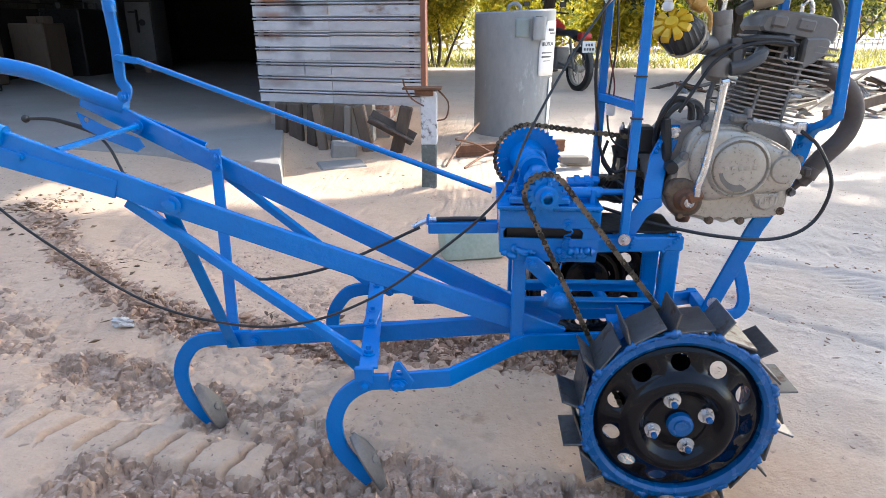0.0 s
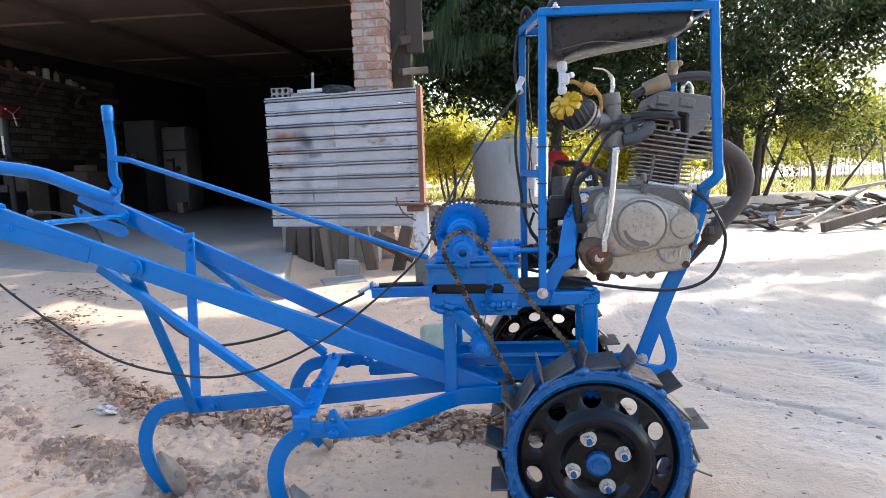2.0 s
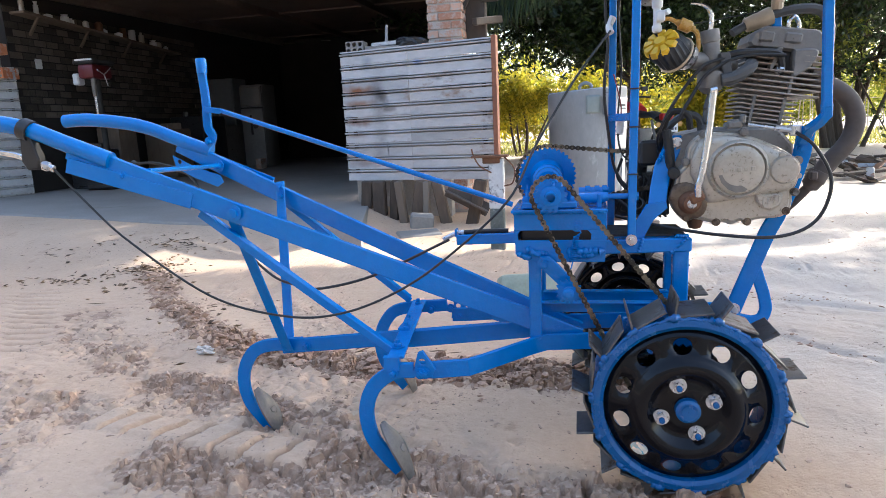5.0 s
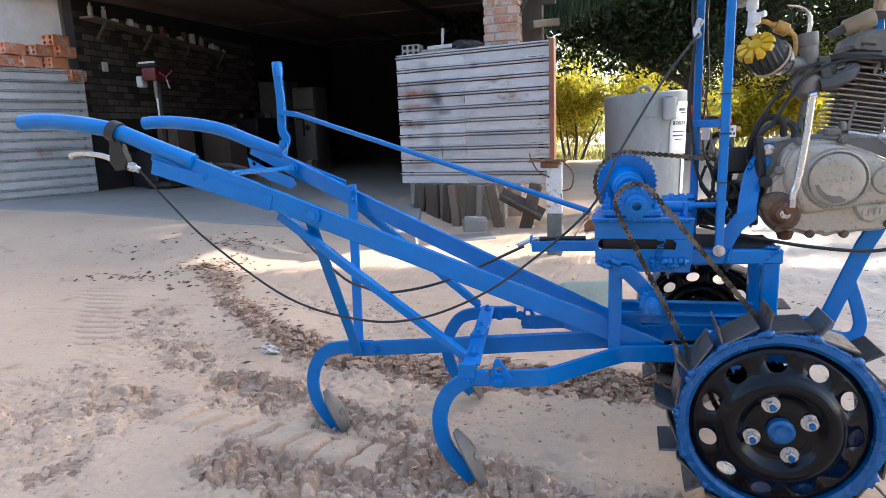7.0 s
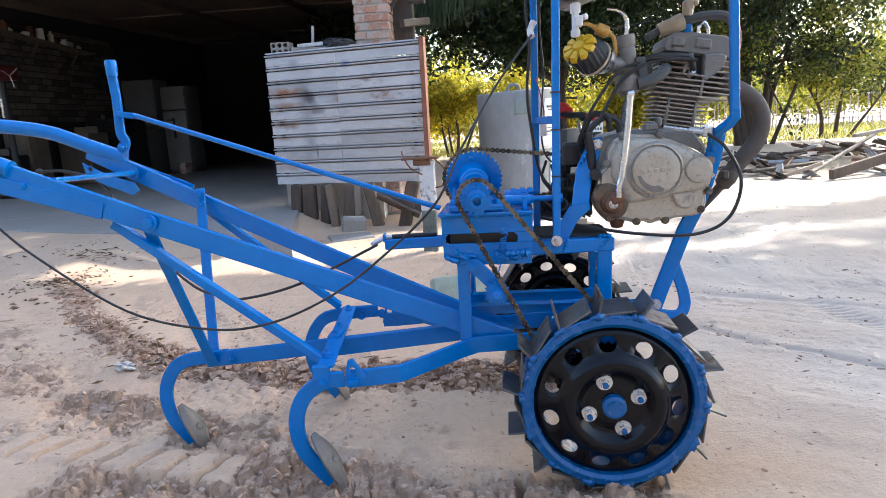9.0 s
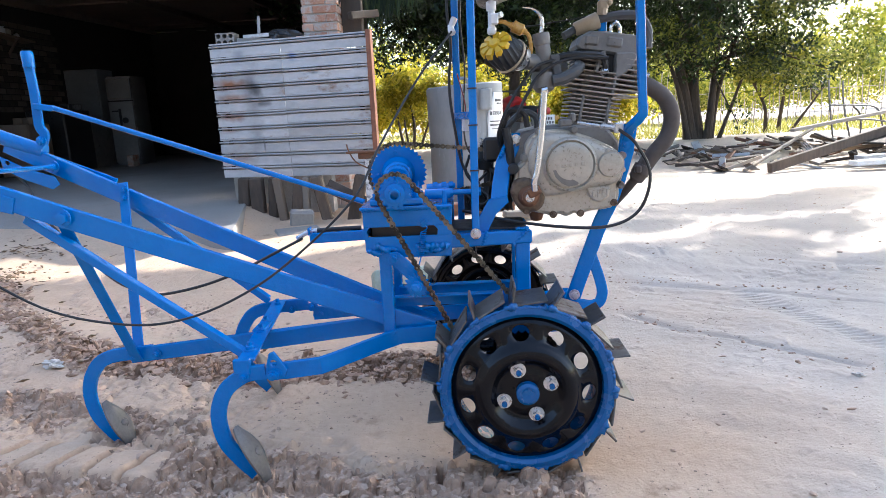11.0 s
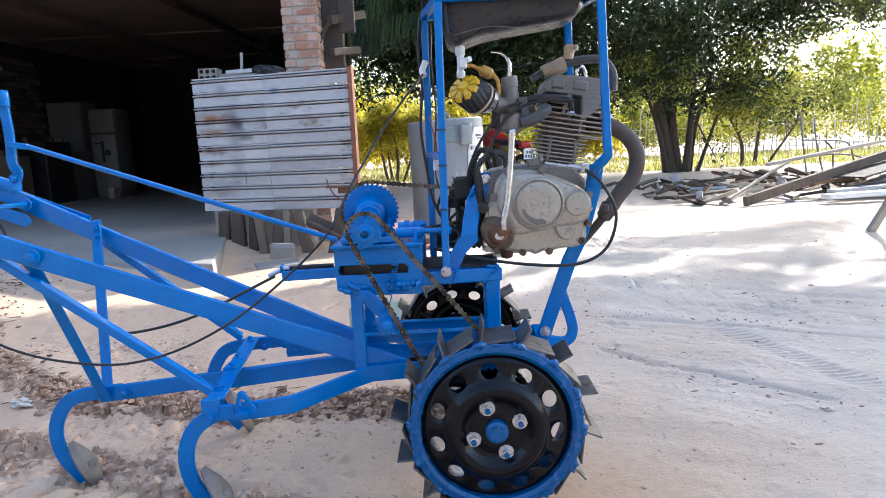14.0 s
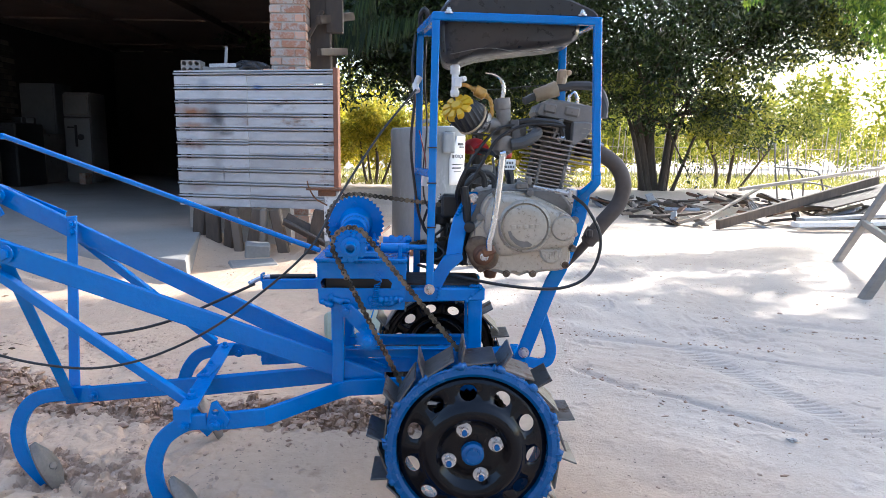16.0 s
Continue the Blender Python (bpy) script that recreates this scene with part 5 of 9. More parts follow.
        yc, w = (w0 + w1) / 2, abs(w1 - w0)
        tilt = radial - tang * 0.33
        p0 = o + radial * 0.166
        p1 = p0 + tilt.normalized() * 0.050
        bar(bm, (p0.x, yc, p0.z), (p1.x, yc, p1.z), w, 0.004, up=tang, bevel=0.0008)
        p2 = o + radial * 0.177 - tang * 0.002
        p3 = p2 - tang * 0.071 - radial * 0.003
        bar(bm, (p2.x, yc, p2.z), (p3.x, yc, p3.z), w, 0.004, up=radial, bevel=0.0008)
        part("cleat", bm, STEEL, wheel)
    # hub cap and studs
    bm = bmesh.new()
    lathe(bm, [(0.0, 0.0005), (-0.001, 0.012), (0.001, 0.0125), (0.0, 0.017), (0.003, 0.0225), (0.014, 0.0235)], c - Vector((0, s * 0.004, 0)), ax, 28)
    part("hub_cap", bm, RIM_BLUE, wheel, "blue-painted hub end")
    for k in range(4):
        a = radians(20.5 + 90 * k)
        p = c + Vector((0.05 * math.cos(a), s * 0.012, 0.05 * math.sin(a)))
        bm = bmesh.new()
        hexnut(bm, p, 0.0098, 0.012, (0, -s, 0), washer=0.0155)
        nut = part("wheel_nut", bm, ZINC, wheel, "zinc-plated nut with washer")
        bm = bmesh.new()
        cyl(bm, p + Vector((0, -s * 0.012, 0)), p + Vector((0, -s * 0.021, 0)), 0.0056, seg=12, bevel=0.001)
        part("stud", bm, RIM_BLUE, nut, "blue-painted stud end")
    return wheel


build_wheel(HUB.x, -0.005, -1)
build_wheel(-0.066, 0.70, 1)


def steel(name, bm, parent=cult, mat=None, label=""):
    return part(name, bm, mat or BLUE, parent, label)


# axle
bm = bmesh.new()
cyl(bm, (HUB.x, 0.02, HUB.z), (-0.055, 0.66, HUB.z), 0.016)
cyl(bm, (HUB.x, 0.14, HUB.z), (HUB.x, 0.19, HUB.z), 0.035)
cyl(bm, (HUB.x, 0.31, HUB.z), (HUB.x, 0.36, HUB.z), 0.035)
steel("axle", bm)

# lower rails: outer tine carriers, bent inwards past the wheel
for side in (0, 1):
    f = (lambda y: y) if side == 0 else (lambda y: 2 * MID - y)
    bm = bmesh.new()
    path = [(-0.535, f(0.052), 0.234), (-0.50, f(0.052), 0.235), (-0.425, f(0.056), 0.242), (-0.395, f(0.085), 0.243), (-0.305, f(0.162), 0.252), (-0.27, f(0.178), 0.258), (-0.06, f(0.180), 0.270), (0.02, f(0.180), 0.272)]
    sweep(bm, path, rect_section(0.010, 0.036), up=(0, 0, 1))
    steel("rail", bm)
# middle rail to the rear tine
bm = bmesh.new()
bar(bm, (-0.94, MID, 0.203), (-0.30, MID, 0.268), 0.012, 0.036)
bar(bm, (-0.62, MID - 0.008, 0.232), (-0.28, MID - 0.008, 0.270), 0.010, 0.040)
steel("middle_rail", bm)


def build_tine(y, top, reach, name="tine"):
    """A curved flat-bar tine; top is (x, z) where its curve begins, reach how far its shank runs on ahead of that."""
    x, z = top
    bm = bmesh.new()
    pts = [(x + 0.045 + reach, y, z + 0.010 + reach * 0.08), (x, y, z + 0.004), (x - 0.045, y, z - 0.030), (x - 0.066, y, z - 0.085), (x - 0.058, y, z - 0.145), (x - 0.028, y, z - 0.190), (x + 0.002, y, z - 0.222)]
    path = smooth_path(pts, 6)
    sweep(bm, path, rect_section(0.033, 0.011, 0.002), up=(0, 1, 0))
    t = steel(name, bm, cult)
    bm = bmesh.new()
    # share: a pointed, slightly hollow blade bolted on the front of the shank
    n = 10
    grid = []
    for i in range(n + 1):
        k = i / n
        c = Vector((x - 0.034 + 0.060 * k + 0.010 * math.sin(k * math.pi), y - 0.003, z - 0.112 - 0.122 * k))
        wide = 0.034 * math.sin(math.pi * (0.04 + 0.86 * k ** 0.85)) + 0.001
        row = []
        for j in range(5):
            u = (j - 2) / 2
            row.append(bm.verts.new(c + Vector((0.008 * (1 - u * u), wide * u, 0.005 * (1 - u * u)))))
        grid.append(row)
    for i in range(n):
        for j in range(4):
            bm.faces.new((grid[i][j], grid[i + 1][j], grid[i + 1][j + 1], grid[i][j + 1]))
    ext = bmesh.ops.extrude_face_region(bm, geom=bm.faces[:])
    bmesh.ops.translate(bm, vec=(-0.003, 0, -0.003), verts=[g for g in ext["geom"] if isinstance(g, bmesh.types.BMVert)])
    bmesh.ops.recalc_face_normals(bm, faces=bm.faces[:])
    share = part("share", bm, WORN_STEEL, t, "bare worn steel share")
    bm = bmesh.new()
    hexnut(bm, (x + 0.008, y - 0.006, z - 0.168), 0.009, 0.006, (0.75, -0.35, 0.5), washer=0.013)
    part("share_bolt", bm, STEEL, t)
    for dx, dz in (((0.0, 0.003), (0.060, 0.006)) if reach < 0.02 else ((reach, 0.006), (reach + 0.056, 0.010))):
        bm = bmesh.new()
        hexnut(bm, (x + dx, y - 0.008, z + dz), 0.008, 0.008, (0, -1, 0), washer=0.012, stud=0.004)
        part("bolt", bm, BLUE, t)
    return t


build_tine(0.045, (-0.584, 0.226), 0.0)
build_tine(0.455, (-0.680, 0.242), 0.085)
build_tine(MID, (-0.992, 0.198), 0.065)

FAR_HANDLE = [(-0.20, 0.270, 0.255), (-0.32, 0.285, 0.306), (-0.60, 0.345, 0.415), (-0.925, 0.405, 0.548), (-1.17, 0.440, 0.656), (-1.30, 0.450, 0.718)]


# handles: flat steel beams, curving up to the grips
def build_handle(side):
    f = (lambda y: y) if side == 0 else (lambda y: 2 * MID - y)
    bm = bmesh.new()
    pts = [(-0.20, f(0.200), 0.262), (-0.32, f(0.190), 0.312), (-0.927, f(0.075), 0.571), (-1.17, f(0.055), 0.668), (-1.30, f(0.050), 0.722)]
    if side:
        pts = FAR_HANDLE
    sweep(bm, pts, rect_section(0.014, 0.044, 0.002), up=(0, 0, 1))
    h = steel("handle", bm)
    bm = bmesh.new()
    gp = smooth_path([(-1.20, f(0.052), 0.694), (-1.30, f(0.050), 0.732), (-1.40, f(0.048), 0.770), (-1.50, f(0.046), 0.790), (-1.60, f(0.045), 0.800), (-1.665, f(0.045), 0.799)], 5)
    sweep(bm, gp, [(0.017 * math.cos(a), 0.019 * math.sin(a)) for a in [2 * math.pi * k / 12 for k in range(12)]], up=(0, 0, 1))
    part("grip", bm, BLUE, h)
    return h


h_near, h_far = build_handle(0), build_handle(1)

# upright posts, rails and gearbox plates
def post(x, y, z0, z1, w=0.030, d=0.030, name="post"):
    bm = bmesh.new()
    box(bm, (x, y, (z0 + z1) / 2), (w, d, z1 - z0), bevel=0.003)
    return steel(name, bm)


LEFT_X, RIGHT_X, TOP_Z = -0.293, 0.010, 0.467
for yl, yr in ((0.185, 0.225), (0.36, 0.36)):
    post(LEFT_X, yl, 0.255, 0.455, 0.027, 0.027)
    post(RIGHT_X, yr, 0.235, 0.455, 0.032, 0.028)
    bm = bmesh.new()
    bar(bm, (LEFT_X - 0.012, yl, TOP_Z), (RIGHT_X + 0.02, yr, TOP_Z), 0.028, 0.030, bevel=0.003)
    steel("top_rail", bm)
for x, y0 in ((LEFT_X, 0.185), (RIGHT_X, 0.225)):
    bm = bmesh.new()
    bar(bm, (x, y0 + 0.014, TOP_Z), (x, 0.346, TOP_Z), 0.028, 0.028)
    steel("cross_rail", bm)
# black sheet added in the open frame to give its dark inside
bm = bmesh.new()
box(bm, (-0.065, 0.29, 0.486), (0.17, 0.13, 0.005), bevel=0.001)
steel("cover_sheet", bm, mat=RUBBER, label="black sheet standing in for the shade under the engine")
for y, z in ((0.235, 0.322), (0.33, 0.322)):
    bm = bmesh.new()
    bar(bm, (-0.285, y, z), (0.0, y, z + 0.004), 0.004, 0.026)
    bar(bm, (-0.285, y - 0.011, z + 0.013), (0.0, y - 0.011, z + 0.017), 0.022, 0.004)
    steel("lower_angle", bm)
bm = bmesh.new()
plate(bm, [(-0.085, 0.330), (-0.030, 0.330), (-0.025, 0.275), (-0.062, 0.275)], 0.222, 0.226)
steel("bracket", bm)
bm = bmesh.new()
box(bm, (-0.075, 0.2, 0.292), (0.06, 0.07, 0.005), turn=Euler((radians(12), 0, 0)).to_matrix(), bevel=0.001)
steel("bracket", bm)

# gearbox: front plate with its long slot, bed with welded lip
gp = 0.168
bm = bmesh.new()
plate(bm, [(-0.335, 0.548), (-0.335, 0.508), (-0.143, 0.508), (-0.143, 0.548)], gp, gp + 0.006)
plate(bm, [(-0.335, 0.508), (-0.335, 0.487), (-0.326, 0.487), (-0.328, 0.500), (-0.322, 0.508)], gp, gp + 0.006, 0)
plate(bm, [(-0.182, 0.508), (-0.174, 0.500), (-0.176, 0.487), (-0.143, 0.487), (-0.143, 0.508)], gp, gp + 0.006, 0)
plate(bm, [(-0.335, 0.487), (-0.330, 0.452), (-0.300, 0.440), (-0.147, 0.440), (-0.143, 0.487)], gp, gp + 0.006)
gear = steel("gearbox", bm)
bm = bmesh.new()
box(bm, (-0.241, 0.262, 0.549), (0.200, 0.198, 0.007), bevel=0.002)
part("bed", bm, BLUE, gear)
bm = bmesh.new()
plate(bm, [(-0.335, 0.547), (-0.335, 0.455), (-0.143, 0.455), (-0.143, 0.547)], 0.352, 0.358)
part("back_plate", bm, BLUE, gear)
bm = bmesh.new()
box(bm, (-0.331, 0.262, 0.500), (0.006, 0.176, 0.09), bevel=0.001)
part("end_plate", bm, BLUE, gear)
# added black filler: gives the slot its shade and hides the ground beyond
bm = bmesh.new()
box(bm, (-0.238, 0.262, 0.497), (0.170, 0.150, 0.085), bevel=0.004)
part("inner_casing", bm, RUBBER, gear, "black box added to make the inside behind the slot dark")
for k, (a, b, r) in enumerate((((-0.30, gp - 0.002, 0.448), (-0.33, gp - 0.002, 0.458), 0.006), ((-0.225, gp - 0.003, 0.462), (-0.150, gp - 0.003, 0.464), 0.007), ((-0.222, gp - 0.003, 0.453), (-0.165, gp - 0.003, 0.456), 0.006),
                             ((-0.31, 0.166, 0.470), (-0.28, 0.166, 0.452), 0.006), ((-0.335, gp - 0.001, 0.546), (-0.143, gp - 0.001, 0.546), 0.0035), ((-0.30, gp - 0.002, 0.463), (-0.262, gp - 0.002, 0.458), 0.005))):
    bm = bmesh.new()
    weld(bm, a, b, r, 40 + k)
    part("weld", bm, BLUE, gear, angle=95)
for k, (a, b) in enumerate((((0.022, 0.209, 0.484), (-0.012, 0.209, 0.450)), ((-0.068, 0.199, 0.485), (-0.078, 0.199, 0.455)), ((0.024, 0.212, 0.486), (-0.005, 0.212, 0.486)), ((-0.280, 0.17, 0.268), (-0.306, 0.17, 0.262)))):
    bm = bmesh.new()
    weld(bm, a, b, 0.004, 60 + k)
    part("weld", bm, BLUE, cult, angle=95)


def bolt(p, r=0.007, depth=0.007, axis=(0, -1, 0), mat=None, parent=cult, washer=None, stud=0.004):
    bm = bmesh.new()
    hexnut(bm, p, r, depth, axis, washer=r * 1.5 if washer is None else washer, stud=stud)
    return part("bolt", bm, mat or BLUE, parent)


# shafts, sprockets, bearings
AX0, AX1 = Vector((-0.2535, 0.088, 0.5855)), Vector((-0.275, 0.385, 0.610))
WAY = (AX1 - AX0).normalized()


def on_axis(y):
    return AX0.lerp(AX1, (y - AX0.y) / (AX1.y - AX0.y))


def sprocket(name, centre, axis, teeth, r, thick, hub_r, hub_len, mat=None, parent=cult, tooth=0.006, holes=4):
    """A toothed wheel with a hub, turned round an axis."""
    bm = bmesh.new()
    turn = Vector((0, 0, 1)).rotation_difference(Vector(axis).normalized()).to_matrix()
    n = teeth * 4
    rim = []
    for k in range(n):
        a = 2 * math.pi * k / n
        rr = r + (tooth * 0.5 if k % 4 in (0,) else -tooth * 0.5 if k % 4 == 2 else 0.0)
        rim.append((rr * math.cos(a), rr * math.sin(a)))
    lo = [bm.verts.new(Vector(centre) + turn @ Vector((x, y, -thick / 2))) for x, y in rim]
    hi = [bm.verts.new(Vector(centre) + turn @ Vector((x, y, thick / 2))) for x, y in rim]
    bm.faces.new(lo[::-1])
    bm.faces.new(hi)
    for k in range(n):
        bm.faces.new((lo[k], lo[(k + 1) % n], hi[(k + 1) % n], hi[k]))
    c = Vector(centre)
    w = Vector(axis).normalized()
    if hub_len:
        cyl(bm, c - w * hub_len / 2, c + w * hub_len / 2, hub_r, seg=24, bevel=0.001)
    bmesh.ops.recalc_face_normals(bm, faces=bm.faces[:])
    return part(name, bm, mat or BLUE, parent)


bm = bmesh.new()
lathe(bm, [(0.0, 0.0075), (-0.004, 0.0085), (-0.004, 0.0125), (0.0, 0.013), (0.30, 0.013)], on_axis(0.088), WAY, 24)
cyl(bm, on_axis(0.096), on_axis(0.10), 0.008, seg=16)
shaft = steel("drive_shaft", bm)
small = sprocket("small_sprocket", on_axis(0.116), WAY, 15, 0.0315, 0.006, 0.021, 0.03, tooth=0.009)
bolt(on_axis(0.106) + Vector((0.004, 0, 0.020)), 0.005, 0.006, (0.2, -0.2, 0.9), parent=small, washer=0)
big_c = on_axis(0.352)
big = sprocket("big_sprocket", big_c, WAY, 36, 0.0655, 0.006, 0.034, 0.012, tooth=0.006)
bm = bmesh.new()
lathe(bm, [(-0.09, 0.014), (-0.09, 0.026), (-0.055, 0.028), (-0.05, 0.034), (-0.012, 0.036), (-0.006, 0.040), (0.0, 0.040)], big_c, WAY, 32)
part("hub", bm, BLUE, big)
for a in (95, 185, 330):
    off = Vector((math.cos(radians(a)), 0, math.sin(radians(a)))) * 0.049
    bolt(big_c + off - WAY * 0.003, 0.007, 0.006, -WAY, parent=big, washer=0)
for yb, k in ((0.185, 0), (0.285, 1)):
    c = on_axis(yb)
    bm = bmesh.new()
    lathe(bm, [(-0.016, 0.014), (-0.018, 0.024), (-0.014, 0.030), (0.014, 0.030), (0.018, 0.024), (0.016, 0.014)], c, WAY, 26)
    box(bm, (c.x, yb, 0.561), (0.115, 0.032, 0.014), bevel=0.003)
    plate(bm, [(c.x - 0.034, 0.562), (c.x - 0.026, 0.590), (c.x + 0.026, 0.590), (c.x + 0.034, 0.562)], yb - 0.013, yb + 0.013)
    block = steel("bearing_block", bm)
    for dx in (-0.044, 0.044):
        bolt((c.x + dx, yb, 0.567), 0.009, 0.010, (0, 0, 1), parent=block, stud=0.014)
# chain tensioner bolts beside the bearings
for y, z, x1 in ((0.205, 0.573, -0.082), (0.262, 0.582, -0.135)):
    bm = bmesh.new()
    cyl(bm, (-0.20, y, z), (x1, y, z), 0.006, seg=12)
    rod = steel("adjuster_rod", bm)
    for x in (-0.186, -0.166, -0.150):
        bolt((x, y, z), 0.0105, 0.011, (1, 0, 0), parent=rod, washer=0, stud=0)
    bm = bmesh.new()
    box(bm, (-0.158, y, 0.566), (0.010, 0.034, 0.030), bevel=0.002)
    part("lug", bm, BLUE, rod)
bolt((-0.090, 0.205, 0.573), 0.010, 0.012, (1, 0, 0), washer=0, stud=0)
bm = bmesh.new()
cyl(bm, (-0.200, 0.20, 0.572), (-0.145, 0.20, 0.572), 0.011, seg=14)
steel("spacer_tube", bm)
bm = bmesh.new()
cyl(bm, (-0.200, 0.262, 0.575), (-0.148, 0.262, 0.575), 0.012, seg=14)
steel("spacer_tube", bm)


def chain(name, path, pitch, wide, parent=cult, closed=True):
    """Roller chain: pairs of waisted side plates on rollers, laid along a path in x and z at one depth."""
    pts = [Vector(p) for p in path]
    if closed:
        pts.append(pts[0].copy())
    dist = [0.0]
    for a, b in zip(pts, pts[1:]):
        dist.append(dist[-1] + (b - a).length)
    n = max(2, int(dist[-1] / pitch))
    if n % 2:
        n -= 1
    step = dist[-1] / n
    nodes = []
    j = 0
    for k in range(n + 1):
        d = min(k * step, dist[-1] - 1e-6)
        while dist[j + 1] < d:
            j += 1
        nodes.append(pts[j].lerp(pts[j + 1], (d - dist[j]) / (dist[j + 1] - dist[j])))
    bm = bmesh.new()
    for k in range(n):
        a, b = nodes[k], nodes[k + 1]
        w = (b - a).normalized()
        turn = frame_of(w, (0, 1, 0))
        ln = (b - a).length
        inner = k % 2
        off = wide * (0.36 if inner else 0.5)
        for sgn in (-1, 1):
            rings = []
            for dz in (-0.0008, 0.0008):
                ring = []
                for u, v in ((-0.34, 0.0), (-0.2, 0.34), (0.12, 0.43), (0.5, 0.20), (0.88, 0.43), (1.2, 0.34), (1.34, 0.0), (1.2, -0.34), (0.88, -0.43), (0.5, -0.20), (0.12, -0.43), (-0.2, -0.34)):
                    ring.append(bm.verts.new(a + turn @ Vector((u * ln, v * pitch * 1.0, sgn * off + dz))))
                rings.append(ring)
            m = len(rings[0])
            bm.faces.new(rings[0])
            bm.faces.new(rings[1][::-1])
            for i in range(m):
                bm.faces.new((rings[0][i], rings[1][i], rings[1][(i + 1) % m], rings[0][(i + 1) % m]))
        up = turn @ Vector((0, 0, 1))
        cyl(bm, a - up * wide * 0.66, a + up * wide * 0.66, pitch * 0.2, seg=8)
    bmesh.ops.recalc_face_normals(bm, faces=bm.faces[:])
    return part(name, bm, CHAIN, parent, "oily brown roller chain")


def loop_round(c0, r0, c1, r1, y, sag=0.0):
    """The path of a belt round two wheels in x and z."""
    d = Vector((c1[0] - c0[0], c1[1] - c0[1]))
    base = math.atan2(d.y, d.x)
    off = math.acos((r0 - r1) / d.length)
    out = []
    for k in range(25):
        a = base + off + (2 * math.pi - 2 * off) * k / 24
        out.append((c0[0] + r0 * math.cos(a), y, c0[1] + r0 * math.sin(a)))
    for k in range(25):
        a = base - off + 2 * off * k / 24
        out.append((c1[0] + r1 * math.cos(a), y, c1[1] + r1 * math.sin(a)))
    return out


sc = on_axis(0.116)
chain("final_chain", loop_round((sc.x, sc.z), 0.038, (HUB.x, HUB.z), 0.088, 0.118), 0.0127, 0.012)
sprocket("wheel_sprocket", (HUB.x, 0.118, HUB.z), (0, 1, 0), 38, 0.086, 0.006, 0.03, 0.05, mat=BLACK_GLOSS)
chain("primary_chain", loop_round((big_c.x, big_c.z), 0.0705, (0.045, 0.615), 0.026, 0.356), 0.0127, 0.012)

# idler arm, idler and spring
bm = bmesh.new()
plate(bm, [(-0.286, 0.440), (-0.280, 0.455), (-0.262, 0.456), (-0.250, 0.446), (-0.208, 0.402), (-0.222, 0.380), (-0.236, 0.388), (-0.280, 0.432)], 0.150, 0.158)
arm = steel("idler_arm", bm)
bolt((-0.271, 0.150, 0.441), 0.009, 0.008, parent=arm)
idl = sprocket("idler_sprocket", (-0.221, 0.120, 0.389), (0, 1, 0), 14, 0.024, 0.007, 0.011, 0.05, tooth=0.008)
bolt((-0.221, 0.104, 0.389), 0.010, 0.007, parent=idl)
bm = bmesh.new()
coil = [Vector((-0.205 - 0.008 * k / 110, 0.160, 0.497 - 0.055 * k / 110)) + Vector((0.0062 * math.cos(k * 0.72), 0.0062 * math.sin(k * 0.72), 0)) for k in range(111)]
sweep(bm, coil, ring_section(0.0013, 5), up=(0.3, 0.2, 0.9))
tube(bm, [(-0.213, 0.160, 0.442), (-0.218, 0.156, 0.425), (-0.228, 0.152, 0.405)], 0.0014, 5, 4)
tube(bm, [(-0.204, 0.166, 0.497), (-0.196, 0.158, 0.505), (-0.204, 0.160, 0.512)], 0.0014, 5, 4)
steel("spring", bm)
bolt((-0.204, 0.168, 0.516), 0.0075, 0.007)

# gear-lever channel that reaches back from the box
bm = bmesh.new()
bar(bm, (-0.482, 0.285, 0.470), (-0.335, 0.285, 0.474), 0.026, 0.024, bevel=0.002)
chan = steel("channel_arm", bm)
bm = bmesh.new()
box(bm, (-0.483, 0.285, 0.486), (0.005, 0.024, 0.018), bevel=0.001)
part("stop", bm, BLUE, chan)
bm = bmesh.new()
tube(bm, [(-0.468, 0.285, 0.487), (-0.42, 0.285, 0.489), (-0.36, 0.285, 0.49)], 0.005, 8, 4)
part("rubber_sleeve", bm, RUBBER, chan)
bm = bmesh.new()
tube(bm, [(-0.515, 0.283, 0.470), (-0.486, 0.284, 0.484), (-0.465, 0.285, 0.487)], 0.0055, 8, 4)
part("cable_end", bm, ZINC, chan)

# clutch lever on the far handle with its long rod
lev = smooth_path([(-1.189, 0.43, 0.716), (-1.180, 0.43, 0.738), (-1.190, 0.43, 0.757), (-1.190, 0.43, 0.790), (-1.188, 0.43, 0.84), (-1.191, 0.43, 0.90), (-1.190, 0.43, 0.915)], 4)
bm = bmesh.new()
sweep(bm, lev, rect_section(0.010, 0.024, 0.002), up=(1, 0, 0))
lever = steel("lever", bm)
bm = bmesh.new()
lathe(bm, [(0.0, 0.008), (0.0, 0.0135), (0.006, 0.0145), (0.012, 0.0135), (0.016, 0.0145), (0.036, 0.0145), (0.040, 0.012), (0.041, 0.0)], (-1.190, 0.43, 0.903), (0, 0, 1), 18)
part("knob", bm, BLUE, lever)
bolt((-1.187, 0.424, 0.722), 0.009, 0.008, parent=lever)
bolt((-1.185, 0.424, 0.806), 0.006, 0.006, parent=lever)
bm = bmesh.new()
cyl(bm, (-1.128, 0.408, 0.800), (-0.350, 0.292, 0.549), 0.0062, seg=10)
plate(bm, [(-1.186, 0.802), (-1.18, 0.816), (-1.135, 0.808), (-1.125, 0.797), (-1.14, 0.794)], 0.406, 0.420)
steel("link_rod", bm)

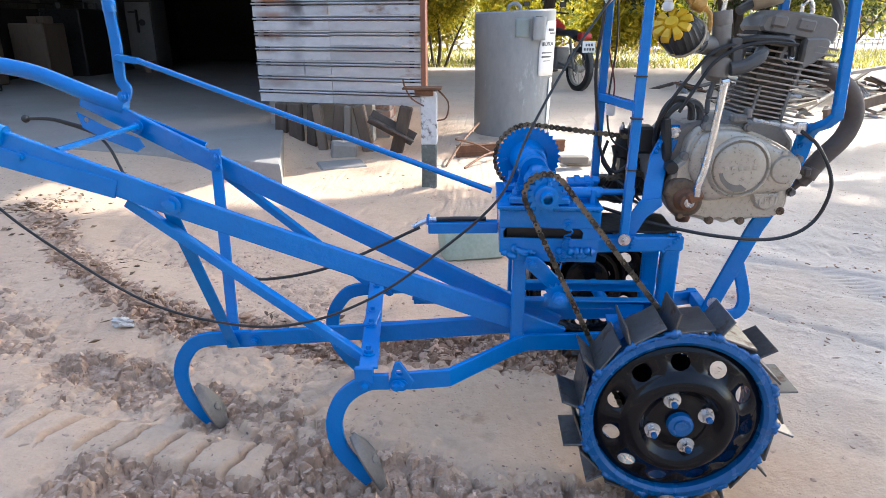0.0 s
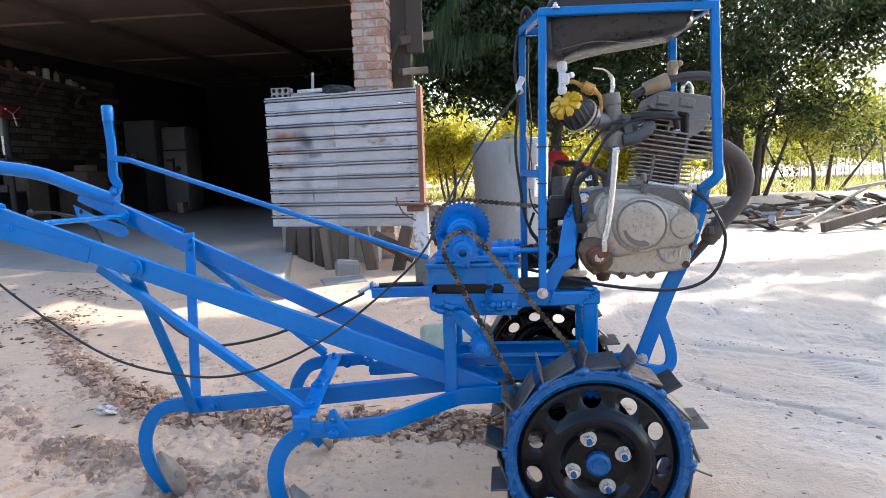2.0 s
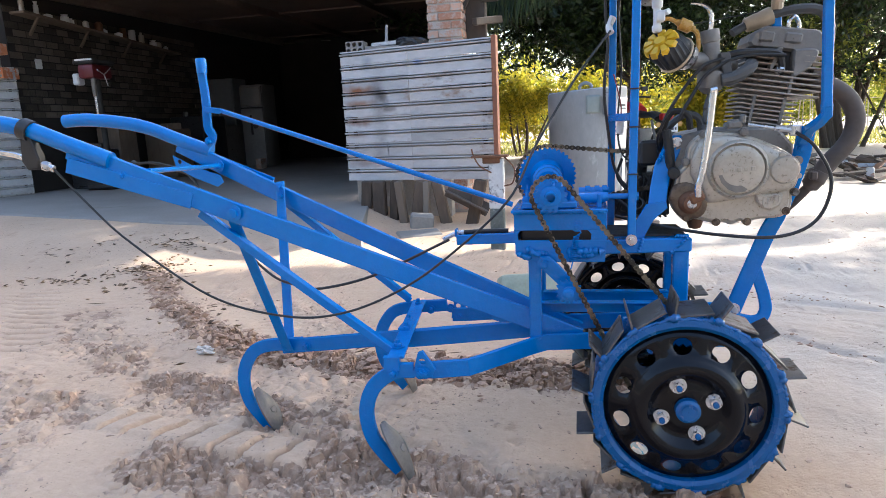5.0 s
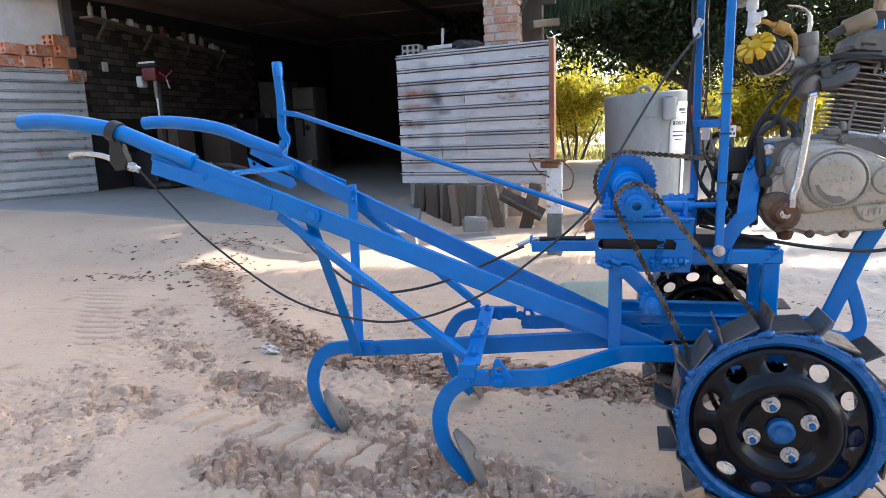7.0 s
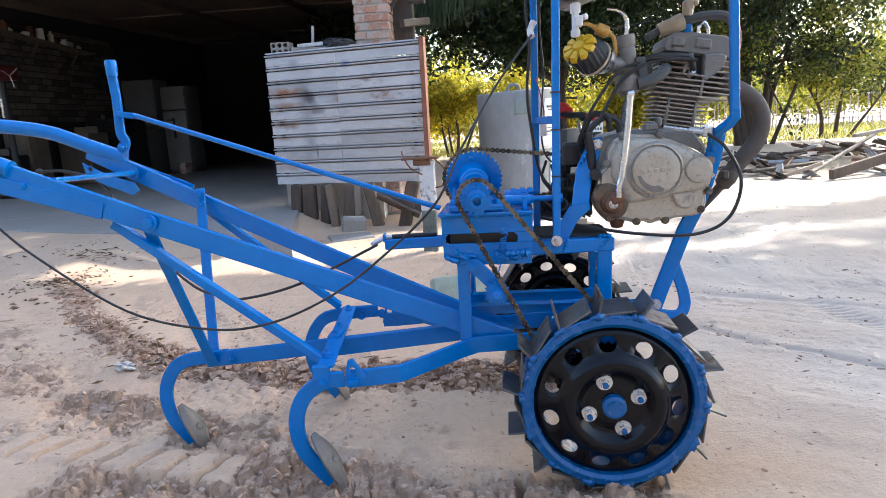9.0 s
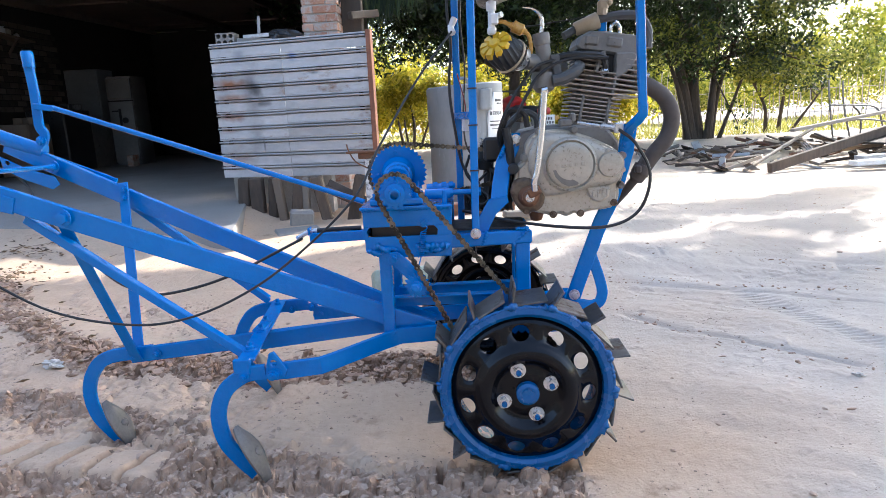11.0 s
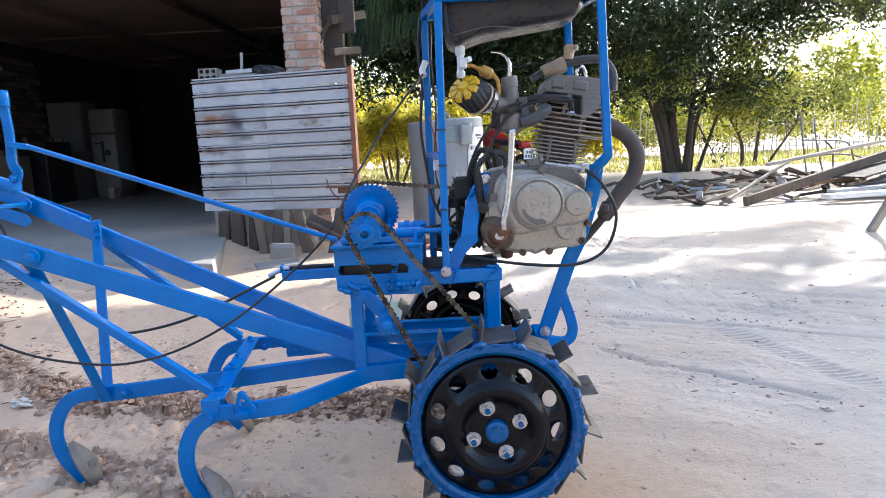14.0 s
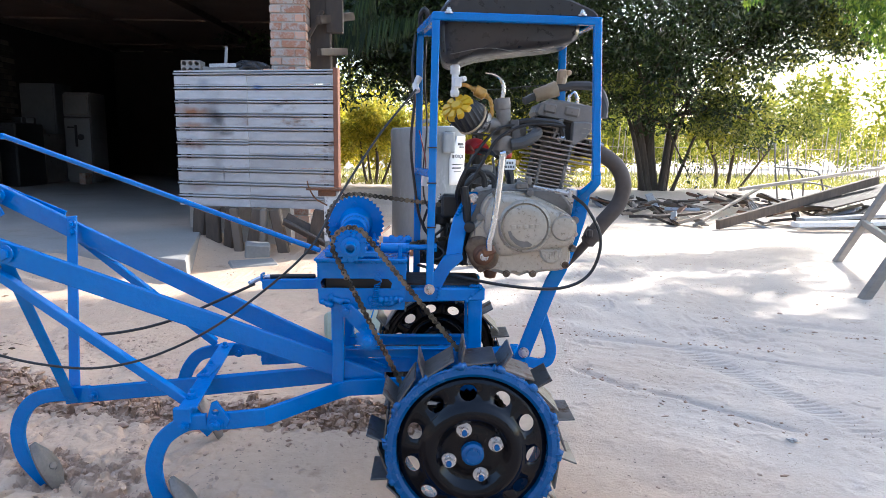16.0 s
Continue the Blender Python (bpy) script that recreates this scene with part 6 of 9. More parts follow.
# braces of the handles
def flat(name, a, b, wide, thick, up, label="", bolts=()):
    bm = bmesh.new()
    bar(bm, a, b, thick, wide, up=up, extra=0.0)
    ob = steel(name, bm, label=label)
    for p in bolts:
        bolt(p, 0.007, 0.006, parent=ob)
    return ob


flat("strut", (-0.945, 0.088, 0.560), (-0.918, 0.238, 0.195), 0.026, 0.005, (1, 0.05, 0))
flat("strut", (-0.978, 0.398, 0.610), (-0.926, 0.262, 0.195), 0.026, 0.005, (1, -0.05, 0), bolts=((-0.975, 0.388, 0.592), (-0.972, 0.384, 0.572)))


def angle_brace(a, b):
    bm = bmesh.new()
    a, b = Vector(a), Vector(b)
    bar(bm, a, b, 0.004, 0.018)
    bar(bm, a + Vector((0, 0.008, 0.009)), b + Vector((0, 0.008, 0.009)), 0.018, 0.004)
    return steel("angle_brace", bm)


angle_brace((-1.02, 0.082, 0.570), (-0.598, 0.088, 0.258))
angle_brace((-1.065, 0.418, 0.622), (-0.640, 0.408, 0.282))
bm = bmesh.new()
cyl(bm, (-1.118, 0.062, 0.668), (-1.165, 0.432, 0.656), 0.006, seg=10)
steel("cross_rod", bm)
bolt((-1.165, 0.418, 0.656), 0.011, 0.008, parent=h_far)
bolt((-0.927, 0.064, 0.571), 0.0125, 0.007, parent=h_near, stud=0)
bolt((-1.174, 0.048, 0.660), 0.007, 0.005, parent=h_near, stud=0.003)
bolt((-0.975, 0.390, 0.594), 0.007, 0.005, parent=h_far)
bm = bmesh.new()
plate(bm, [(-1.292, 0.690), (-1.284, 0.655), (-1.235, 0.628), (-1.165, 0.600), (-1.145, 0.612), (-1.155, 0.632), (-1.225, 0.655)], 0.402, 0.406, 0.0008, holes=((-1.272, 0.672, 0.006),))
part("cable_bracket", bm, BLUE, h_far)
bm = bmesh.new()
sweep(bm, [(-1.30, 0.037, 0.688), (-1.02, 0.060, 0.600)], rect_section(0.006, 0.034, 0.001), up=(0, 0, 1))
part("overlay", bm, BLUE, h_near)
bm = bmesh.new()
sweep(bm, [(-1.30, 0.463, 0.712), (-1.02, 0.44, 0.602)], rect_section(0.006, 0.034, 0.001), up=(0, 0, 1))
part("overlay", bm, BLUE, h_far)

# hand lever below the far grip
bm = bmesh.new()
sweep(bm, smooth_path([(-1.425, 0.42, 0.671), (-1.37, 0.42, 0.671), (-1.33, 0.42, 0.662), (-1.29, 0.42, 0.650), (-1.262, 0.42, 0.640)], 4), rect_section(0.008, 0.010, 0.002), up=(0, 0, 1), scale=lambda k: 0.6 + 0.7 * k)
far_lever = part("hand_lever", bm, RUBBER, h_far, "black hand lever with a ball end")
bm = bmesh.new()
bmesh.ops.create_icosphere(bm, subdivisions=2, radius=0.0095, matrix=Matrix.Translation((-1.428, 0.42, 0.671)))
part("ball_end", bm, RUBBER, far_lever)

# clutch lever and clamp on the near grip
bm = bmesh.new()
lathe(bm, [(-0.012, 0.020), (-0.012, 0.0245), (0.012, 0.0245), (0.012, 0.020)], (-1.398, 0.048, 0.768), (0.93, 0, -0.37), 18)
plate(bm, [(-1.412, 0.760), (-1.388, 0.756), (-1.370, 0.705), (-1.375, 0.682), (-1.405, 0.680), (-1.418, 0.700)], 0.036, 0.058, 0.003)
clamp = part("lever_clamp", bm, RUBBER, h_near, "black lever clamp")
bm = bmesh.new()
sweep(bm, smooth_path([(-1.405, 0.046, 0.698), (-1.43, 0.044, 0.712), (-1.48, 0.042, 0.722), (-1.52, 0.042, 0.721), (-1.532, 0.042, 0.714)], 4), rect_section(0.008, 0.012, 0.002), up=(0, 0, 1))
part("brake_lever", bm, CHROME, clamp, "bare alloy hand lever")
bm = bmesh.new()
cyl(bm, (-1.375, 0.048, 0.692), (-1.352, 0.054, 0.680), 0.008, seg=10)
cyl(bm, (-1.372, 0.048, 0.690), (-1.362, 0.052, 0.685), 0.011, seg=8)
part("cable_screw", bm, ZINC, clamp)

# crosspiece between the outer tines
bm = bmesh.new()
bar(bm, (-0.578, 0.045, 0.262), (-0.628, 0.46, 0.268), 0.036, 0.006, bevel=0.001)
bar(bm, (-0.594, 0.045, 0.252), (-0.644, 0.46, 0.258), 0.005, 0.024)
xp = steel("crosspiece", bm)
bm = bmesh.new()
box(bm, (-0.586, 0.042, 0.250), (0.036, 0.012, 0.032), bevel=0.002)
part("foot", bm, BLUE, xp)
for x, y in ((-0.586, 0.095), (-0.601, 0.215), (-0.608, 0.275), (-0.622, 0.42)):
    bolt((x, y, 0.266), 0.009, 0.008, (0, 0, 1), parent=xp, stud=0.008)
bm = bmesh.new()
box(bm, (-0.604, 0.245, 0.270), (0.030, 0.075, 0.008), bevel=0.002)
part("clip", bm, BLUE, xp)
# eye plates on the outer rails
for y, s in ((0.044, -1), (0.456, 1)):
    bm = bmesh.new()
    plate(bm, [(-0.540, 0.222), (-0.535, 0.252), (-0.528, 0.276), (-0.518, 0.280), (-0.506, 0.262), (-0.492, 0.240), (-0.500, 0.222)], y - 0.004, y + 0.004, 0.001, holes=((-0.520, 0.256, 0.007),))
    e = steel("eye_plate", bm)
    bolt((-0.515, y - 0.005, 0.232), 0.008, 0.007, parent=e)

# cage over the engine
TUBE = 0.0165
cage_pts = [(-0.093, 0.19, 0.470), (-0.086, 0.19, 1.057)]
for name, a, b in (("cage_post", (-0.093, 0.19, 0.470), (-0.086, 0.19, 1.050)), ("cage_post", (0.249, 0.19, 1.050), (0.262, 0.19, 0.735)),
                   ("cage_post", (-0.126, 0.375, 0.478), (-0.122, 0.375, 1.050)), ("cage_post", (0.214, 0.375, 1.050), (0.222, 0.375, 0.66))):
    bm = bmesh.new()
    bar(bm, a, b, TUBE, TUBE, up=(1, 0, 0), bevel=0.002)
    steel(name, bm)
for a, b in (((-0.094, 0.19, 1.058), (0.257, 0.19, 1.053)), ((-0.130, 0.375, 1.058), (0.222, 0.375, 1.055)), ((-0.087, 0.198, 1.058), (-0.122, 0.367, 1.058)), ((0.249, 0.198, 1.054), (0.214, 0.367, 1.054)), ((-0.091, 0.198, 0.735), (-0.124, 0.367, 0.735))):
    bm = bmesh.new()
    bar(bm, a, b, TUBE, TUBE, bevel=0.002)
    steel("cage_bar", bm)
bm = bmesh.new()
sweep(bm, [(0.262, 0.19, 0.742), (0.2635, 0.192, 0.722), (0.254, 0.200, 0.708), (0.246, 0.225, 0.696), (0.244, 0.255, 0.670)], rect_section(0.015, 0.019, 0.002), up=(1, 0, 0))
steel("cage_foot", bm)
bolt((-0.093, 0.181, 0.484), 0.0078, 0.008, mat=ZINC, stud=0.005)
bm = bmesh.new()
tube(bm, [(-0.123, 0.365, 0.955), (-0.132, 0.36, 0.935), (-0.128, 0.352, 0.920)], 0.008, 7, 4)
steel("cable_clip", bm, mat=WHITE_PLASTIC, label="white plastic cable clip")

# engine mounts
bm = bmesh.new()
plate(bm, [(-0.096, 0.470), (-0.072, 0.470), (-0.046, 0.520), (-0.018, 0.545), (-0.022, 0.560), (-0.062, 0.553), (-0.094, 0.498)], 0.214, 0.220)
mount = steel("rear_mount", bm)
bm = bmesh.new()
sweep(bm, [(-0.040, 0.220, 0.545), (-0.034, 0.236, 0.585), (-0.024, 0.258, 0.628), (-0.006, 0.272, 0.662), (0.004, 0.274, 0.684)], rect_section(0.007, 0.036, 0.002), up=(1, 0, 0))
part("arm", bm, BLUE, mount)
bm = bmesh.new()
box(bm, (0.000, 0.277, 0.675), (0.034, 0.008, 0.034), bevel=0.006)
part("ear", bm, BLUE, mount)
bolt((0.004, 0.272, 0.676), 0.0085, 0.008, mat=ZINC, parent=mount)
bm = bmesh.new()
weld(bm, (-0.034, 0.250, 0.64), (-0.014, 0.268, 0.676), 0.004, 77)
part("weld", bm, BLUE, mount)
for y, s in ((0.288, 1),):
    bm = bmesh.new()
    sweep(bm, [(0.126, y + 0.012 * s, 0.272), (0.146, y + 0.008 * s, 0.335), (0.196, y, 0.480), (0.212, y, 0.512), (0.232, y - 0.01 * s, 0.575), (0.247, y - 0.02 * s, 0.640), (0.252, y - 0.03 * s, 0.700)],
          rect_section(0.008, 0.034, 0.002), up=(1, 0, 0))
    leg = steel("front_leg", bm)
    if s:
        bolt((0.136, 0.293, 0.306), 0.0085, 0.006, mat=ZINC, parent=leg, stud=0.003)
        bolt((0.243, 0.262, 0.655), 0.007, 0.007, parent=leg)
        bm = bmesh.new()
        sweep(bm, smooth_path([(0.176, 0.300, 0.402), (0.187, 0.300, 0.370), (0.198, 0.300, 0.335), (0.203, 0.300, 0.306), (0.196, 0.300, 0.284), (0.178, 0.300, 0.276), (0.155, 0.298, 0.280), (0.138, 0.296, 0.284)], 5), rect_section(0.025, 0.010, 0.002), up=(0, 1, 0))
        part("hook", bm, BLUE, leg)
bm = bmesh.new()
bar(bm, (0.128, 0.17, 0.275), (0.13, 0.42, 0.275), 0.022, 0.026)
bar(bm, (0.0, 0.18, 0.272), (0.135, 0.18, 0.275), 0.010, 0.034)
bar(bm, (0.0, 0.36, 0.272), (0.135, 0.40, 0.275), 0.010, 0.034)
steel("front_bar", bm)
# ---- engine of the cultivator ----
EY = 0.335
bm = bmesh.new()
case_line = [(-0.030, 0.600), (-0.012, 0.650), (0.020, 0.690), (0.070, 0.700), (0.200, 0.698), (0.232, 0.660), (0.242, 0.580), (0.226, 0.535), (0.170, 0.515), (0.070, 0.505), (0.010, 0.525), (-0.025, 0.560)]
plate(bm, case_line, 0.268, 0.43, 0.006)
engine = part("engine", bm, CASE_DARK, cult, "grimy cast motorcycle engine")


def rounded(outline, steps=4):
    pts = [(x, 0, z) for x, z in outline]
    return [(p.x, p.z) for p in smooth_path(pts + [pts[0]], steps)[:-1]]


# clutch cover: a stepped, rounded casting with two round lids
cover = [(-0.013, 0.590), (0.004, 0.642), (0.034, 0.682), (0.073, 0.697), (0.116, 0.704), (0.176, 0.698), (0.209, 0.673), (0.236, 0.632), (0.239, 0.582), (0.221, 0.542), (0.182, 0.523), (0.122, 0.511), (0.073, 0.507), (0.024, 0.534), (-0.007, 0.561)]


def shrunk(outline, d):
    cx, cz = sum(p[0] for p in outline) / len(outline), sum(p[1] for p in outline) / len(outline)
    out = []
    for x, z in outline:
        v = Vector((x - cx, z - cz))
        v -= v.normalized() * d
        out.append((cx + v.x, cz + v.y))
    return out


def loft(bm, layers, cap=True):
    """Joins outlines of equal length, each at its own depth: (outline, y)."""
    rings = [[bm.verts.new((x, y, z)) for x, z in line] for line, y in layers]
    m = len(rings[0])
    for a, b in zip(rings, rings[1:]):
        for k in range(m):
            bm.faces.new((a[k], a[(k + 1) % m], b[(k + 1) % m], b[k]))
    if cap:
        bm.faces.new(rings[-1])
        bm.faces.new(rings[0][::-1])
    bmesh.ops.recalc_face_normals(bm, faces=bm.faces[:])


# cover: rim with bolt lugs, raised upper body, ring with its lid, small lid, oil boss
cover = [(0.000, 0.612), (0.018, 0.632), (0.024, 0.664), (0.046, 0.687), (0.090, 0.692), (0.124, 0.687), (0.172, 0.669), (0.220, 0.642), (0.238, 0.612), (0.233, 0.582), (0.226, 0.566), (0.225, 0.536), (0.209, 0.516), (0.166, 0.511), (0.152, 0.507),
         (0.141, 0.500), (0.130, 0.507), (0.111, 0.500), (0.094, 0.506), (0.081, 0.498), (0.070, 0.505), (0.037, 0.513), (0.022, 0.508), (0.002, 0.525), (-0.012, 0.557), (-0.002, 0.587)]
fine = rounded(cover, 3)
bm = bmesh.new()
loft(bm, [(fine, 0.272), (fine, 0.242), (shrunk(fine, 0.002), 0.239), (shrunk(fine, 0.006), 0.238), (shrunk(fine, 0.009), 0.233)])
side = part("clutch_cover", bm, CASE, engine, "weathered pale alloy clutch cover")
body = rounded([(0.026, 0.610), (0.030, 0.645), (0.048, 0.678), (0.090, 0.685), (0.124, 0.680), (0.170, 0.663), (0.215, 0.637), (0.232, 0.611), (0.227, 0.585), (0.216, 0.572), (0.171, 0.563), (0.151, 0.561), (0.100, 0.552), (0.064, 0.548), (0.050, 0.565), (0.036, 0.590)], 3)
bm = bmesh.new()
loft(bm, [(body, 0.240), (body, 0.230), (shrunk(body, 0.002), 0.227), (shrunk(body, 0.009), 0.2225), (shrunk(body, 0.022), 0.2205)])
part("cover_body", bm, CASE, engine)
bm = bmesh.new()
lathe(bm, [(0.03, 0.061), (0.004, 0.060), (0.000, 0.0585), (-0.004, 0.0555), (-0.005, 0.0535), (-0.001, 0.0515), (0.0005, 0.0505), (0.0005, 0.0492), (-0.004, 0.0485), (-0.0055, 0.0465), (-0.007, 0.030), (-0.0075, 0.0)], (0.1165, 0.218, 0.616), (0, 1, 0), 56)
part("round_lid", bm, CASE, engine)
bm = bmesh.new()
lathe(bm, [(0.03, 0.033), (0.004, 0.031), (0.002, 0.0295), (0.0022, 0.0285), (-0.003, 0.0275), (-0.007, 0.025), (-0.0085, 0.018), (-0.009, 0.0)], (0.2035, 0.222, 0.613), (0, 1, 0), 36)
for a in (100, 215, 335):
    cyl(bm, (0.2035 + 0.030 * math.cos(radians(a)), 0.236, 0.613 + 0.030 * math.sin(radians(a))), (0.2035 + 0.030 * math.cos(radians(a)), 0.219, 0.613 + 0.030 * math.sin(radians(a))), 0.0055, seg=12, bevel=0.001)
part("small_lid", bm, CASE, engine)
# raised badge strip and the worn patch on the lid, as plain bars
for k in range(5):
    bm = bmesh.new()
    box(bm, (0.0905 + k * 0.0132, 0.2105, 0.6150 + k * 0.0009), (0.0085, 0.0022, 0.0085), bevel=0.0008)
    part("badge_bar", bm, CASE, engine)
bm = bmesh.new()
plate(bm, [(0.078, 0.606), (0.092, 0.608), (0.104, 0.599), (0.122, 0.585), (0.134, 0.577), (0.130, 0.572), (0.112, 0.570), (0.096, 0.578), (0.084, 0.591)], 0.2112, 0.2122, 0)
part("worn_patch", bm, CASE_DARK, engine, "patch where the paint has worn off")
bm = bmesh.new()
plate(bm, [(0.151, 0.566), (0.156, 0.548), (0.166, 0.535), (0.183, 0.530), (0.201, 0.541), (0.206, 0.566)], 0.224, 0.242, 0.004)
for k in range(4):
    box(bm, (0.167 + 0.010 * k, 0.2235, 0.548 + 0.002 * k), (0.003, 0.004, 0.014), bevel=0.001)
part("oil_boss", bm, CASE, engine)
for x, z in ((0.081, 0.5065), (0.141, 0.507), (0.022, 0.517), (0.214, 0.528), (0.229, 0.566), (0.018, 0.634), (0.232, 0.630), (0.128, 0.690), (0.052, 0.690)):
    bm = bmesh.new()
    cyl(bm, (x, 0.245, z), (x, 0.232, z), 0.0085, seg=14, bevel=0.001)
    cyl(bm, (x, 0.234, z), (x, 0.227, z), 0.0058, seg=6)
    part("cover_bolt", bm, OILY if z < 0.53 else CASE_DARK, engine)
# oily corner of the casing behind the kick-start shaft
bm = bmesh.new()
corner = rounded([(-0.014, 0.560), (-0.004, 0.585), (0.020, 0.592), (0.046, 0.580), (0.062, 0.552), (0.056, 0.525), (0.034, 0.514), (0.004, 0.524)], 3)
loft(bm, [(corner, 0.25), (corner, 0.232), (shrunk(corner, 0.003), 0.228), (shrunk(corner, 0.008), 0.226)])
part("oily_corner", bm, OILY, engine, "oil-soaked corner of the casing")
bm = bmesh.new()
lathe(bm, [(0.05, 0.026), (0.026, 0.024), (0.020, 0.020), (0.018, 0.016), (0.008, 0.016), (0.002, 0.016), (0.0, 0.013), (0.0, 0.0)], (0.027, 0.20, 0.550), (0, 1, 0), 26)
box(bm, (0.036, 0.200, 0.564), (0.030, 0.014, 0.022), turn=Euler((0, radians(-25), 0)).to_matrix(), bevel=0.004)
part("kick_boss", bm, RUST, engine, "rusty, oil-caked kick-start boss")
bm = bmesh.new()
lathe(bm, [(0.004, 0.0095), (0.0, 0.0095), (-0.001, 0.008), (-0.001, 0.005), (0.001, 0.0045), (0.001, 0.0)], (0.027, 0.1985, 0.550), (0, 1, 0), 20)
part("boss_screw", bm, ZINC, engine)
bm = bmesh.new()
tube(bm, [(0.037, 0.196, 0.566), (0.037, 0.193, 0.588), (0.044, 0.194, 0.615), (0.054, 0.197, 0.69), (0.061, 0.200, 0.772)], 0.0074, 12, 5)
lathe(bm, [(-0.007, 0.0), (-0.006, 0.009), (0.006, 0.009), (0.007, 0.0)], (0.062, 0.202, 0.774), (1, 0, 0.2), 12)
part("kick_lever", bm, CHROME, engine, "bent chromed kick-start lever")
bm = bmesh.new()
cyl(bm, (-0.003, 0.26, 0.611), (-0.006, 0.222, 0.612), 0.012, seg=16, bevel=0.002)
tube(bm, [(-0.018, 0.262, 0.700), (-0.012, 0.262, 0.66), (-0.010, 0.26, 0.62), (-0.018, 0.27, 0.56), (-0.016, 0.28, 0.52)], 0.010, 9, 5)
part("rubber_plug", bm, RUBBER, engine)
# lower left side: sump lump and drips
bm = bmesh.new()
lathe(bm, [(-0.03, 0.016), (-0.012, 0.02), (0.0, 0.019), (0.02, 0.013), (0.024, 0.0)], (0.05, 0.30, 0.505), (0, 0, -1), 14)
part("drain_plug", bm, RUST, engine)

# cylinder: slabs of fins on a leaning barrel
LEAN = radians(10)
up_c, across = Vector((math.sin(LEAN), 0, math.cos(LEAN))), Vector((math.cos(LEAN), 0, -math.sin(LEAN)))
base_c = Vector((0.172, EY, 0.690))
turn_c = Matrix((across, Vector((0, 1, 0)), up_c)).transposed()
bm = bmesh.new()
box(bm, base_c + up_c * 0.07, (0.082, 0.075, 0.15), turn_c, 0.008)
box(bm, base_c + up_c * 0.004, (0.110, 0.10, 0.014), turn_c, 0.003)
part("barrel", bm, CASE_DARK, engine)
rnd = random.Random(12)
for k in range(7):
    bm = bmesh.new()
    box(bm, base_c + up_c * (0.016 + 0.0088 * k) + across * rnd.uniform(-0.001, 0.001), (0.112, 0.116, 0.0032), turn_c, 0.001)
    part("fin", bm, FIN, engine)
for k in range(5):
    bm = bmesh.new()
    box(bm, base_c + up_c * (0.079 + 0.0108 * k) + across * (0.013 + rnd.uniform(-0.001, 0.001)), (0.156, 0.122, 0.0036), turn_c, 0.001)
    part("fin", bm, FIN, engine)
for k in range(3):
    bm = bmesh.new()
    box(bm, base_c + up_c * (0.134 + 0.0110 * k) - across * 0.026, (0.066, 0.122, 0.0036), turn_c, 0.001)
    part("fin", bm, FIN, engine)
    bm = bmesh.new()
    box(bm, base_c + up_c * (0.134 + 0.0110 * k) + across * 0.068, (0.042, 0.122, 0.0036), turn_c, 0.001)
    part("fin", bm, FIN, engine)
for u, z0, z1 in ((0.034, 0.078, 0.126), (-0.028, 0.012, 0.07), (0.030, 0.012, 0.07)):
    bm = bmesh.new()
    box(bm, base_c + across * u + up_c * (z0 + z1) / 2 - Vector((0, 0.055, 0)), (0.006, 0.008, z1 - z0), turn_c, 0.001)
    part("fin_web", bm, CASE_DARK, engine)
bm = bmesh.new()
box(bm, base_c + up_c * 0.146 + across * 0.008, (0.130, 0.080, 0.05), turn_c, 0.006)
part("head", bm, SOOT, engine)
# plug recess: its wing, and the plug's foot
bm = bmesh.new()
p = base_c + up_c * 0.150
wing = [(0.026, 0.166), (0.060, 0.172), (0.072, 0.165), (0.066, 0.140), (0.050, 0.122), (0.034, 0.112), (0.030, 0.130), (0.026, 0.150)]
wp = [base_c + across * u + up_c * v for u, v in wing]
wl2 = rounded([(q.x, q.z) for q in wp], 3)
loft(bm, [(wl2, EY - 0.03), (wl2, EY - 0.056), (shrunk(wl2, 0.004), EY - 0.061)])
part("plug_wing", bm, CASE_DARK, engine)
bm = bmesh.new()
wing = [(-0.006, 0.166), (0.004, 0.166), (0.000, 0.145), (-0.006, 0.128), (-0.010, 0.118), (-0.013, 0.130)]
wp = [base_c + across * u + up_c * v for u, v in wing]
wl2 = rounded([(q.x, q.z) for q in wp], 3)
loft(bm, [(wl2, EY - 0.03), (wl2, EY - 0.058), (shrunk(wl2, 0.002), EY - 0.061)])
part("plug_wing", bm, CASE_DARK, engine)
bm = bmesh.new()
hexnut(bm, base_c + across * 0.010 + up_c * 0.124 - Vector((0, 0.045, 0)), 0.008, 0.010, (0, -1, 0.3), washer=0.010, stud=0.006)
part("plug_foot", bm, ZINC, engine)
bm = bmesh.new()
hl = [(-0.062, 0.172), (-0.058, 0.190), (-0.036, 0.206), (0.000, 0.209), (0.066, 0.209), (0.080, 0.200), (0.084, 0.180), (0.082, 0.166), (0.030, 0.163), (0.000, 0.163), (-0.056, 0.165)]
pts = [base_c + across * u + up_c * v for u, v in hl]
loft(bm, [([(p.x, p.z) for p in pts], EY + 0.05), ([(p.x, p.z) for p in pts], EY - 0.045), (shrunk([(p.x, p.z) for p in pts], 0.006), EY - 0.052)])
part("head_cover", bm, CASE_DARK, engine, "grimy grey cylinder head cover")
for u, v, wd in ((0.020, 0.188, 0.035), (-0.030, 0.186, 0.030)):
    bm = bmesh.new()
    box(bm, base_c + across * u + up_c * v - Vector((0, 0.052, 0)), (wd, 0.008, 0.022), turn_c, 0.004)
    part("cover_boss", bm, CASE_DARK, engine)
bm = bmesh.new()
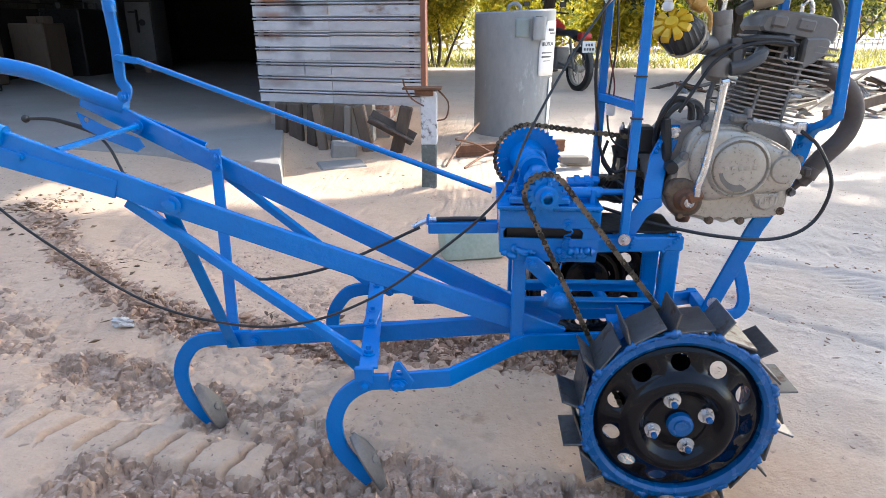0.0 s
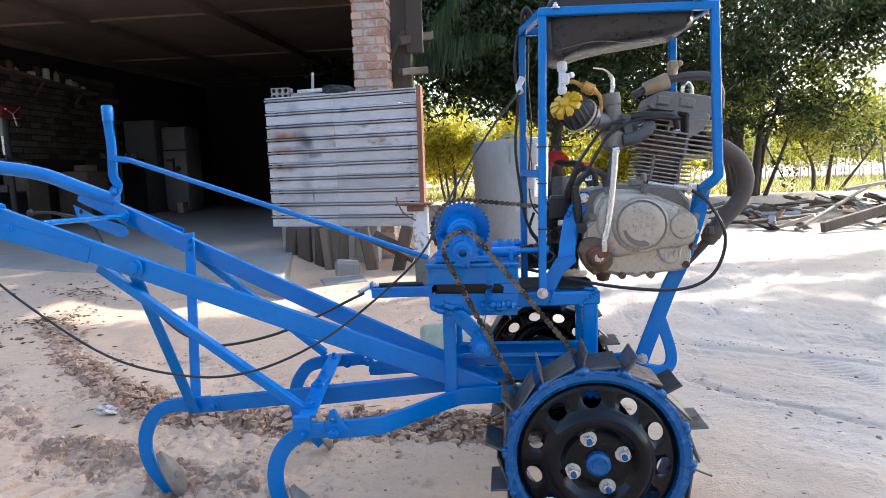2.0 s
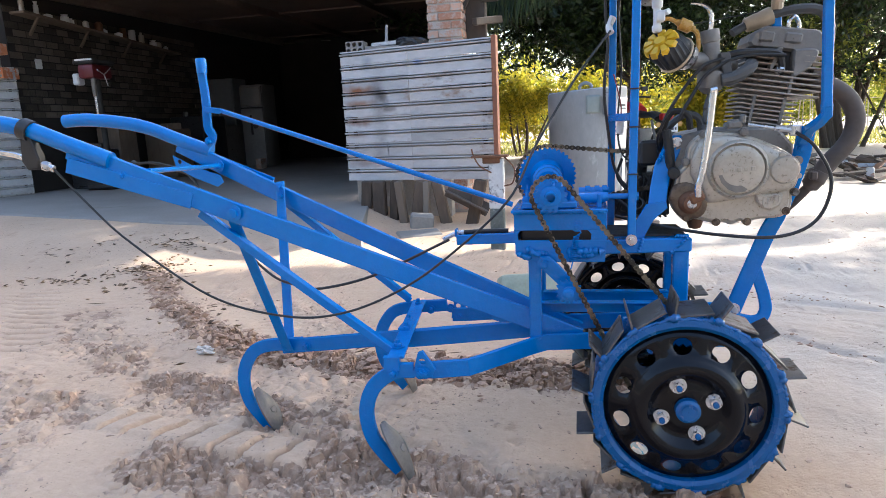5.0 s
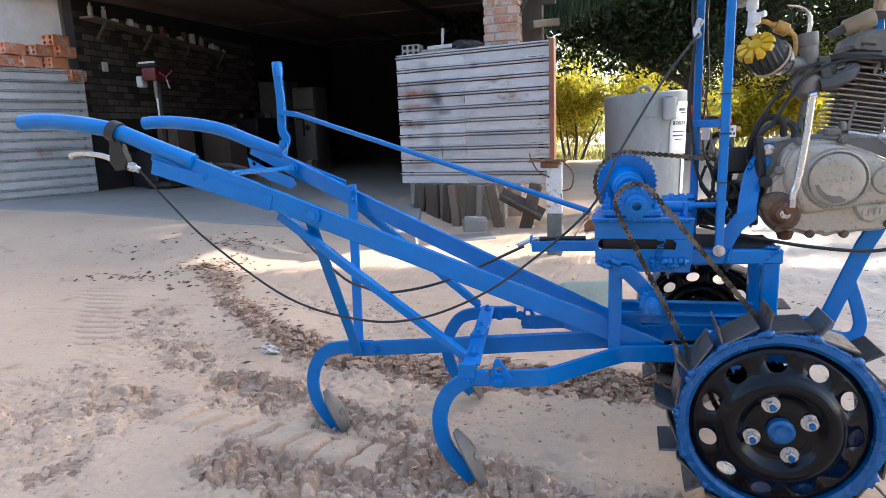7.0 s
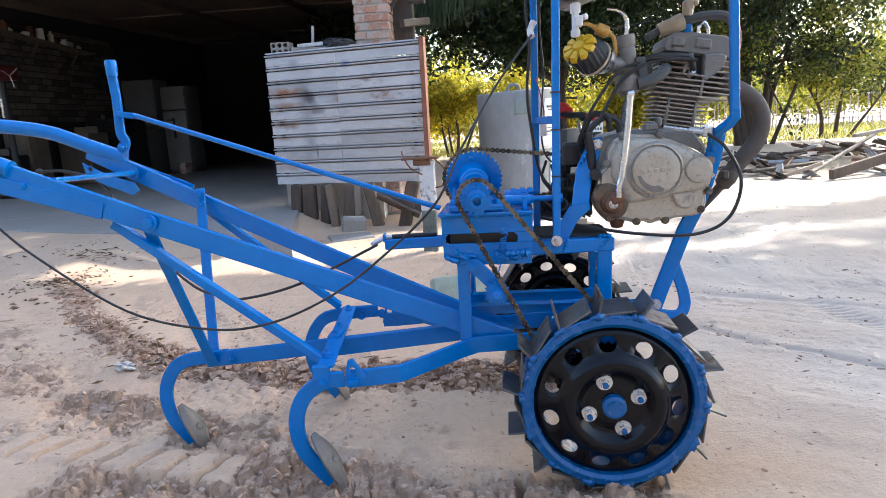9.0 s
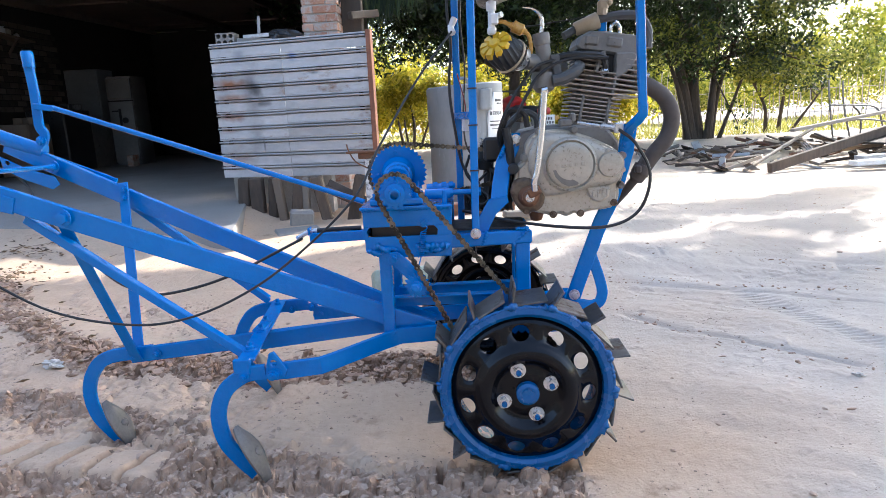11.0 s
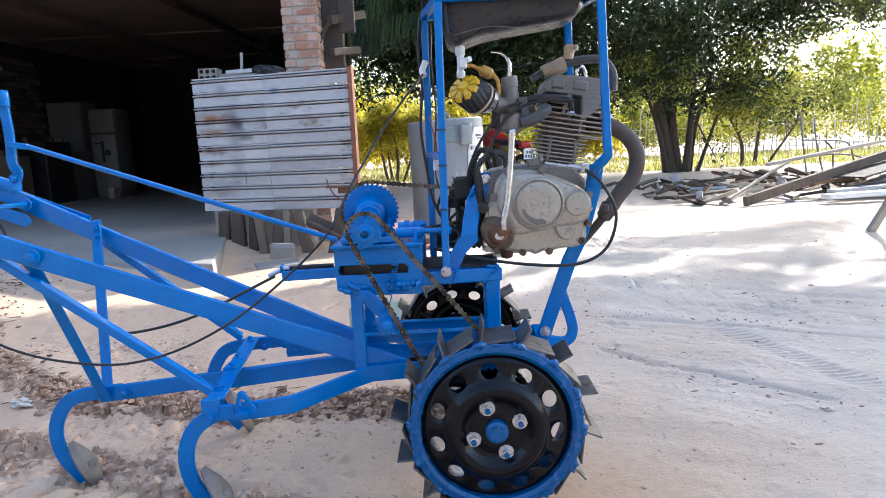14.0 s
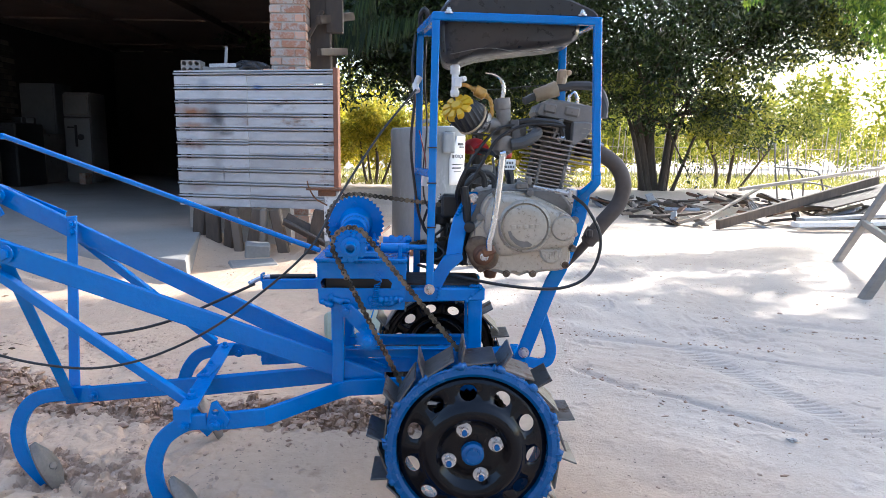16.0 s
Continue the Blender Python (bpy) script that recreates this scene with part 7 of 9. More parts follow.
tube(bm, [(0.085, 0.262, 0.842), (0.12, 0.258, 0.848), (0.165, 0.266, 0.848), (0.196, 0.272, 0.842), (0.203, 0.276, 0.822), (0.206, 0.29, 0.805)], 0.0072, 8, 5)
part("plug_lead", bm, RUBBER, engine, "black spark plug lead")
bm = bmesh.new()
p = base_c + across * 0.012 + up_c * 0.207
tube(bm, [p + Vector((0, -0.03, -0.002)), p + Vector((0.002, -0.03, 0.016)), p + Vector((0.012, -0.03, 0.024)), p + Vector((0.020, -0.03, 0.010)), p + Vector((0.020, -0.03, -0.002))], 0.0042, 8, 4)
box(bm, p + Vector((0.012, -0.03, -0.001)), (0.04, 0.016, 0.004), turn_c, 0.001)
part("lifting_eye", bm, CHROME, engine)
# stay rod with its clamp across the top of the cover
bm = bmesh.new()
cyl(bm, (0.135, 0.235, 0.705), (0.215, 0.228, 0.690), 0.0035, seg=8)
cyl(bm, (0.185, 0.231, 0.696), (0.212, 0.228, 0.691), 0.006, seg=8)
box(bm, (0.222, 0.232, 0.690), (0.02, 0.016, 0.022), bevel=0.003)
part("cable_lever", bm, ZINC, engine)
bm = bmesh.new()
box(bm, (0.110, 0.24, 0.706), (0.030, 0.02, 0.016), bevel=0.004)
box(bm, (0.126, 0.24, 0.716), (0.010, 0.02, 0.02), bevel=0.003)
part("oil_filler", bm, CASE_DARK, engine)

# carburettor, intake and air filter
bm = bmesh.new()
cyl(bm, (0.075, 0.272, 0.80), (0.064, 0.270, 0.892), 0.0165, seg=20, bevel=0.002)
cyl(bm, (0.066, 0.270, 0.872), (0.063, 0.270, 0.897), 0.0185, seg=16, bevel=0.002)
lathe(bm, [(0.0, 0.0), (0.0, 0.026), (-0.012, 0.028), (-0.034, 0.024), (-0.044, 0.012), (-0.046, 0.0)], (0.070, 0.274, 0.815), (0.1, 0, 1), 20)
cyl(bm, (0.030, 0.262, 0.840), (0.115, 0.300, 0.822), 0.018, seg=18)
carb = part("carburettor", bm, CASE_DARK, engine)
bm = bmesh.new()
tube(bm, [(0.085, 0.250, 0.795), (0.110, 0.250, 0.800), (0.135, 0.256, 0.814), (0.146, 0.27, 0.826)], 0.013, 10, 5)
plate(bm, [(0.080, 0.850), (0.100, 0.850), (0.104, 0.820), (0.112, 0.798), (0.098, 0.785), (0.088, 0.810)], 0.250, 0.258, 0.002)
part("intake", bm, GREY_RUBBER, engine, "grey rubber intake boot with steel strap")
f0, f1 = Vector((-0.038, 0.222, 0.875)), Vector((0.020, 0.264, 0.846))
fw = (f1 - f0).normalized()
capn = Vector((0.42, 0.62, -0.66)).normalized()
bm = bmesh.new()
n = 40
rings = []
for k_, r in ((0.02, 0.034), (0.10, 0.038), (0.45, 0.0375), (0.72, 0.031), (0.90, 0.021), (1.0, 0.020)):
    axis = capn.lerp(fw, min(1.0, k_ * 1.3)).normalized()
    mid = f0.lerp(f1, k_) + Vector((0.004, 0, -0.010)) * math.sin(math.pi * k_)
    q = Vector((0, 0, 1)).rotation_difference(axis).to_matrix()
    rings.append([bm.verts.new(mid + q @ Vector(((r * (1.0 if k % 2 else 0.93)) * math.cos(2 * math.pi * k / n), (r * (1.0 if k % 2 else 0.93)) * math.sin(2 * math.pi * k / n), 0))) for k in range(n)])
for a, b in zip(rings, rings[1:]):
    for k in range(n):
        bm.faces.new((a[k], a[(k + 1) % n], b[(k + 1) % n], b[k]))
bm.faces.new(rings[0][::-1])
bm.faces.new(rings[-1])
bmesh.ops.recalc_face_normals(bm, faces=bm.faces[:])
filt = part("air_filter", bm, RUBBER, engine, "black pleated cone air filter")
bm = bmesh.new()
q = Vector((0, 0, 1)).rotation_difference(capn).to_matrix()
rings = []
for along, sc_ in ((0.010, 1.0), (0.002, 1.0), (-0.003, 0.92), (-0.0045, 0.45), (-0.001, 0.36), (-0.0075, 0.30), (-0.008, 0.05)):
    ring = []
    for k in range(80):
        a = 2 * math.pi * k / 80
        notch = 0.0 if sc_ < 0.4 else 0.16 * max(0.0, math.cos(a * 9)) ** 3
        r = 0.036 * sc_ * (1 - notch)
        ring.append(bm.verts.new(f0 + q @ Vector((r * math.cos(a), r * math.sin(a), along + (0.006 if notch > 0.08 else 0.0)))))
    rings.append(ring)
for r0, r1 in zip(rings, rings[1:]):
    for k in range(80):
        bm.faces.new((r0[k], r0[(k + 1) % 80], r1[(k + 1) % 80], r1[k]))
bm.faces.new(rings[-1])
bmesh.ops.recalc_face_normals(bm, faces=bm.faces[:])
capm = part("yellow_cap", bm, YELLOW, engine, "yellow ribbed filter cap")
bm = bmesh.new()
lathe(bm, [(-0.010, 0.026), (-0.012, 0.030), (0.003, 0.026), (0.003, 0.020)], f1, fw, 24)
part("hose_clamp", bm, ZINC, engine)
bm = bmesh.new()
lathe(bm, [(-0.002, 0.0365), (-0.002, 0.0395), (0.002, 0.0395), (0.002, 0.0365)], f0.lerp(f1, 0.5) + Vector((0.004, 0, -0.010)), capn.lerp(fw, 0.65).normalized(), 28)
part("filter_band", bm, TAN_PLASTIC, engine)
bm = bmesh.new()
tube(bm, [(0.064, 0.270, 0.895), (0.066, 0.270, 0.92), (0.060, 0.27, 0.938), (0.046, 0.27, 0.948), (0.025, 0.27, 0.952)], 0.0035, 8, 5, scale=lambda k: 1.6 - 0.8 * k)
part("throttle_elbow", bm, CHROME, engine)

# fuel tap, filter and hose
bm = bmesh.new()
cyl(bm, (-0.043, 0.24, 0.900), (-0.043, 0.24, 0.968), 0.0075, seg=12)
cyl(bm, (-0.043, 0.24, 0.948), (-0.043, 0.24, 0.966), 0.011, seg=10, bevel=0.001)
cyl(bm, (-0.043, 0.24, 0.902), (-0.043, 0.24, 0.914), 0.010, seg=10, bevel=0.001)
box(bm, (-0.038, 0.232, 0.930), (0.018, 0.018, 0.022), bevel=0.003)
cyl(bm, (-0.032, 0.236, 0.936), (-0.022, 0.226, 0.938), 0.006, seg=10)
part("fuel_tap", bm, WHITE_PLASTIC, cult, "white plastic fuel tap")
bm = bmesh.new()
tube(bm, [(-0.036, 0.240, 0.924), (-0.02, 0.244, 0.926), (-0.004, 0.25, 0.919)], 0.0045, 8, 4)
part("fuel_hose", bm, AMBER, cult, "yellowed clear fuel hose")
bm = bmesh.new()
tube(bm, [(0.028, 0.25, 0.903), (0.036, 0.252, 0.895), (0.040, 0.256, 0.876), (0.040, 0.264, 0.855)], 0.0045, 8, 5)
part("fuel_hose", bm, AMBER, cult, "yellowed clear fuel hose")
bm = bmesh.new()
lathe(bm, [(-0.020, 0.0), (-0.020, 0.006), (-0.014, 0.007), (-0.012, 0.0125), (0.010, 0.0125), (0.014, 0.007), (0.020, 0.006), (0.020, 0.0)], (0.013, 0.25, 0.911), (0.9, 0, -0.45), 18)
part("fuel_filter", bm, AMBER, cult, "amber inline fuel filter")

# fuel tank held in the cage
tk = [(-0.074, 0.990), (-0.078, 1.050), (-0.070, 1.088), (-0.040, 1.112), (0.030, 1.110), (0.180, 1.094), (0.214, 1.076), (0.220, 1.050), (0.214, 1.024), (0.180, 1.010), (0.078, 0.997), (0.000, 0.984), (-0.046, 0.968), (-0.068, 0.974)]
ft = rounded(tk, 3)
bm = bmesh.new()
loft(bm, [(shrunk(ft, 0.028), 0.205), (shrunk(ft, 0.010), 0.212), (ft, 0.228), (ft, 0.34), (shrunk(ft, 0.010), 0.356), (shrunk(ft, 0.028), 0.362)])
tank = part("fuel_tank", bm, TANK_PLASTIC, cult, "dusty black fuel tank")
bm = bmesh.new()
sl = [(-0.082, 1.064), (-0.070, 1.080), (-0.040, 1.108), (0.020, 1.113), (0.190, 1.096), (0.240, 1.076), (0.252, 1.064)]
plate(bm, sl + [(0.24, 1.060), (-0.07, 1.060)], 0.186, 0.386, 0.004)
part("top_shell", bm, TANK_PLASTIC, tank)
for x in (-0.06, 0.215):
    bolt((x, 0.183, 1.062), 0.006, 0.006, (0, 0, 1), mat=ZINC, parent=tank)
bm = bmesh.new()
tube(bm, [(-0.055, 0.205, 0.985), (0.02, 0.20, 0.998), (0.10, 0.20, 0.992), (0.19, 0.20, 1.008), (0.235, 0.195, 1.045)], 0.0008, 6, 5)
part("tie_wire", bm, CASE_DARK, tank)
bm = bmesh.new()
tube(bm, [(-0.118, 0.36, 1.06), (-0.122, 0.345, 1.085), (-0.112, 0.335, 1.102), (-0.104, 0.34, 1.085), (-0.112, 0.35, 1.07)], 0.006, 7, 4)
part("hook_strap", bm, RUBBER, tank)

# ignition coil and vent pieces above the head
bm = bmesh.new()
cyl(bm, (0.152, 0.37, 0.912), (0.205, 0.37, 0.930), 0.015, 0.019, seg=16, bevel=0.002)
part("breather", bm, TAN_PLASTIC, engine, "tan plastic breather")
bm = bmesh.new()
tube(bm, [(0.125, 0.36, 0.898), (0.14, 0.365, 0.906), (0.155, 0.37, 0.913)], 0.009, 8, 3)
tube(bm, [(0.205, 0.37, 0.931), (0.25, 0.37, 0.938), (0.295, 0.37, 0.934), (0.316, 0.365, 0.905), (0.316, 0.36, 0.862)], 0.0105, 9, 5)
part("vent_hose", bm, GREY_RUBBER, engine)
bm = bmesh.new()
box(bm, (0.216, 0.37, 0.962), (0.024, 0.02, 0.024), bevel=0.005)
cyl(bm, (0.214, 0.37, 0.94), (0.215, 0.37, 0.955), 0.012, seg=10)
box(bm, (0.230, 0.366, 0.966), (0.012, 0.014, 0.012), bevel=0.003)
part("bulb_holder", bm, TAN_PLASTIC, engine)
# exhaust bend at the front of the head
bm = bmesh.new()
tube(bm, [(0.245, 0.33, 0.795), (0.275, 0.325, 0.792), (0.312, 0.32, 0.778), (0.345, 0.32, 0.752), (0.362, 0.32, 0.712), (0.352, 0.32, 0.665), (0.318, 0.32, 0.622), (0.288, 0.32, 0.580), (0.264, 0.335, 0.545), (0.236, 0.36, 0.505)], 0.0185, 14, 6, scale=lambda k: 1.0 if k < 0.8 else 0.55)
part("exhaust_pipe", bm, BROWN_HOSE, cult, "brown heat-stained exhaust bend")
bm = bmesh.new()
cyl(bm, (0.300, 0.318, 0.603), (0.290, 0.318, 0.583), 0.0205, seg=16, bevel=0.001)
box(bm, (0.282, 0.300, 0.597), (0.014, 0.02, 0.018), bevel=0.003)
part("exhaust_clamp", bm, BROWN_HOSE, cult)
bm = bmesh.new()
cyl(bm, (0.268, 0.29, 0.806), (0.300, 0.285, 0.798), 0.0055, seg=8)
part("exhaust_stud", bm, ZINC, engine)


def cable(name, points, r, mat, parent=cult, label="", seg=7):
    bm = bmesh.new()
    tube(bm, points, r, seg, 7)
    return part(name, bm, mat, parent, label)


cable("clutch_cable", [(-1.355, 0.055, 0.682), (-1.27, 0.046, 0.600), (-1.17, 0.040, 0.513), (-0.981, 0.030, 0.395), (-0.812, 0.030, 0.353), (-0.689, 0.040, 0.358), (-0.57, 0.060, 0.401), (-0.467, 0.090, 0.467),
      (-0.341, 0.110, 0.579), (-0.287, 0.180, 0.685), (-0.207, 0.260, 0.819), (-0.130, 0.330, 0.922)], 0.0026, RUBBER, label="black sheathed cable")
cable("gear_cable", [(-1.262, 0.415, 0.640), (-1.225, 0.40, 0.605), (-1.155, 0.36, 0.513), (-0.988, 0.30, 0.387), (-0.90, 0.27, 0.360), (-0.831, 0.25, 0.355), (-0.685, 0.25, 0.389), (-0.50, 0.28, 0.470)], 0.0034, RUBBER, label="black sheathed cable")
cable("engine_cable", [(0.222, 0.225, 0.690), (0.254, 0.21, 0.660), (0.283, 0.20, 0.593), (0.261, 0.20, 0.518), (0.194, 0.20, 0.485), (0.079, 0.20, 0.490), (-0.037, 0.225, 0.507), (-0.12, 0.28, 0.52)], 0.0036, RUBBER, label="black sheathed cable")
cable("throttle_cable", [(0.10, 0.255, 0.845), (0.05, 0.245, 0.830), (0.010, 0.24, 0.785), (-0.020, 0.245, 0.735), (-0.035, 0.26, 0.69), (-0.03, 0.28, 0.66)], 0.0034, RUBBER)
cable("fuel_drain", [(0.068, 0.275, 0.775), (0.060, 0.27, 0.745), (0.056, 0.262, 0.705), (0.040, 0.255, 0.66), (0.02, 0.25, 0.62)], 0.0052, GREY_RUBBER)
cable("vent_loop", [(-0.020, 0.30, 0.68), (-0.005, 0.29, 0.715), (0.025, 0.285, 0.735), (0.05, 0.285, 0.725), (0.055, 0.285, 0.695)], 0.0075, GREY_RUBBER)
cable("wiring", [(-0.132, 0.366, 1.05), (-0.140, 0.362, 0.98), (-0.134, 0.362, 0.90), (-0.142, 0.362, 0.80), (-0.132, 0.364, 0.70), (-0.118, 0.36, 0.62), (-0.09, 0.35, 0.58), (-0.06, 0.34, 0.60)], 0.0035, RUBBER)
cable("wiring", [(-0.108, 0.366, 1.04), (-0.110, 0.362, 0.94), (-0.104, 0.362, 0.84), (-0.112, 0.362, 0.72), (-0.10, 0.35, 0.65), (-0.05, 0.34, 0.62)], 0.0022, RUBBER)
cable("wiring", [(-0.122, 0.345, 0.83), (-0.112, 0.34, 0.79), (-0.106, 0.34, 0.76), (-0.106, 0.34, 0.735)], 0.0016, DARK_RED)
cable("wiring", [(-0.05, 0.30, 0.95), (0.02, 0.33, 0.925), (0.12, 0.36, 0.935), (0.20, 0.37, 0.945)], 0.0014, RUBBER)
cable("wiring", [(-0.12, 0.30, 0.56), (-0.08, 0.27, 0.535), (-0.06, 0.28, 0.55), (-0.09, 0.31, 0.57)], 0.003, RUBBER)
bm = bmesh.new()
box(bm, (-0.045, 0.33, 0.655), (0.045, 0.05, 0.055), bevel=0.006)
part("rectifier", bm, RUBBER, cult, "black rectifier box")
bm = bmesh.new()
cyl(bm, (-0.108, 0.35, 0.700), (-0.106, 0.345, 0.735), 0.009, seg=10, bevel=0.002)
part("connector", bm, WHITE_PLASTIC, cult)
for z in (0.62, 0.715, 0.79):
    bm = bmesh.new()
    box(bm, (-0.0905, 0.19, z), (0.020, 0.020, 0.003))
    part("cable_tie", bm, RUBBER, cult)
# black bits behind the bracket: starter relay on its strap, hoses, loom
bm = bmesh.new()
lathe(bm, [(-0.024, 0.0), (-0.024, 0.018), (-0.020, 0.021), (0.020, 0.021), (0.024, 0.018), (0.024, 0.0)], (-0.062, 0.40, 0.626), (0.1, 0, 1), 20)
box(bm, (-0.062, 0.40, 0.656), (0.024, 0.02, 0.016), bevel=0.003)
part("relay", bm, RUBBER, cult, "round black relay")
for x, z in ((-0.070, 0.664), (-0.054, 0.664)):
    bolt((x, 0.396, z), 0.005, 0.006, (0, 0, 1), mat=ZINC, stud=0.006)
bm = bmesh.new()
box(bm, (-0.030, 0.42, 0.560), (0.075, 0.05, 0.090), bevel=0.008)
part("battery_box", bm, RUBBER, cult, "black box under the engine")
bm = bmesh.new()
box(bm, (-0.085, 0.425, 0.528), (0.08, 0.05, 0.055), bevel=0.008)
part("tool_box", bm, RUBBER, cult)
rnd = random.Random(3)
for k in range(7):
    x0 = -0.10 + 0.012 * k
    cable("loom", [(x0, 0.39, 0.64 - 0.01 * k), (x0 + rnd.uniform(-0.02, 0.02), 0.38, 0.60), (x0 + rnd.uniform(-0.01, 0.03), 0.37, 0.56), (x0 + rnd.uniform(-0.02, 0.02), 0.38, 0.52), (x0 + 0.03, 0.40, 0.50)], rnd.uniform(0.002, 0.0045), RUBBER)
cable("starter_hose", [(0.03, 0.262, 0.705), (0.022, 0.255, 0.735), (-0.005, 0.26, 0.742), (-0.022, 0.27, 0.715), (-0.028, 0.28, 0.67), (-0.022, 0.29, 0.62)], 0.0068, RUBBER)
cable("choke_cable", [(0.206, 0.262, 0.842), (0.15, 0.258, 0.846), (0.10, 0.252, 0.838), (0.055, 0.246, 0.812), (0.030, 0.243, 0.775), (0.000, 0.245, 0.72)], 0.0036, RUBBER)
engine.location.z = 0.004

# ---- things in the yard ----
def single_box(name, centre, size, mat, label, category, turn=None, bevel=0.004, group=""):
    bm = bmesh.new()
    box(bm, centre, size, turn, bevel)
    return single(name, bm, mat, label, category, group)


# old post with a plate on top
t = thing("steel_post", (-0.665, 2.50, 0.0), "short steel post with flaking white paint and a rusty top plate", "post")
bm = bmesh.new()
box(bm, (-0.665, 2.50, 0.395), (0.088, 0.06, 0.29), bevel=0.006)
part("shaft", bm, WHITEWASH, t)
bm = bmesh.new()
box(bm, (-0.665, 2.50, 0.095), (0.084, 0.056, 0.312), bevel=0.006)
part("bare_foot", bm, MOULDY, t, "bare greenish-grey lower end")
bm = bmesh.new()
box(bm, (-0.70, 2.50, 0.552), (0.21, 0.11, 0.012), bevel=0.002)
box(bm, (-0.69, 2.50, 0.53), (0.10, 0.08, 0.035), bevel=0.004)
part("top_plate", bm, RUST, t, "rusty top plate")
bm = bmesh.new()
tube(bm, [(-0.69, 2.47, 0.46), (-0.755, 2.46, 0.50), (-0.79, 2.46, 0.56), (-0.800, 2.46, 0.60)], 0.0045, 7, 4)
part("hook", bm, RUST, t)
bm = bmesh.new()
tube(bm, [(-0.62, 2.49, 0.55), (-0.56, 2.48, 0.48), (-0.57, 2.48, 0.40), (-0.62, 2.49, 0.38)], 0.0045, 7, 4)
part("side_hook", bm, RUST, t)

# timbers under the shutter panel
rnd = random.Random(3)
for k, (x, w, lean, d, mat) in enumerate(((-1.74, 0.10, 0.0, 0.0, DARK_WOOD), (-1.62, 0.07, 0.05, 0.03, DARK_WOOD), (-1.545, 0.06, -0.06, -0.02, DARK_WOOD), (-1.42, 0.09, 0.10, 0.05, DARK_WOOD),
                                      (-1.33, 0.045, 0.02, -0.04, GREY_WOOD), (-1.22, 0.08, -0.12, 0.03, DARK_WOOD), (-0.95, 0.09, 0.15, 0.04, DARK_WOOD), (-1.86, 0.09, 0.05, 0.02, DARK_WOOD))):
    y = 3.75 - 0.22 * (x + 2.03) + d - 0.06
    bm = bmesh.new()
    bar(bm, (x - lean * 0.3, y, -0.03), (x + lean * 0.3, y, 0.333), w, 0.07, up=(0, 1, 0), bevel=0.008)
    single("timber_offcut", bm, mat, "weathered timber offcut standing under the shutter panel", "timber", "timbers under the panel")
bm = bmesh.new()
bar(bm, (-1.16, 3.40, 0.27), (-0.86, 3.45, 0.10), 0.12, 0.012, bevel=0.002)
bar(bm, (-1.16, 3.46, 0.27), (-0.86, 3.51, 0.10), 0.012, 0.10, bevel=0.002)
single("rusty_angle", bm, BROWN_HOSE, "rusty brown steel angle leaning under the panel", "scrap steel")
single_box("concrete_block", (-1.33, 3.32, 0.055), (0.17, 0.11, 0.11), CONCRETE, "broken concrete block on the sand", "block", Euler((0.1, 0.1, 0.3)).to_matrix(), 0.012)
single_box("flat_stone", (-1.28, 3.02, 0.01), (0.30, 0.22, 0.03), CONCRETE, "flat grey paving piece lying in the sand", "paving piece", Euler((0.02, 0.0, 0.4)).to_matrix(), 0.01)
for k, (a, b) in enumerate((((-0.60, 3.0, 0.02), (-0.40, 3.5, 0.22)), ((-0.55, 3.2, 0.16), (-0.28, 3.28, 0.04)), ((-0.48, 2.95, 0.02), (-0.24, 3.35, 0.06)))):
    bm = bmesh.new()
    tube(bm, [a, (Vector(a) + Vector(b)) / 2 + Vector((0, 0, 0.02)), b], 0.008, 6, 4)
    single("iron_rod", bm, RUST, "thin rusty iron rod lying by the post", "rod", "rods by the post")

# low wall behind the panel, with things on it
bm = bmesh.new()
box(bm, (-1.62, 3.98, 0.66), (0.80, 0.14, 1.36))
tagged(part("wall_low", bm, MORTAR), "low rough wall behind the shutter panel", "wall", kind="structure")


def hollow_brick(name, centre, size, cols, rows, mat, label, round_holes=True, turn=None):
    """A hollow block: holes run through it from front to back."""
    L, D, Hh = size
    bm = bmesh.new()
    r = min(L / cols, Hh / rows) * 0.36
    holes = [(-L / 2 + (i + 0.5) * L / cols, -Hh / 2 + (j + 0.5) * Hh / rows, r) for i in range(cols) for j in range(rows)]
    plate(bm, [(-L / 2, -Hh / 2), (L / 2, -Hh / 2), (L / 2, Hh / 2), (-L / 2, Hh / 2)], -D / 2, D / 2, 0.0, holes)
    bmesh.ops.transform(bm, matrix=Matrix.Translation(centre) @ (turn.to_4x4() if turn else Matrix()), verts=bm.verts)
    return single(name, bm, mat, label, "hollow block")


hollow_brick("hollow_block", (-1.962, 3.96, 1.388), (0.145, 0.12, 0.095), 3, 2, CONCRETE, "grey hollow block with six round holes")
single_box("slab_stack", (-1.70, 3.96, 1.362), (0.34, 0.12, 0.045), CONCRETE, "stacked grey concrete pieces on the low wall", "concrete pieces", Euler((0, 0.03, 0.05)).to_matrix())
single_box("slab_stack", (-1.72, 3.95, 1.402), (0.20, 0.10, 0.030), SHEET, "folded grey metal sheet on the low wall", "metal sheet", Euler((0, -0.05, 0.1)).to_matrix())
bm = bmesh.new()
cyl(bm, (-1.705, 3.93, 1.33), (-1.69, 3.93, 1.545), 0.012, seg=8)
single("steel_peg", bm, SHEET, "upright steel peg on the low wall", "peg")
bm = bmesh.new()
bmesh.ops.create_icosphere(bm, subdivisions=4, radius=1.0)
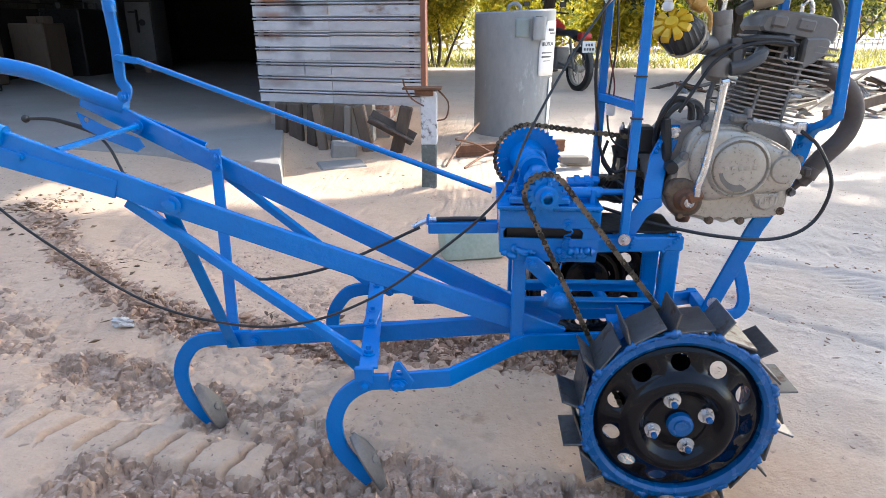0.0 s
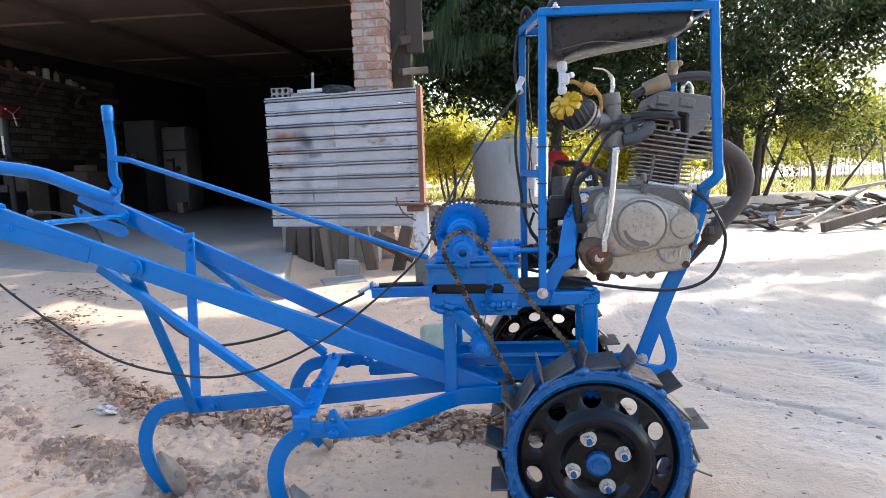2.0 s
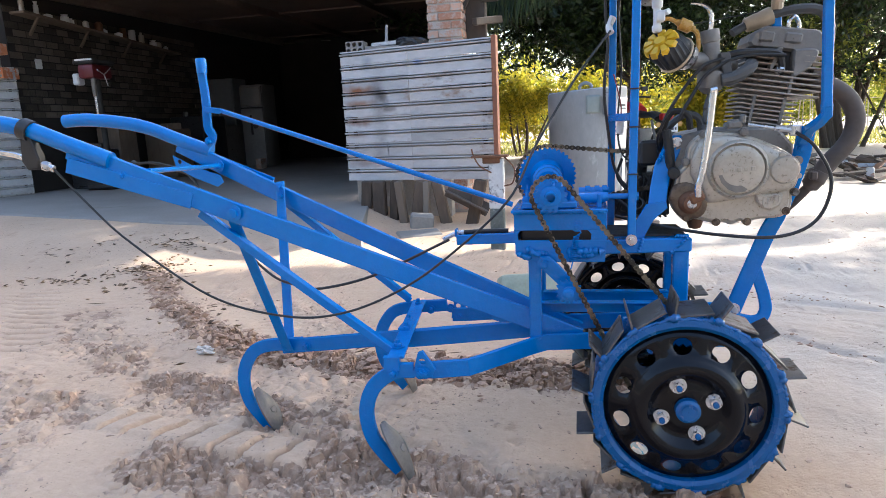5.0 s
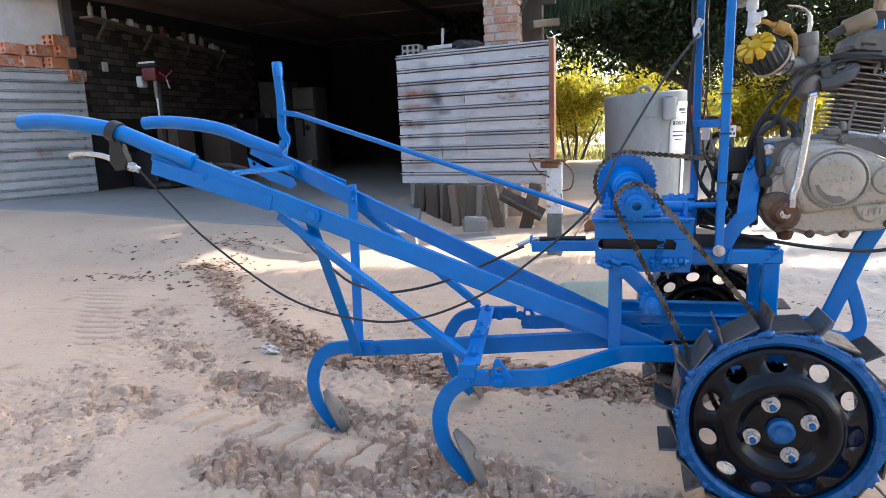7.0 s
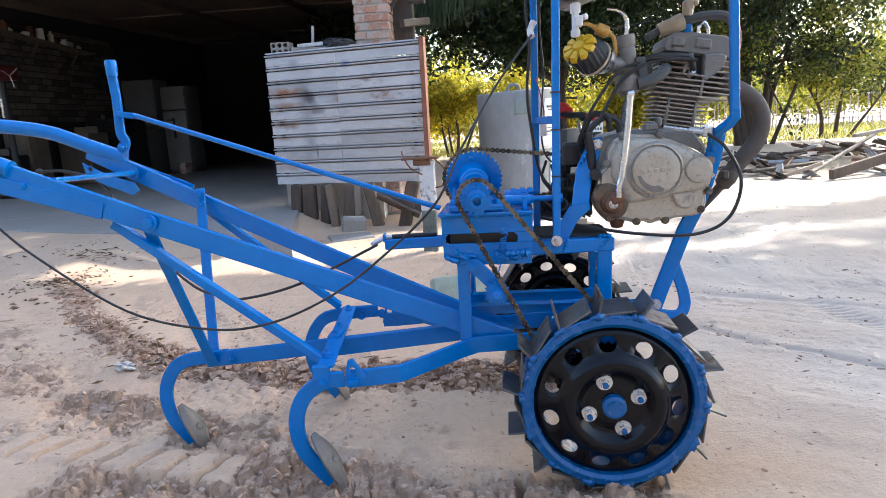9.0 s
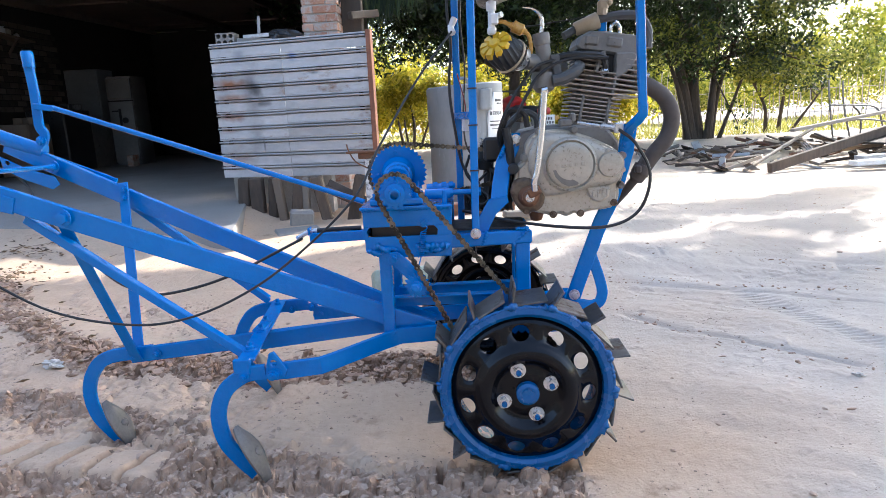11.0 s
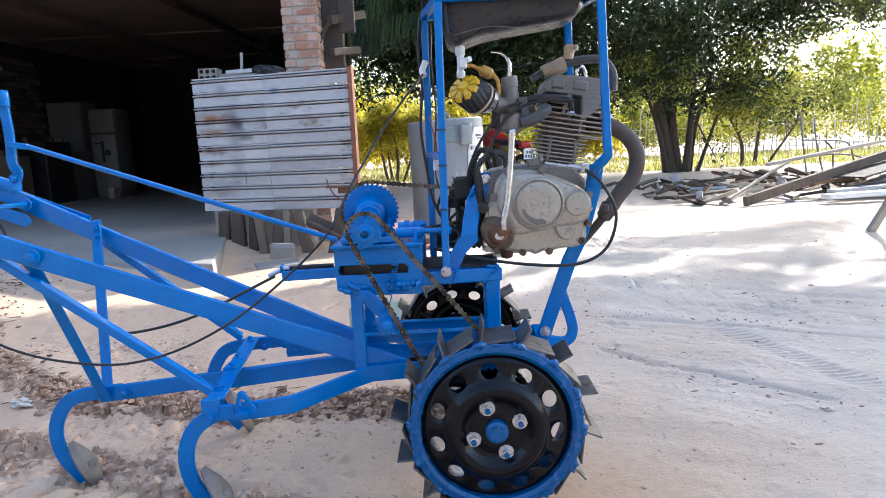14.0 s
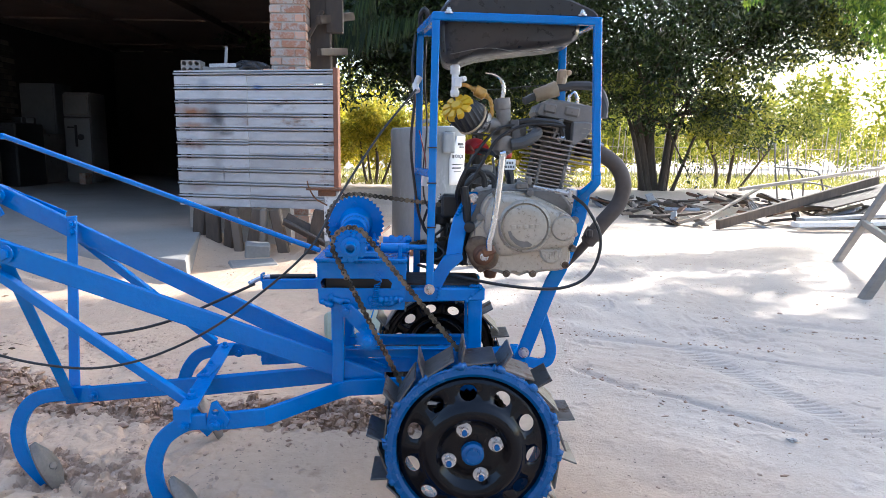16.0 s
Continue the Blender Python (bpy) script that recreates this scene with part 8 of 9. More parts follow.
for v in bm.verts:
    d = v.co.normalized()
    f = 1 + 0.5 * float(fbm(np.array([d.x * 1.3 + d.z]), np.array([d.y * 1.3 + d.z * 0.7]), 0.5, 4, 61)[0])
    v.co = Vector((-1.50 + 0.125 * d.x * f, 3.95 + 0.05 * d.y * f, max(1.342, 1.385 + 0.062 * d.z * f)))
single("dark_cloth", bm, TANK_PLASTIC, "crumpled dark cloth on the low wall", "cloth")
for k in range(3):
    single_box("brick", (-1.36 + 0.09 * k, 3.93, 1.355), (0.08, 0.10, 0.05), BRICK, "loose red brick on the low wall", "brick", Euler((0, 0, 0.2 * k)).to_matrix(), group="loose bricks")
# timber beside the pillar, carrying the roof's end
bm = bmesh.new()
bar(bm, (-1.03, 4.34, 1.42), (-1.03, 4.34, 2.62), 0.10, 0.17, up=(1, 0, 0), bevel=0.008)
bar(bm, (-0.91, 4.30, 1.72), (-0.91, 4.30, 2.60), 0.05, 0.14, up=(1, 0, 0), bevel=0.006)
bar(bm, (-1.14, 4.20, 1.62), (-0.99, 4.20, 1.88), 0.03, 0.03, bevel=0.004)
bar(bm, (-1.02, 4.16, 1.80), (-0.80, 4.60, 1.92), 0.05, 0.07, bevel=0.006)
bar(bm, (-1.02, 4.16, 1.55), (-0.84, 4.45, 1.60), 0.05, 0.06, bevel=0.006)
tagged(part("timber_post", bm, BLACK_WOOD), "dark timber post and brackets under the roof's end", "post", kind="structure")

# loose hollow bricks on the gate leaf's wall
for k, (y, z, n) in enumerate(((5.05, 1.74, 2), (5.32, 1.74, 2), (5.18, 1.88, 2), (5.42, 1.88, 1), (5.36, 2.01, 1), (4.82, 1.74, 2), (4.9, 1.88, 2), (5.5, 1.60, 1))):
    hollow_brick("hollow_brick", (-7.42 + (y - 4.45) * 0.4364, y, z), (0.18, 0.24, 0.125), 2, 2, ORANGE_BRICK, "orange hollow fired brick smeared with mortar", turn=Euler((0, 0, rnd.uniform(-0.1, 0.1))).to_matrix())
bm = bmesh.new()
bar(bm, (-7.445, 4.46, 0.85), (-6.95, 5.60, 0.85), 0.13, 1.65)
tagged(part("wall_stub", bm, WHITEWASH), "stub of wall behind the gate leaf", "wall", kind="structure")

# fridge and cabinet at the back of the shed
t = thing("fridge", (-6.05, 10.0, SLAB), "old white two-door fridge with a dark handle", "fridge")
bm = bmesh.new()
box(bm, (-6.05, 10.05, 0.89), (0.44, 0.50, 1.50), bevel=0.02, segments=2)
part("body", bm, APPLIANCE, t)
bm = bmesh.new()
box(bm, (-6.05, 9.775, 1.43), (0.43, 0.05, 0.36), bevel=0.015, segments=2)
part("freezer_door", bm, APPLIANCE, t)
bm = bmesh.new()
box(bm, (-6.05, 9.775, 0.70), (0.43, 0.05, 1.02), bevel=0.015, segments=2)
d = part("door", bm, APPLIANCE, t)
bm = bmesh.new()
box(bm, (-6.07, 9.74, 0.92), (0.04, 0.03, 0.36), bevel=0.008)
box(bm, (-6.13, 9.742, 1.06), (0.16, 0.02, 0.025), bevel=0.005)
cyl(bm, (-5.99, 9.75, 0.90), (-5.99, 9.73, 0.90), 0.05, seg=16)
part("handle", bm, RUBBER, d, "dark handle and dial")
bm = bmesh.new()
for z0, z1 in ((1.275, 1.585),):
    for dx in (-0.185, 0.185):
        box(bm, (-6.05 + dx, 9.748, (z0 + z1) / 2), (0.012, 0.008, z1 - z0))
    for z in (z0, z1):
        box(bm, (-6.05, 9.748, z), (0.37, 0.008, 0.012))
part("freezer_trim", bm, CASE_DARK, t, "grey metal trim")
bm = bmesh.new()
box(bm, (-6.05, 9.772, 1.228), (0.43, 0.03, 0.02))
part("door_gap", bm, RUBBER, t, "dark seal between the doors")
t = thing("steel_cabinet", (-6.70, 10.05, SLAB), "tall grey steel cabinet beside the fridge", "cabinet")
bm = bmesh.new()
box(bm, (-6.70, 10.05, 0.96), (0.58, 0.5, 1.64), bevel=0.01)
part("body", bm, CABINET_GREY, t)
bm = bmesh.new()
box(bm, (-6.70, 9.79, 0.96), (0.54, 0.02, 1.58), bevel=0.005)
part("door", bm, CABINET_GREY, t)
single_box("brick", (-5.75, 9.35, SLAB + 0.09), (0.10, 0.20, 0.18), BRICK, "single red brick standing on the shed floor", "brick", bevel=0.006)
# pillar drill by the side wall
t = thing("bench_drill", (-6.15, 6.05, SLAB), "dark red and black pillar drill standing by the wall", "drill")
bm = bmesh.new()
cyl(bm, (-6.15, 6.05, SLAB), (-6.15, 6.05, 1.72), 0.035, seg=14)
box(bm, (-6.15, 6.05, SLAB + 0.04), (0.36, 0.45, 0.08), bevel=0.01)
part("column", bm, SOOT, t)
bm = bmesh.new()
box(bm, (-6.12, 6.0, 1.60), (0.22, 0.34, 0.17), bevel=0.03, segments=2)
part("head", bm, DARK_RED, t, "dark red head")
bm = bmesh.new()
box(bm, (-6.12, 6.0, 1.715), (0.30, 0.40, 0.06), bevel=0.02)
part("belt_cover", bm, SOOT, t)
bm = bmesh.new()
box(bm, (-6.10, 5.80, 1.735), (0.24, 0.012, 0.022), bevel=0.003)
part("cover_strip", bm, WHITE_PLASTIC, t, "white strip on the belt cover")
bm = bmesh.new()
box(bm, (-6.10, 5.92, 1.02), (0.28, 0.28, 0.04), bevel=0.01)
part("table", bm, SOOT, t)
bm = bmesh.new()
cyl(bm, (-6.08, 5.90, 1.30), (-6.08, 5.90, 1.52), 0.028, seg=12)
part("chuck", bm, CASE_DARK, t)
bm = bmesh.new()
cyl(bm, (-6.08, 5.90, 1.08), (-6.08, 5.90, 1.32), 0.014, 0.018, seg=10)
part("spindle", bm, ZINC, t)
bm = bmesh.new()
box(bm, (-6.33, 5.95, 1.52), (0.09, 0.12, 0.14), bevel=0.015)
part("motor", bm, WHITE_PLASTIC, t)
for k in range(3):
    bm = bmesh.new()
    a = radians(40 + 120 * k)
    cyl(bm, (-5.98, 5.98, 1.56), (-5.98 + 0.02, 5.98 + 0.14 * math.cos(a), 1.56 + 0.14 * math.sin(a)), 0.008, seg=8)
    part("feed_handle", bm, ZINC, t)

# shelf with cans along the wall
t = thing("wall_shelf", (-6.88, 7.2, 2.25), "long dusty wall shelf under the roof", "shelf")
bm = bmesh.new()
bar(bm, (-6.89, 5.75, 2.34), (-6.89, 8.9, 2.14), 0.22, 0.03, bevel=0.004)
part("board", bm, DARK_WOOD, t)
for k in range(4):
    bm = bmesh.new()
    y = 6.0 + k * 0.85
    bar(bm, (-6.99, y, 2.12 - 0.0635 * (y - 5.75)), (-6.82, y, 2.33 - 0.0635 * (y - 5.75)), 0.03, 0.03)
    part("bracket", bm, DARK_WOOD, t)
for k in range(15):
    y = 5.85 + k * 0.2 + rnd.uniform(-0.04, 0.04)
    z = 2.357 - 0.0635 * (y - 5.75)
    bm = bmesh.new()
    r, hh = rnd.uniform(0.025, 0.055), rnd.uniform(0.06, 0.18)
    lathe(bm, [(0, 0.0), (0, r), (hh * 0.75, r), (hh * 0.8, r * rnd.choice((1.0, 0.5))), (hh, r * rnd.choice((0.9, 0.45))), (hh, 0.0)], (-6.88 + rnd.uniform(-0.04, 0.04), y, z - 0.004), (0, 0, 1), 14)
    single("can", bm, rnd.choice((WHITE_PLASTIC, CASE, TANK_PLASTIC, WHITE_PLASTIC, RUST)), "dusty can standing on the wall shelf", "can", "cans on the shelf")
# clutter at the foot of the wall
for k, (x, y, w, d, h, m) in enumerate(((-6.6, 6.35, 0.4, 0.5, 0.5, TANK_PLASTIC), (-6.65, 6.9, 0.35, 0.4, 0.8, DARK_WOOD), (-6.6, 8.0, 0.5, 0.5, 0.75, DARK_WOOD), (-6.55, 8.8, 0.6, 0.7, 0.95, TANK_PLASTIC), (-6.6, 9.6, 0.5, 0.6, 0.8, CASE_DARK))):
    bm = bmesh.new()
    box(bm, (x, y, SLAB + h / 2), (w, d, h), bevel=0.02)
    for j in range(5):
        box(bm, (x + rnd.uniform(-w, w) * 0.4, y + rnd.uniform(-d, d) * 0.4, SLAB + h + 0.04), (rnd.uniform(0.06, 0.2), rnd.uniform(0.06, 0.2), 0.10), Euler((0, 0, rnd.uniform(0, 3))).to_matrix(), 0.01)
    single("workshop_clutter", bm, m, "dark pile of workshop odds and ends by the wall", "clutter", "workshop clutter")
for k in range(3):
    bm = bmesh.new()
    r = 0.22 + 0.07 * k
    tube(bm, [(-6.2 + r * math.cos(a), 6.0 + 0.7 * r * math.sin(a), SLAB + 0.014 + 0.012 * k) for a in [i * math.pi / 5 for i in range(11)]], 0.011, 6, 3)
    single("hose_coil", bm, RUBBER, "loop of black hose on the shed floor", "hose", "hose loops")
single_box("switch_box", (-6.985, 6.06, 1.76), (0.03, 0.09, 0.12), WHITE_PLASTIC, "white switch box on the brick wall", "switch")

# curved grey hood standing on the sand, with an old notice
t = thing("grey_hood", (-0.13, 4.45, 0.0), "scuffed grey fibreglass hood standing upright on the sand", "hood")
bm = bmesh.new()
cx, cy = -0.13, 4.45
ring = []
for k in range(41):
    a = math.pi * (1.02 + 0.96 * k / 40)
    ring.append((cx + 0.315 * math.cos(a), cy + 0.30 * math.sin(a)))
rows = []
for z, s in ((-0.02, 0.96), (0.02, 0.965), (0.5, 1.0), (0.93, 1.035), (0.965, 1.03), (0.975, 0.99)):
    rows.append([bm.verts.new((cx + (x - cx) * s, cy + (y - cy) * s, z + 0.015 * (x - cx) / 0.3)) for x, y in ring])
for a, b in zip(rows, rows[1:]):
    for k in range(40):
        bm.faces.new((a[k], a[k + 1], b[k + 1], b[k]))
back = [[bm.verts.new((cx + 0.325 * u, cy + 0.02, z)) for u in (-0.97, 0.97)] for z in (-0.02, 0.97)]
bm.faces.new((back[0][0], back[0][1], back[1][1], back[1][0]))
bm.faces.new(rows[-1])
bmesh.ops.recalc_face_normals(bm, faces=bm.faces[:])
part("shell", bm, GREY_TANK, t)
bm = bmesh.new()
tube(bm, [(cx - 0.06, cy - 0.10, 0.965), (cx - 0.055, cy - 0.10, 1.01), (cx - 0.01, cy - 0.10, 1.03), (cx + 0.03, cy - 0.10, 1.01), (cx + 0.035, cy - 0.10, 0.965)], 0.014, 8, 4)
part("lifting_loop", bm, GREY_TANK, t)


def hood_point(angle, z, out=0.004):
    s = 0.965 + 0.075 * z
    a = radians(angle)
    return Vector((cx + (0.315 * s + out) * math.cos(a), cy + (0.30 * s + out) * math.sin(a), z))


def hood_patch(name, a0, a1, z0, z1, mat, out, thick=0.003, label="", left=None, n=8):
    """A sheet bent round the hood. left(z) may move its left edge."""
    bm = bmesh.new()
    rows = []
    m = 9
    for i in range(m):
        z = z0 + (z1 - z0) * i / (m - 1)
        s = a0 if left is None else left((z - z0) / (z1 - z0))
        rows.append([bm.verts.new(hood_point(s + (a1 - s) * k / n, z, out)) for k in range(n + 1)])
    for a, b in zip(rows, rows[1:]):
        for k in range(n):
            bm.faces.new((a[k], a[k + 1], b[k + 1], b[k]))
    bmesh.ops.recalc_face_normals(bm, faces=bm.faces[:])
    ob = part(name, bm, mat, t, label)
    mod = ob.modifiers.new("thickness", "SOLIDIFY")
    mod.thickness = thick
    return ob


note = hood_patch("notice", 303, 345, 0.49, 0.90, WHITE_PAPER, 0.005, label="torn white notice", left=lambda k: 303 + (14 * max(0.0, k - 0.55) / 0.45) + 2 * (1 - k))
for a0, a1, z0, z1 in ((320, 336, 0.825, 0.845), (324, 340, 0.805, 0.815), (309, 313, 0.715, 0.745), (309, 336, 0.660, 0.669), (309, 332, 0.628, 0.640), (313, 330, 0.600, 0.606)):
    hood_patch("print_line", a0, a1, z0, z1, DARK_PRINT, 0.0085, 0.001, n=4)
bm = bmesh.new()
word = bpy.data.curves.new("word", "FONT")
word.body, word.size, word.extrude = "DISQUE", 0.042, 0.0008
wo = bpy.data.objects.new("word", word)
scene.collection.objects.link(wo)
bpy.context.view_layer.update()
wm = bpy.data.meshes.new_from_object(wo.evaluated_get(bpy.context.evaluated_depsgraph_get()))
bpy.data.objects.remove(wo)
for v in wm.vertices:
    q = hood_point(314.5 + v.co.x / 0.31 * 57.3 * 0.85, 0.718 + v.co.y, 0.0095 + v.co.z)
    v.co = q
wm.materials.append(DARK_PRINT)
wob = new("lettering", wm)
wob.parent = t
wm.transform(Matrix.Translation(-origin(t)))
hood_patch("slip", 331, 343, 0.10, 0.47, WHITE_PAPER, 0.005, n=4)
hood_patch("pocket", 290, 306, 0.76, 0.93, GREY_TANK, 0.030, 0.03, label="moulded pocket with a dark slot", n=4)
hood_patch("slot", 293, 304, 0.895, 0.935, TANK_PLASTIC, 0.034, 0.002, n=4)
hood_patch("green_smear", 268, 288, 0.78, 0.92, material("green_smear", (0.18, 0.225, 0.215), (0.26, 0.30, 0.295), grain=20, patch=8, rough=(0.5, 0.7), bump=0.1), 0.0035, 0.001, n=6)

# crumpled wrapper and a pale stone on the soil
for x, y, size, label, category in ((-1.46, 0.69, 0.022, "crumpled pale plastic wrapper on the tilled soil", "wrapper"), (0.91, 0.45, 0.009, "small pale stone on the sand", "stone")):
    bm = bmesh.new()
    bmesh.ops.create_icosphere(bm, subdivisions=3, radius=1.0)
    z0 = height_at(x, y)
    for v in bm.verts:
        d = v.co.normalized()
        f = 1 + 0.9 * float(fbm(np.array([d.x * 1.3 + d.z]), np.array([d.y * 1.3 + d.z * 0.7]), 0.45, 3, 66)[0])
        v.co = Vector((x + size * 1.4 * d.x * f, y + size * d.y * f, z0 + size * 0.35 + 0.6 * size * d.z * f))
    single(category, bm, WRAPPER, label, category, smooth=False)

# rails and blocks on the sand by the hood
bm = bmesh.new()
bar(bm, (-0.55, 3.37, 0.035), (0.22, 3.62, 0.045), 0.05, 0.012)
bar(bm, (-0.55, 3.35, 0.04), (0.22, 3.60, 0.05), 0.008, 0.085)
bar(bm, (-0.55, 3.37, 0.082), (0.22, 3.62, 0.09), 0.05, 0.010)
single("steel_channel", bm, RUST, "rusty steel channel lying on the sand", "steel channel")
for k, (x, y) in enumerate(((0.26, 3.12), (0.20, 3.02))):
    single_box("timber_block", (x, y, 0.03 + 0.04 * k), (0.19, 0.08, 0.045), GREY_WOOD, "short grey timber block on the sand", "timber", Euler((0, 0.05, 0.15 + 0.1 * k)).to_matrix(), 0.006, "timber blocks")
t = thing("mossy_block", (-0.40, 1.38, 0.0), "pale greenish concrete block lying behind the cultivator", "block")
bm = bmesh.new()
box(bm, (-0.41, 1.42, 0.045), (0.24, 0.16, 0.13), Euler((radians(-18), 0, 0.25)).to_matrix(), 0.015, 2)
part("block", bm, material("mossy_concrete", (0.27, 0.30, 0.22), (0.42, 0.45, 0.36), grain=50, patch=8, rough=(0.85, 0.95), bump=0.6), t)

# motorcycle parked under the trees
def build_motorcycle():
    o = Vector((0.94, 8.10, 0.0))
    ahead = Vector((-0.42, 0.90, 0)).normalized()
    side = Vector((ahead.y, -ahead.x, 0))
    m = thing("motorcycle", tuple(o + ahead * 0.6), "parked black and red motorcycle seen from behind", "motorcycle")

    def at(u, v, z):
        return o + ahead * u + side * v + Vector((0, 0, z))
    for u in (0.02, 1.27):
        bm = bmesh.new()
        lathe(bm, [(-0.045, 0.22), (-0.05, 0.26), (-0.03, 0.295), (0.0, 0.30), (0.03, 0.295), (0.05, 0.26), (0.045, 0.22)], at(u, 0, 0.295), side, 28)
        w = part("wheel", bm, RUBBER, m)
        bm = bmesh.new()
        lathe(bm, [(-0.02, 0.20), (-0.035, 0.225), (0.035, 0.225), (0.02, 0.20), (-0.02, 0.20)], at(u, 0, 0.295), side, 28)
        cyl(bm, at(u, -0.05, 0.295), at(u, 0.05, 0.295), 0.05, seg=14)
        for k in range(8):
            a = k * math.pi / 4
            bar(bm, at(u, 0, 0.295), at(u, 0, 0.295) + ahead * 0.21 * math.cos(a) + Vector((0, 0, 0.21 * math.sin(a))), 0.008, 0.008)
        part("rim", bm, CASE, w)
    bm = bmesh.new()
    sweep(bm, smooth_path([at(0.05, 0, 0.70), at(0.25, 0, 0.76), at(0.50, 0, 0.76), at(0.68, 0, 0.79)], 4), [(0.12 * math.cos(a), 0.045 * math.sin(a)) for a in [i * math.pi / 6 for i in range(12)]], up=(0, 0, 1))
    part("seat", bm, RUBBER, m)
    bm = bmesh.new()
    sweep(bm, smooth_path([at(0.66, 0, 0.80), at(0.80, 0, 0.87), at(0.98, 0, 0.86), at(1.08, 0, 0.80)], 4), [(0.13 * math.cos(a), 0.10 * math.sin(a)) for a in [i * math.pi / 6 for i in range(12)]], up=(0, 0, 1))
    part("tank", bm, RED, m, "red fuel tank")
    bm = bmesh.new()
    box(bm, at(-0.05, 0, 0.72), (0.17, 0.12, 0.10), frame_of(side), 0.03, 2)
    part("tail", bm, RED, m, "red tail piece")
    bm = bmesh.new()
    box(bm, at(-0.17, 0, 0.59), (0.20, 0.012, 0.15), frame_of(side), 0.004)
    plate_ob = part("number_plate", bm, WHITE_PAPER, m)
    for row, n in ((0.615, 3), (0.56, 4)):
        for k in range(n):
            bm = bmesh.new()
            box(bm, at(-0.178, (k - (n - 1) / 2) * 0.042, row), (0.026, 0.006, 0.034), frame_of(side), 0.001)
            part("bar", bm, DARK_PRINT, plate_ob)
    bm = bmesh.new()
    sweep(bm, smooth_path([at(-0.20, 0, 0.42), at(-0.12, 0, 0.60), at(0.10, 0, 0.66)], 4), rect_section(0.13, 0.01), up=(0, 0, 1))
    part("mudguard", bm, RUBBER, m)
    bm = bmesh.new()
    box(bm, at(0.62, 0, 0.42), (0.34, 0.22, 0.30), frame_of(ahead), 0.03, 2)
    part("engine", bm, CASE_DARK, m)
    bm = bmesh.new()
    tube(bm, [at(0.9, 0.12, 0.40), at(0.6, 0.16, 0.26), at(0.2, 0.17, 0.30), at(-0.15, 0.18, 0.36)], 0.035, 10, 4)
    part("exhaust", bm, CASE_DARK, m)
    for v in (-0.09, 0.09):
        bm = bmesh.new()
        tube(bm, [at(1.27, v, 0.30), at(1.15, v, 0.70), at(1.06, v, 1.00)], 0.02, 8, 3)
        part("fork", bm, CASE_DARK, m)
        bm = bmesh.new()
        tube(bm, [at(0.02, v, 0.30), at(0.16, v, 0.68)], 0.02, 8, 2)
        part("shock_absorber", bm, CASE_DARK, m)
        bm = bmesh.new()
        tube(bm, [at(0.02, v * 0.7, 0.30), at(0.5, v * 0.7, 0.36)], 0.018, 8, 2)
        part("swing_arm", bm, CASE_DARK, m)
    bm = bmesh.new()
    tube(bm, [at(0.95, -0.36, 1.02), at(1.02, -0.16, 1.04), at(1.05, 0.16, 1.04), at(0.95, 0.36, 1.02)], 0.014, 8, 4)
    part("handlebar", bm, RUBBER, m)
    for v in (-0.16, 0.16):
        bm = bmesh.new()
        cyl(bm, at(-0.10, v, 0.62), at(-0.13, v, 0.62), 0.035, seg=12)
        part("indicator", bm, AMBER, m)
        bm = bmesh.new()
        tube(bm, [at(1.02, v * 1.5, 1.04), at(1.04, v * 1.8, 1.13)], 0.006, 6, 2)
        box(bm, at(1.03, v * 1.9, 1.15), (0.11, 0.02, 0.07), frame_of(side), 0.008)
        part("mirror", bm, RUBBER, m)


build_motorcycle()

# heap of scrap boards and sheets
rnd = random.Random(12)
heap = []
for k in range(170):
    u = rnd.random()
    x, y = 2.2 + 3.1 * u + rnd.uniform(-0.15, 0.5), 5.75 - 0.3 * u + rnd.uniform(0.0, 3.0)
    hill = 0.22 * math.exp(-((x - 4.1) / 1.1) ** 2 - ((y - 7.0) / 1.0) ** 2)
    ln, wd, th = rnd.uniform(0.10, 0.62), rnd.uniform(0.03, 0.12), rnd.uniform(0.008, 0.035)
    turn = Euler((rnd.uniform(-0.5, 0.5), rnd.uniform(-0.4, 0.4), rnd.uniform(-1.5, 1.5))).to_matrix()
    z = hill * rnd.uniform(0.5, 1.0) + rnd.uniform(0.01, 0.07)
    mat = rnd.choice((GREY_WOOD, DARK_WOOD, SHEET, DARK_WOOD, BLACK_WOOD, RUST, GREY_WOOD, DARK_WOOD, BLACK_WOOD, DARK_WOOD, OLD_BOARD))
    bm = bmesh.new()
    if mat is SHEET and k % 2:
        sec = []
        for i in range(13):
            sec.append((-wd + 2 * wd * i / 12, 0.014 * math.sin(i * 1.57)))
        sec += [(u_, v_ - 0.004) for u_, v_ in sec[::-1]]
        sweep(bm, [(-ln / 2, 0, 0), (ln / 2, 0, 0)], sec, up=(0, 0, 1))
        bmesh.ops.transform(bm, matrix=Matrix.Translation((x, y, z + 0.02)) @ turn.to_4x4(), verts=bm.verts)
        single("metal_sheet", bm, SHEET, "bent corrugated metal sheet in the scrap heap", "metal sheet", "scrap heap")
    else:
        box(bm, (x, y, z), (ln, wd, th), turn, 0.003)
        single("scrap_board", bm, mat, "weathered scrap board in the heap", "board", "scrap heap")
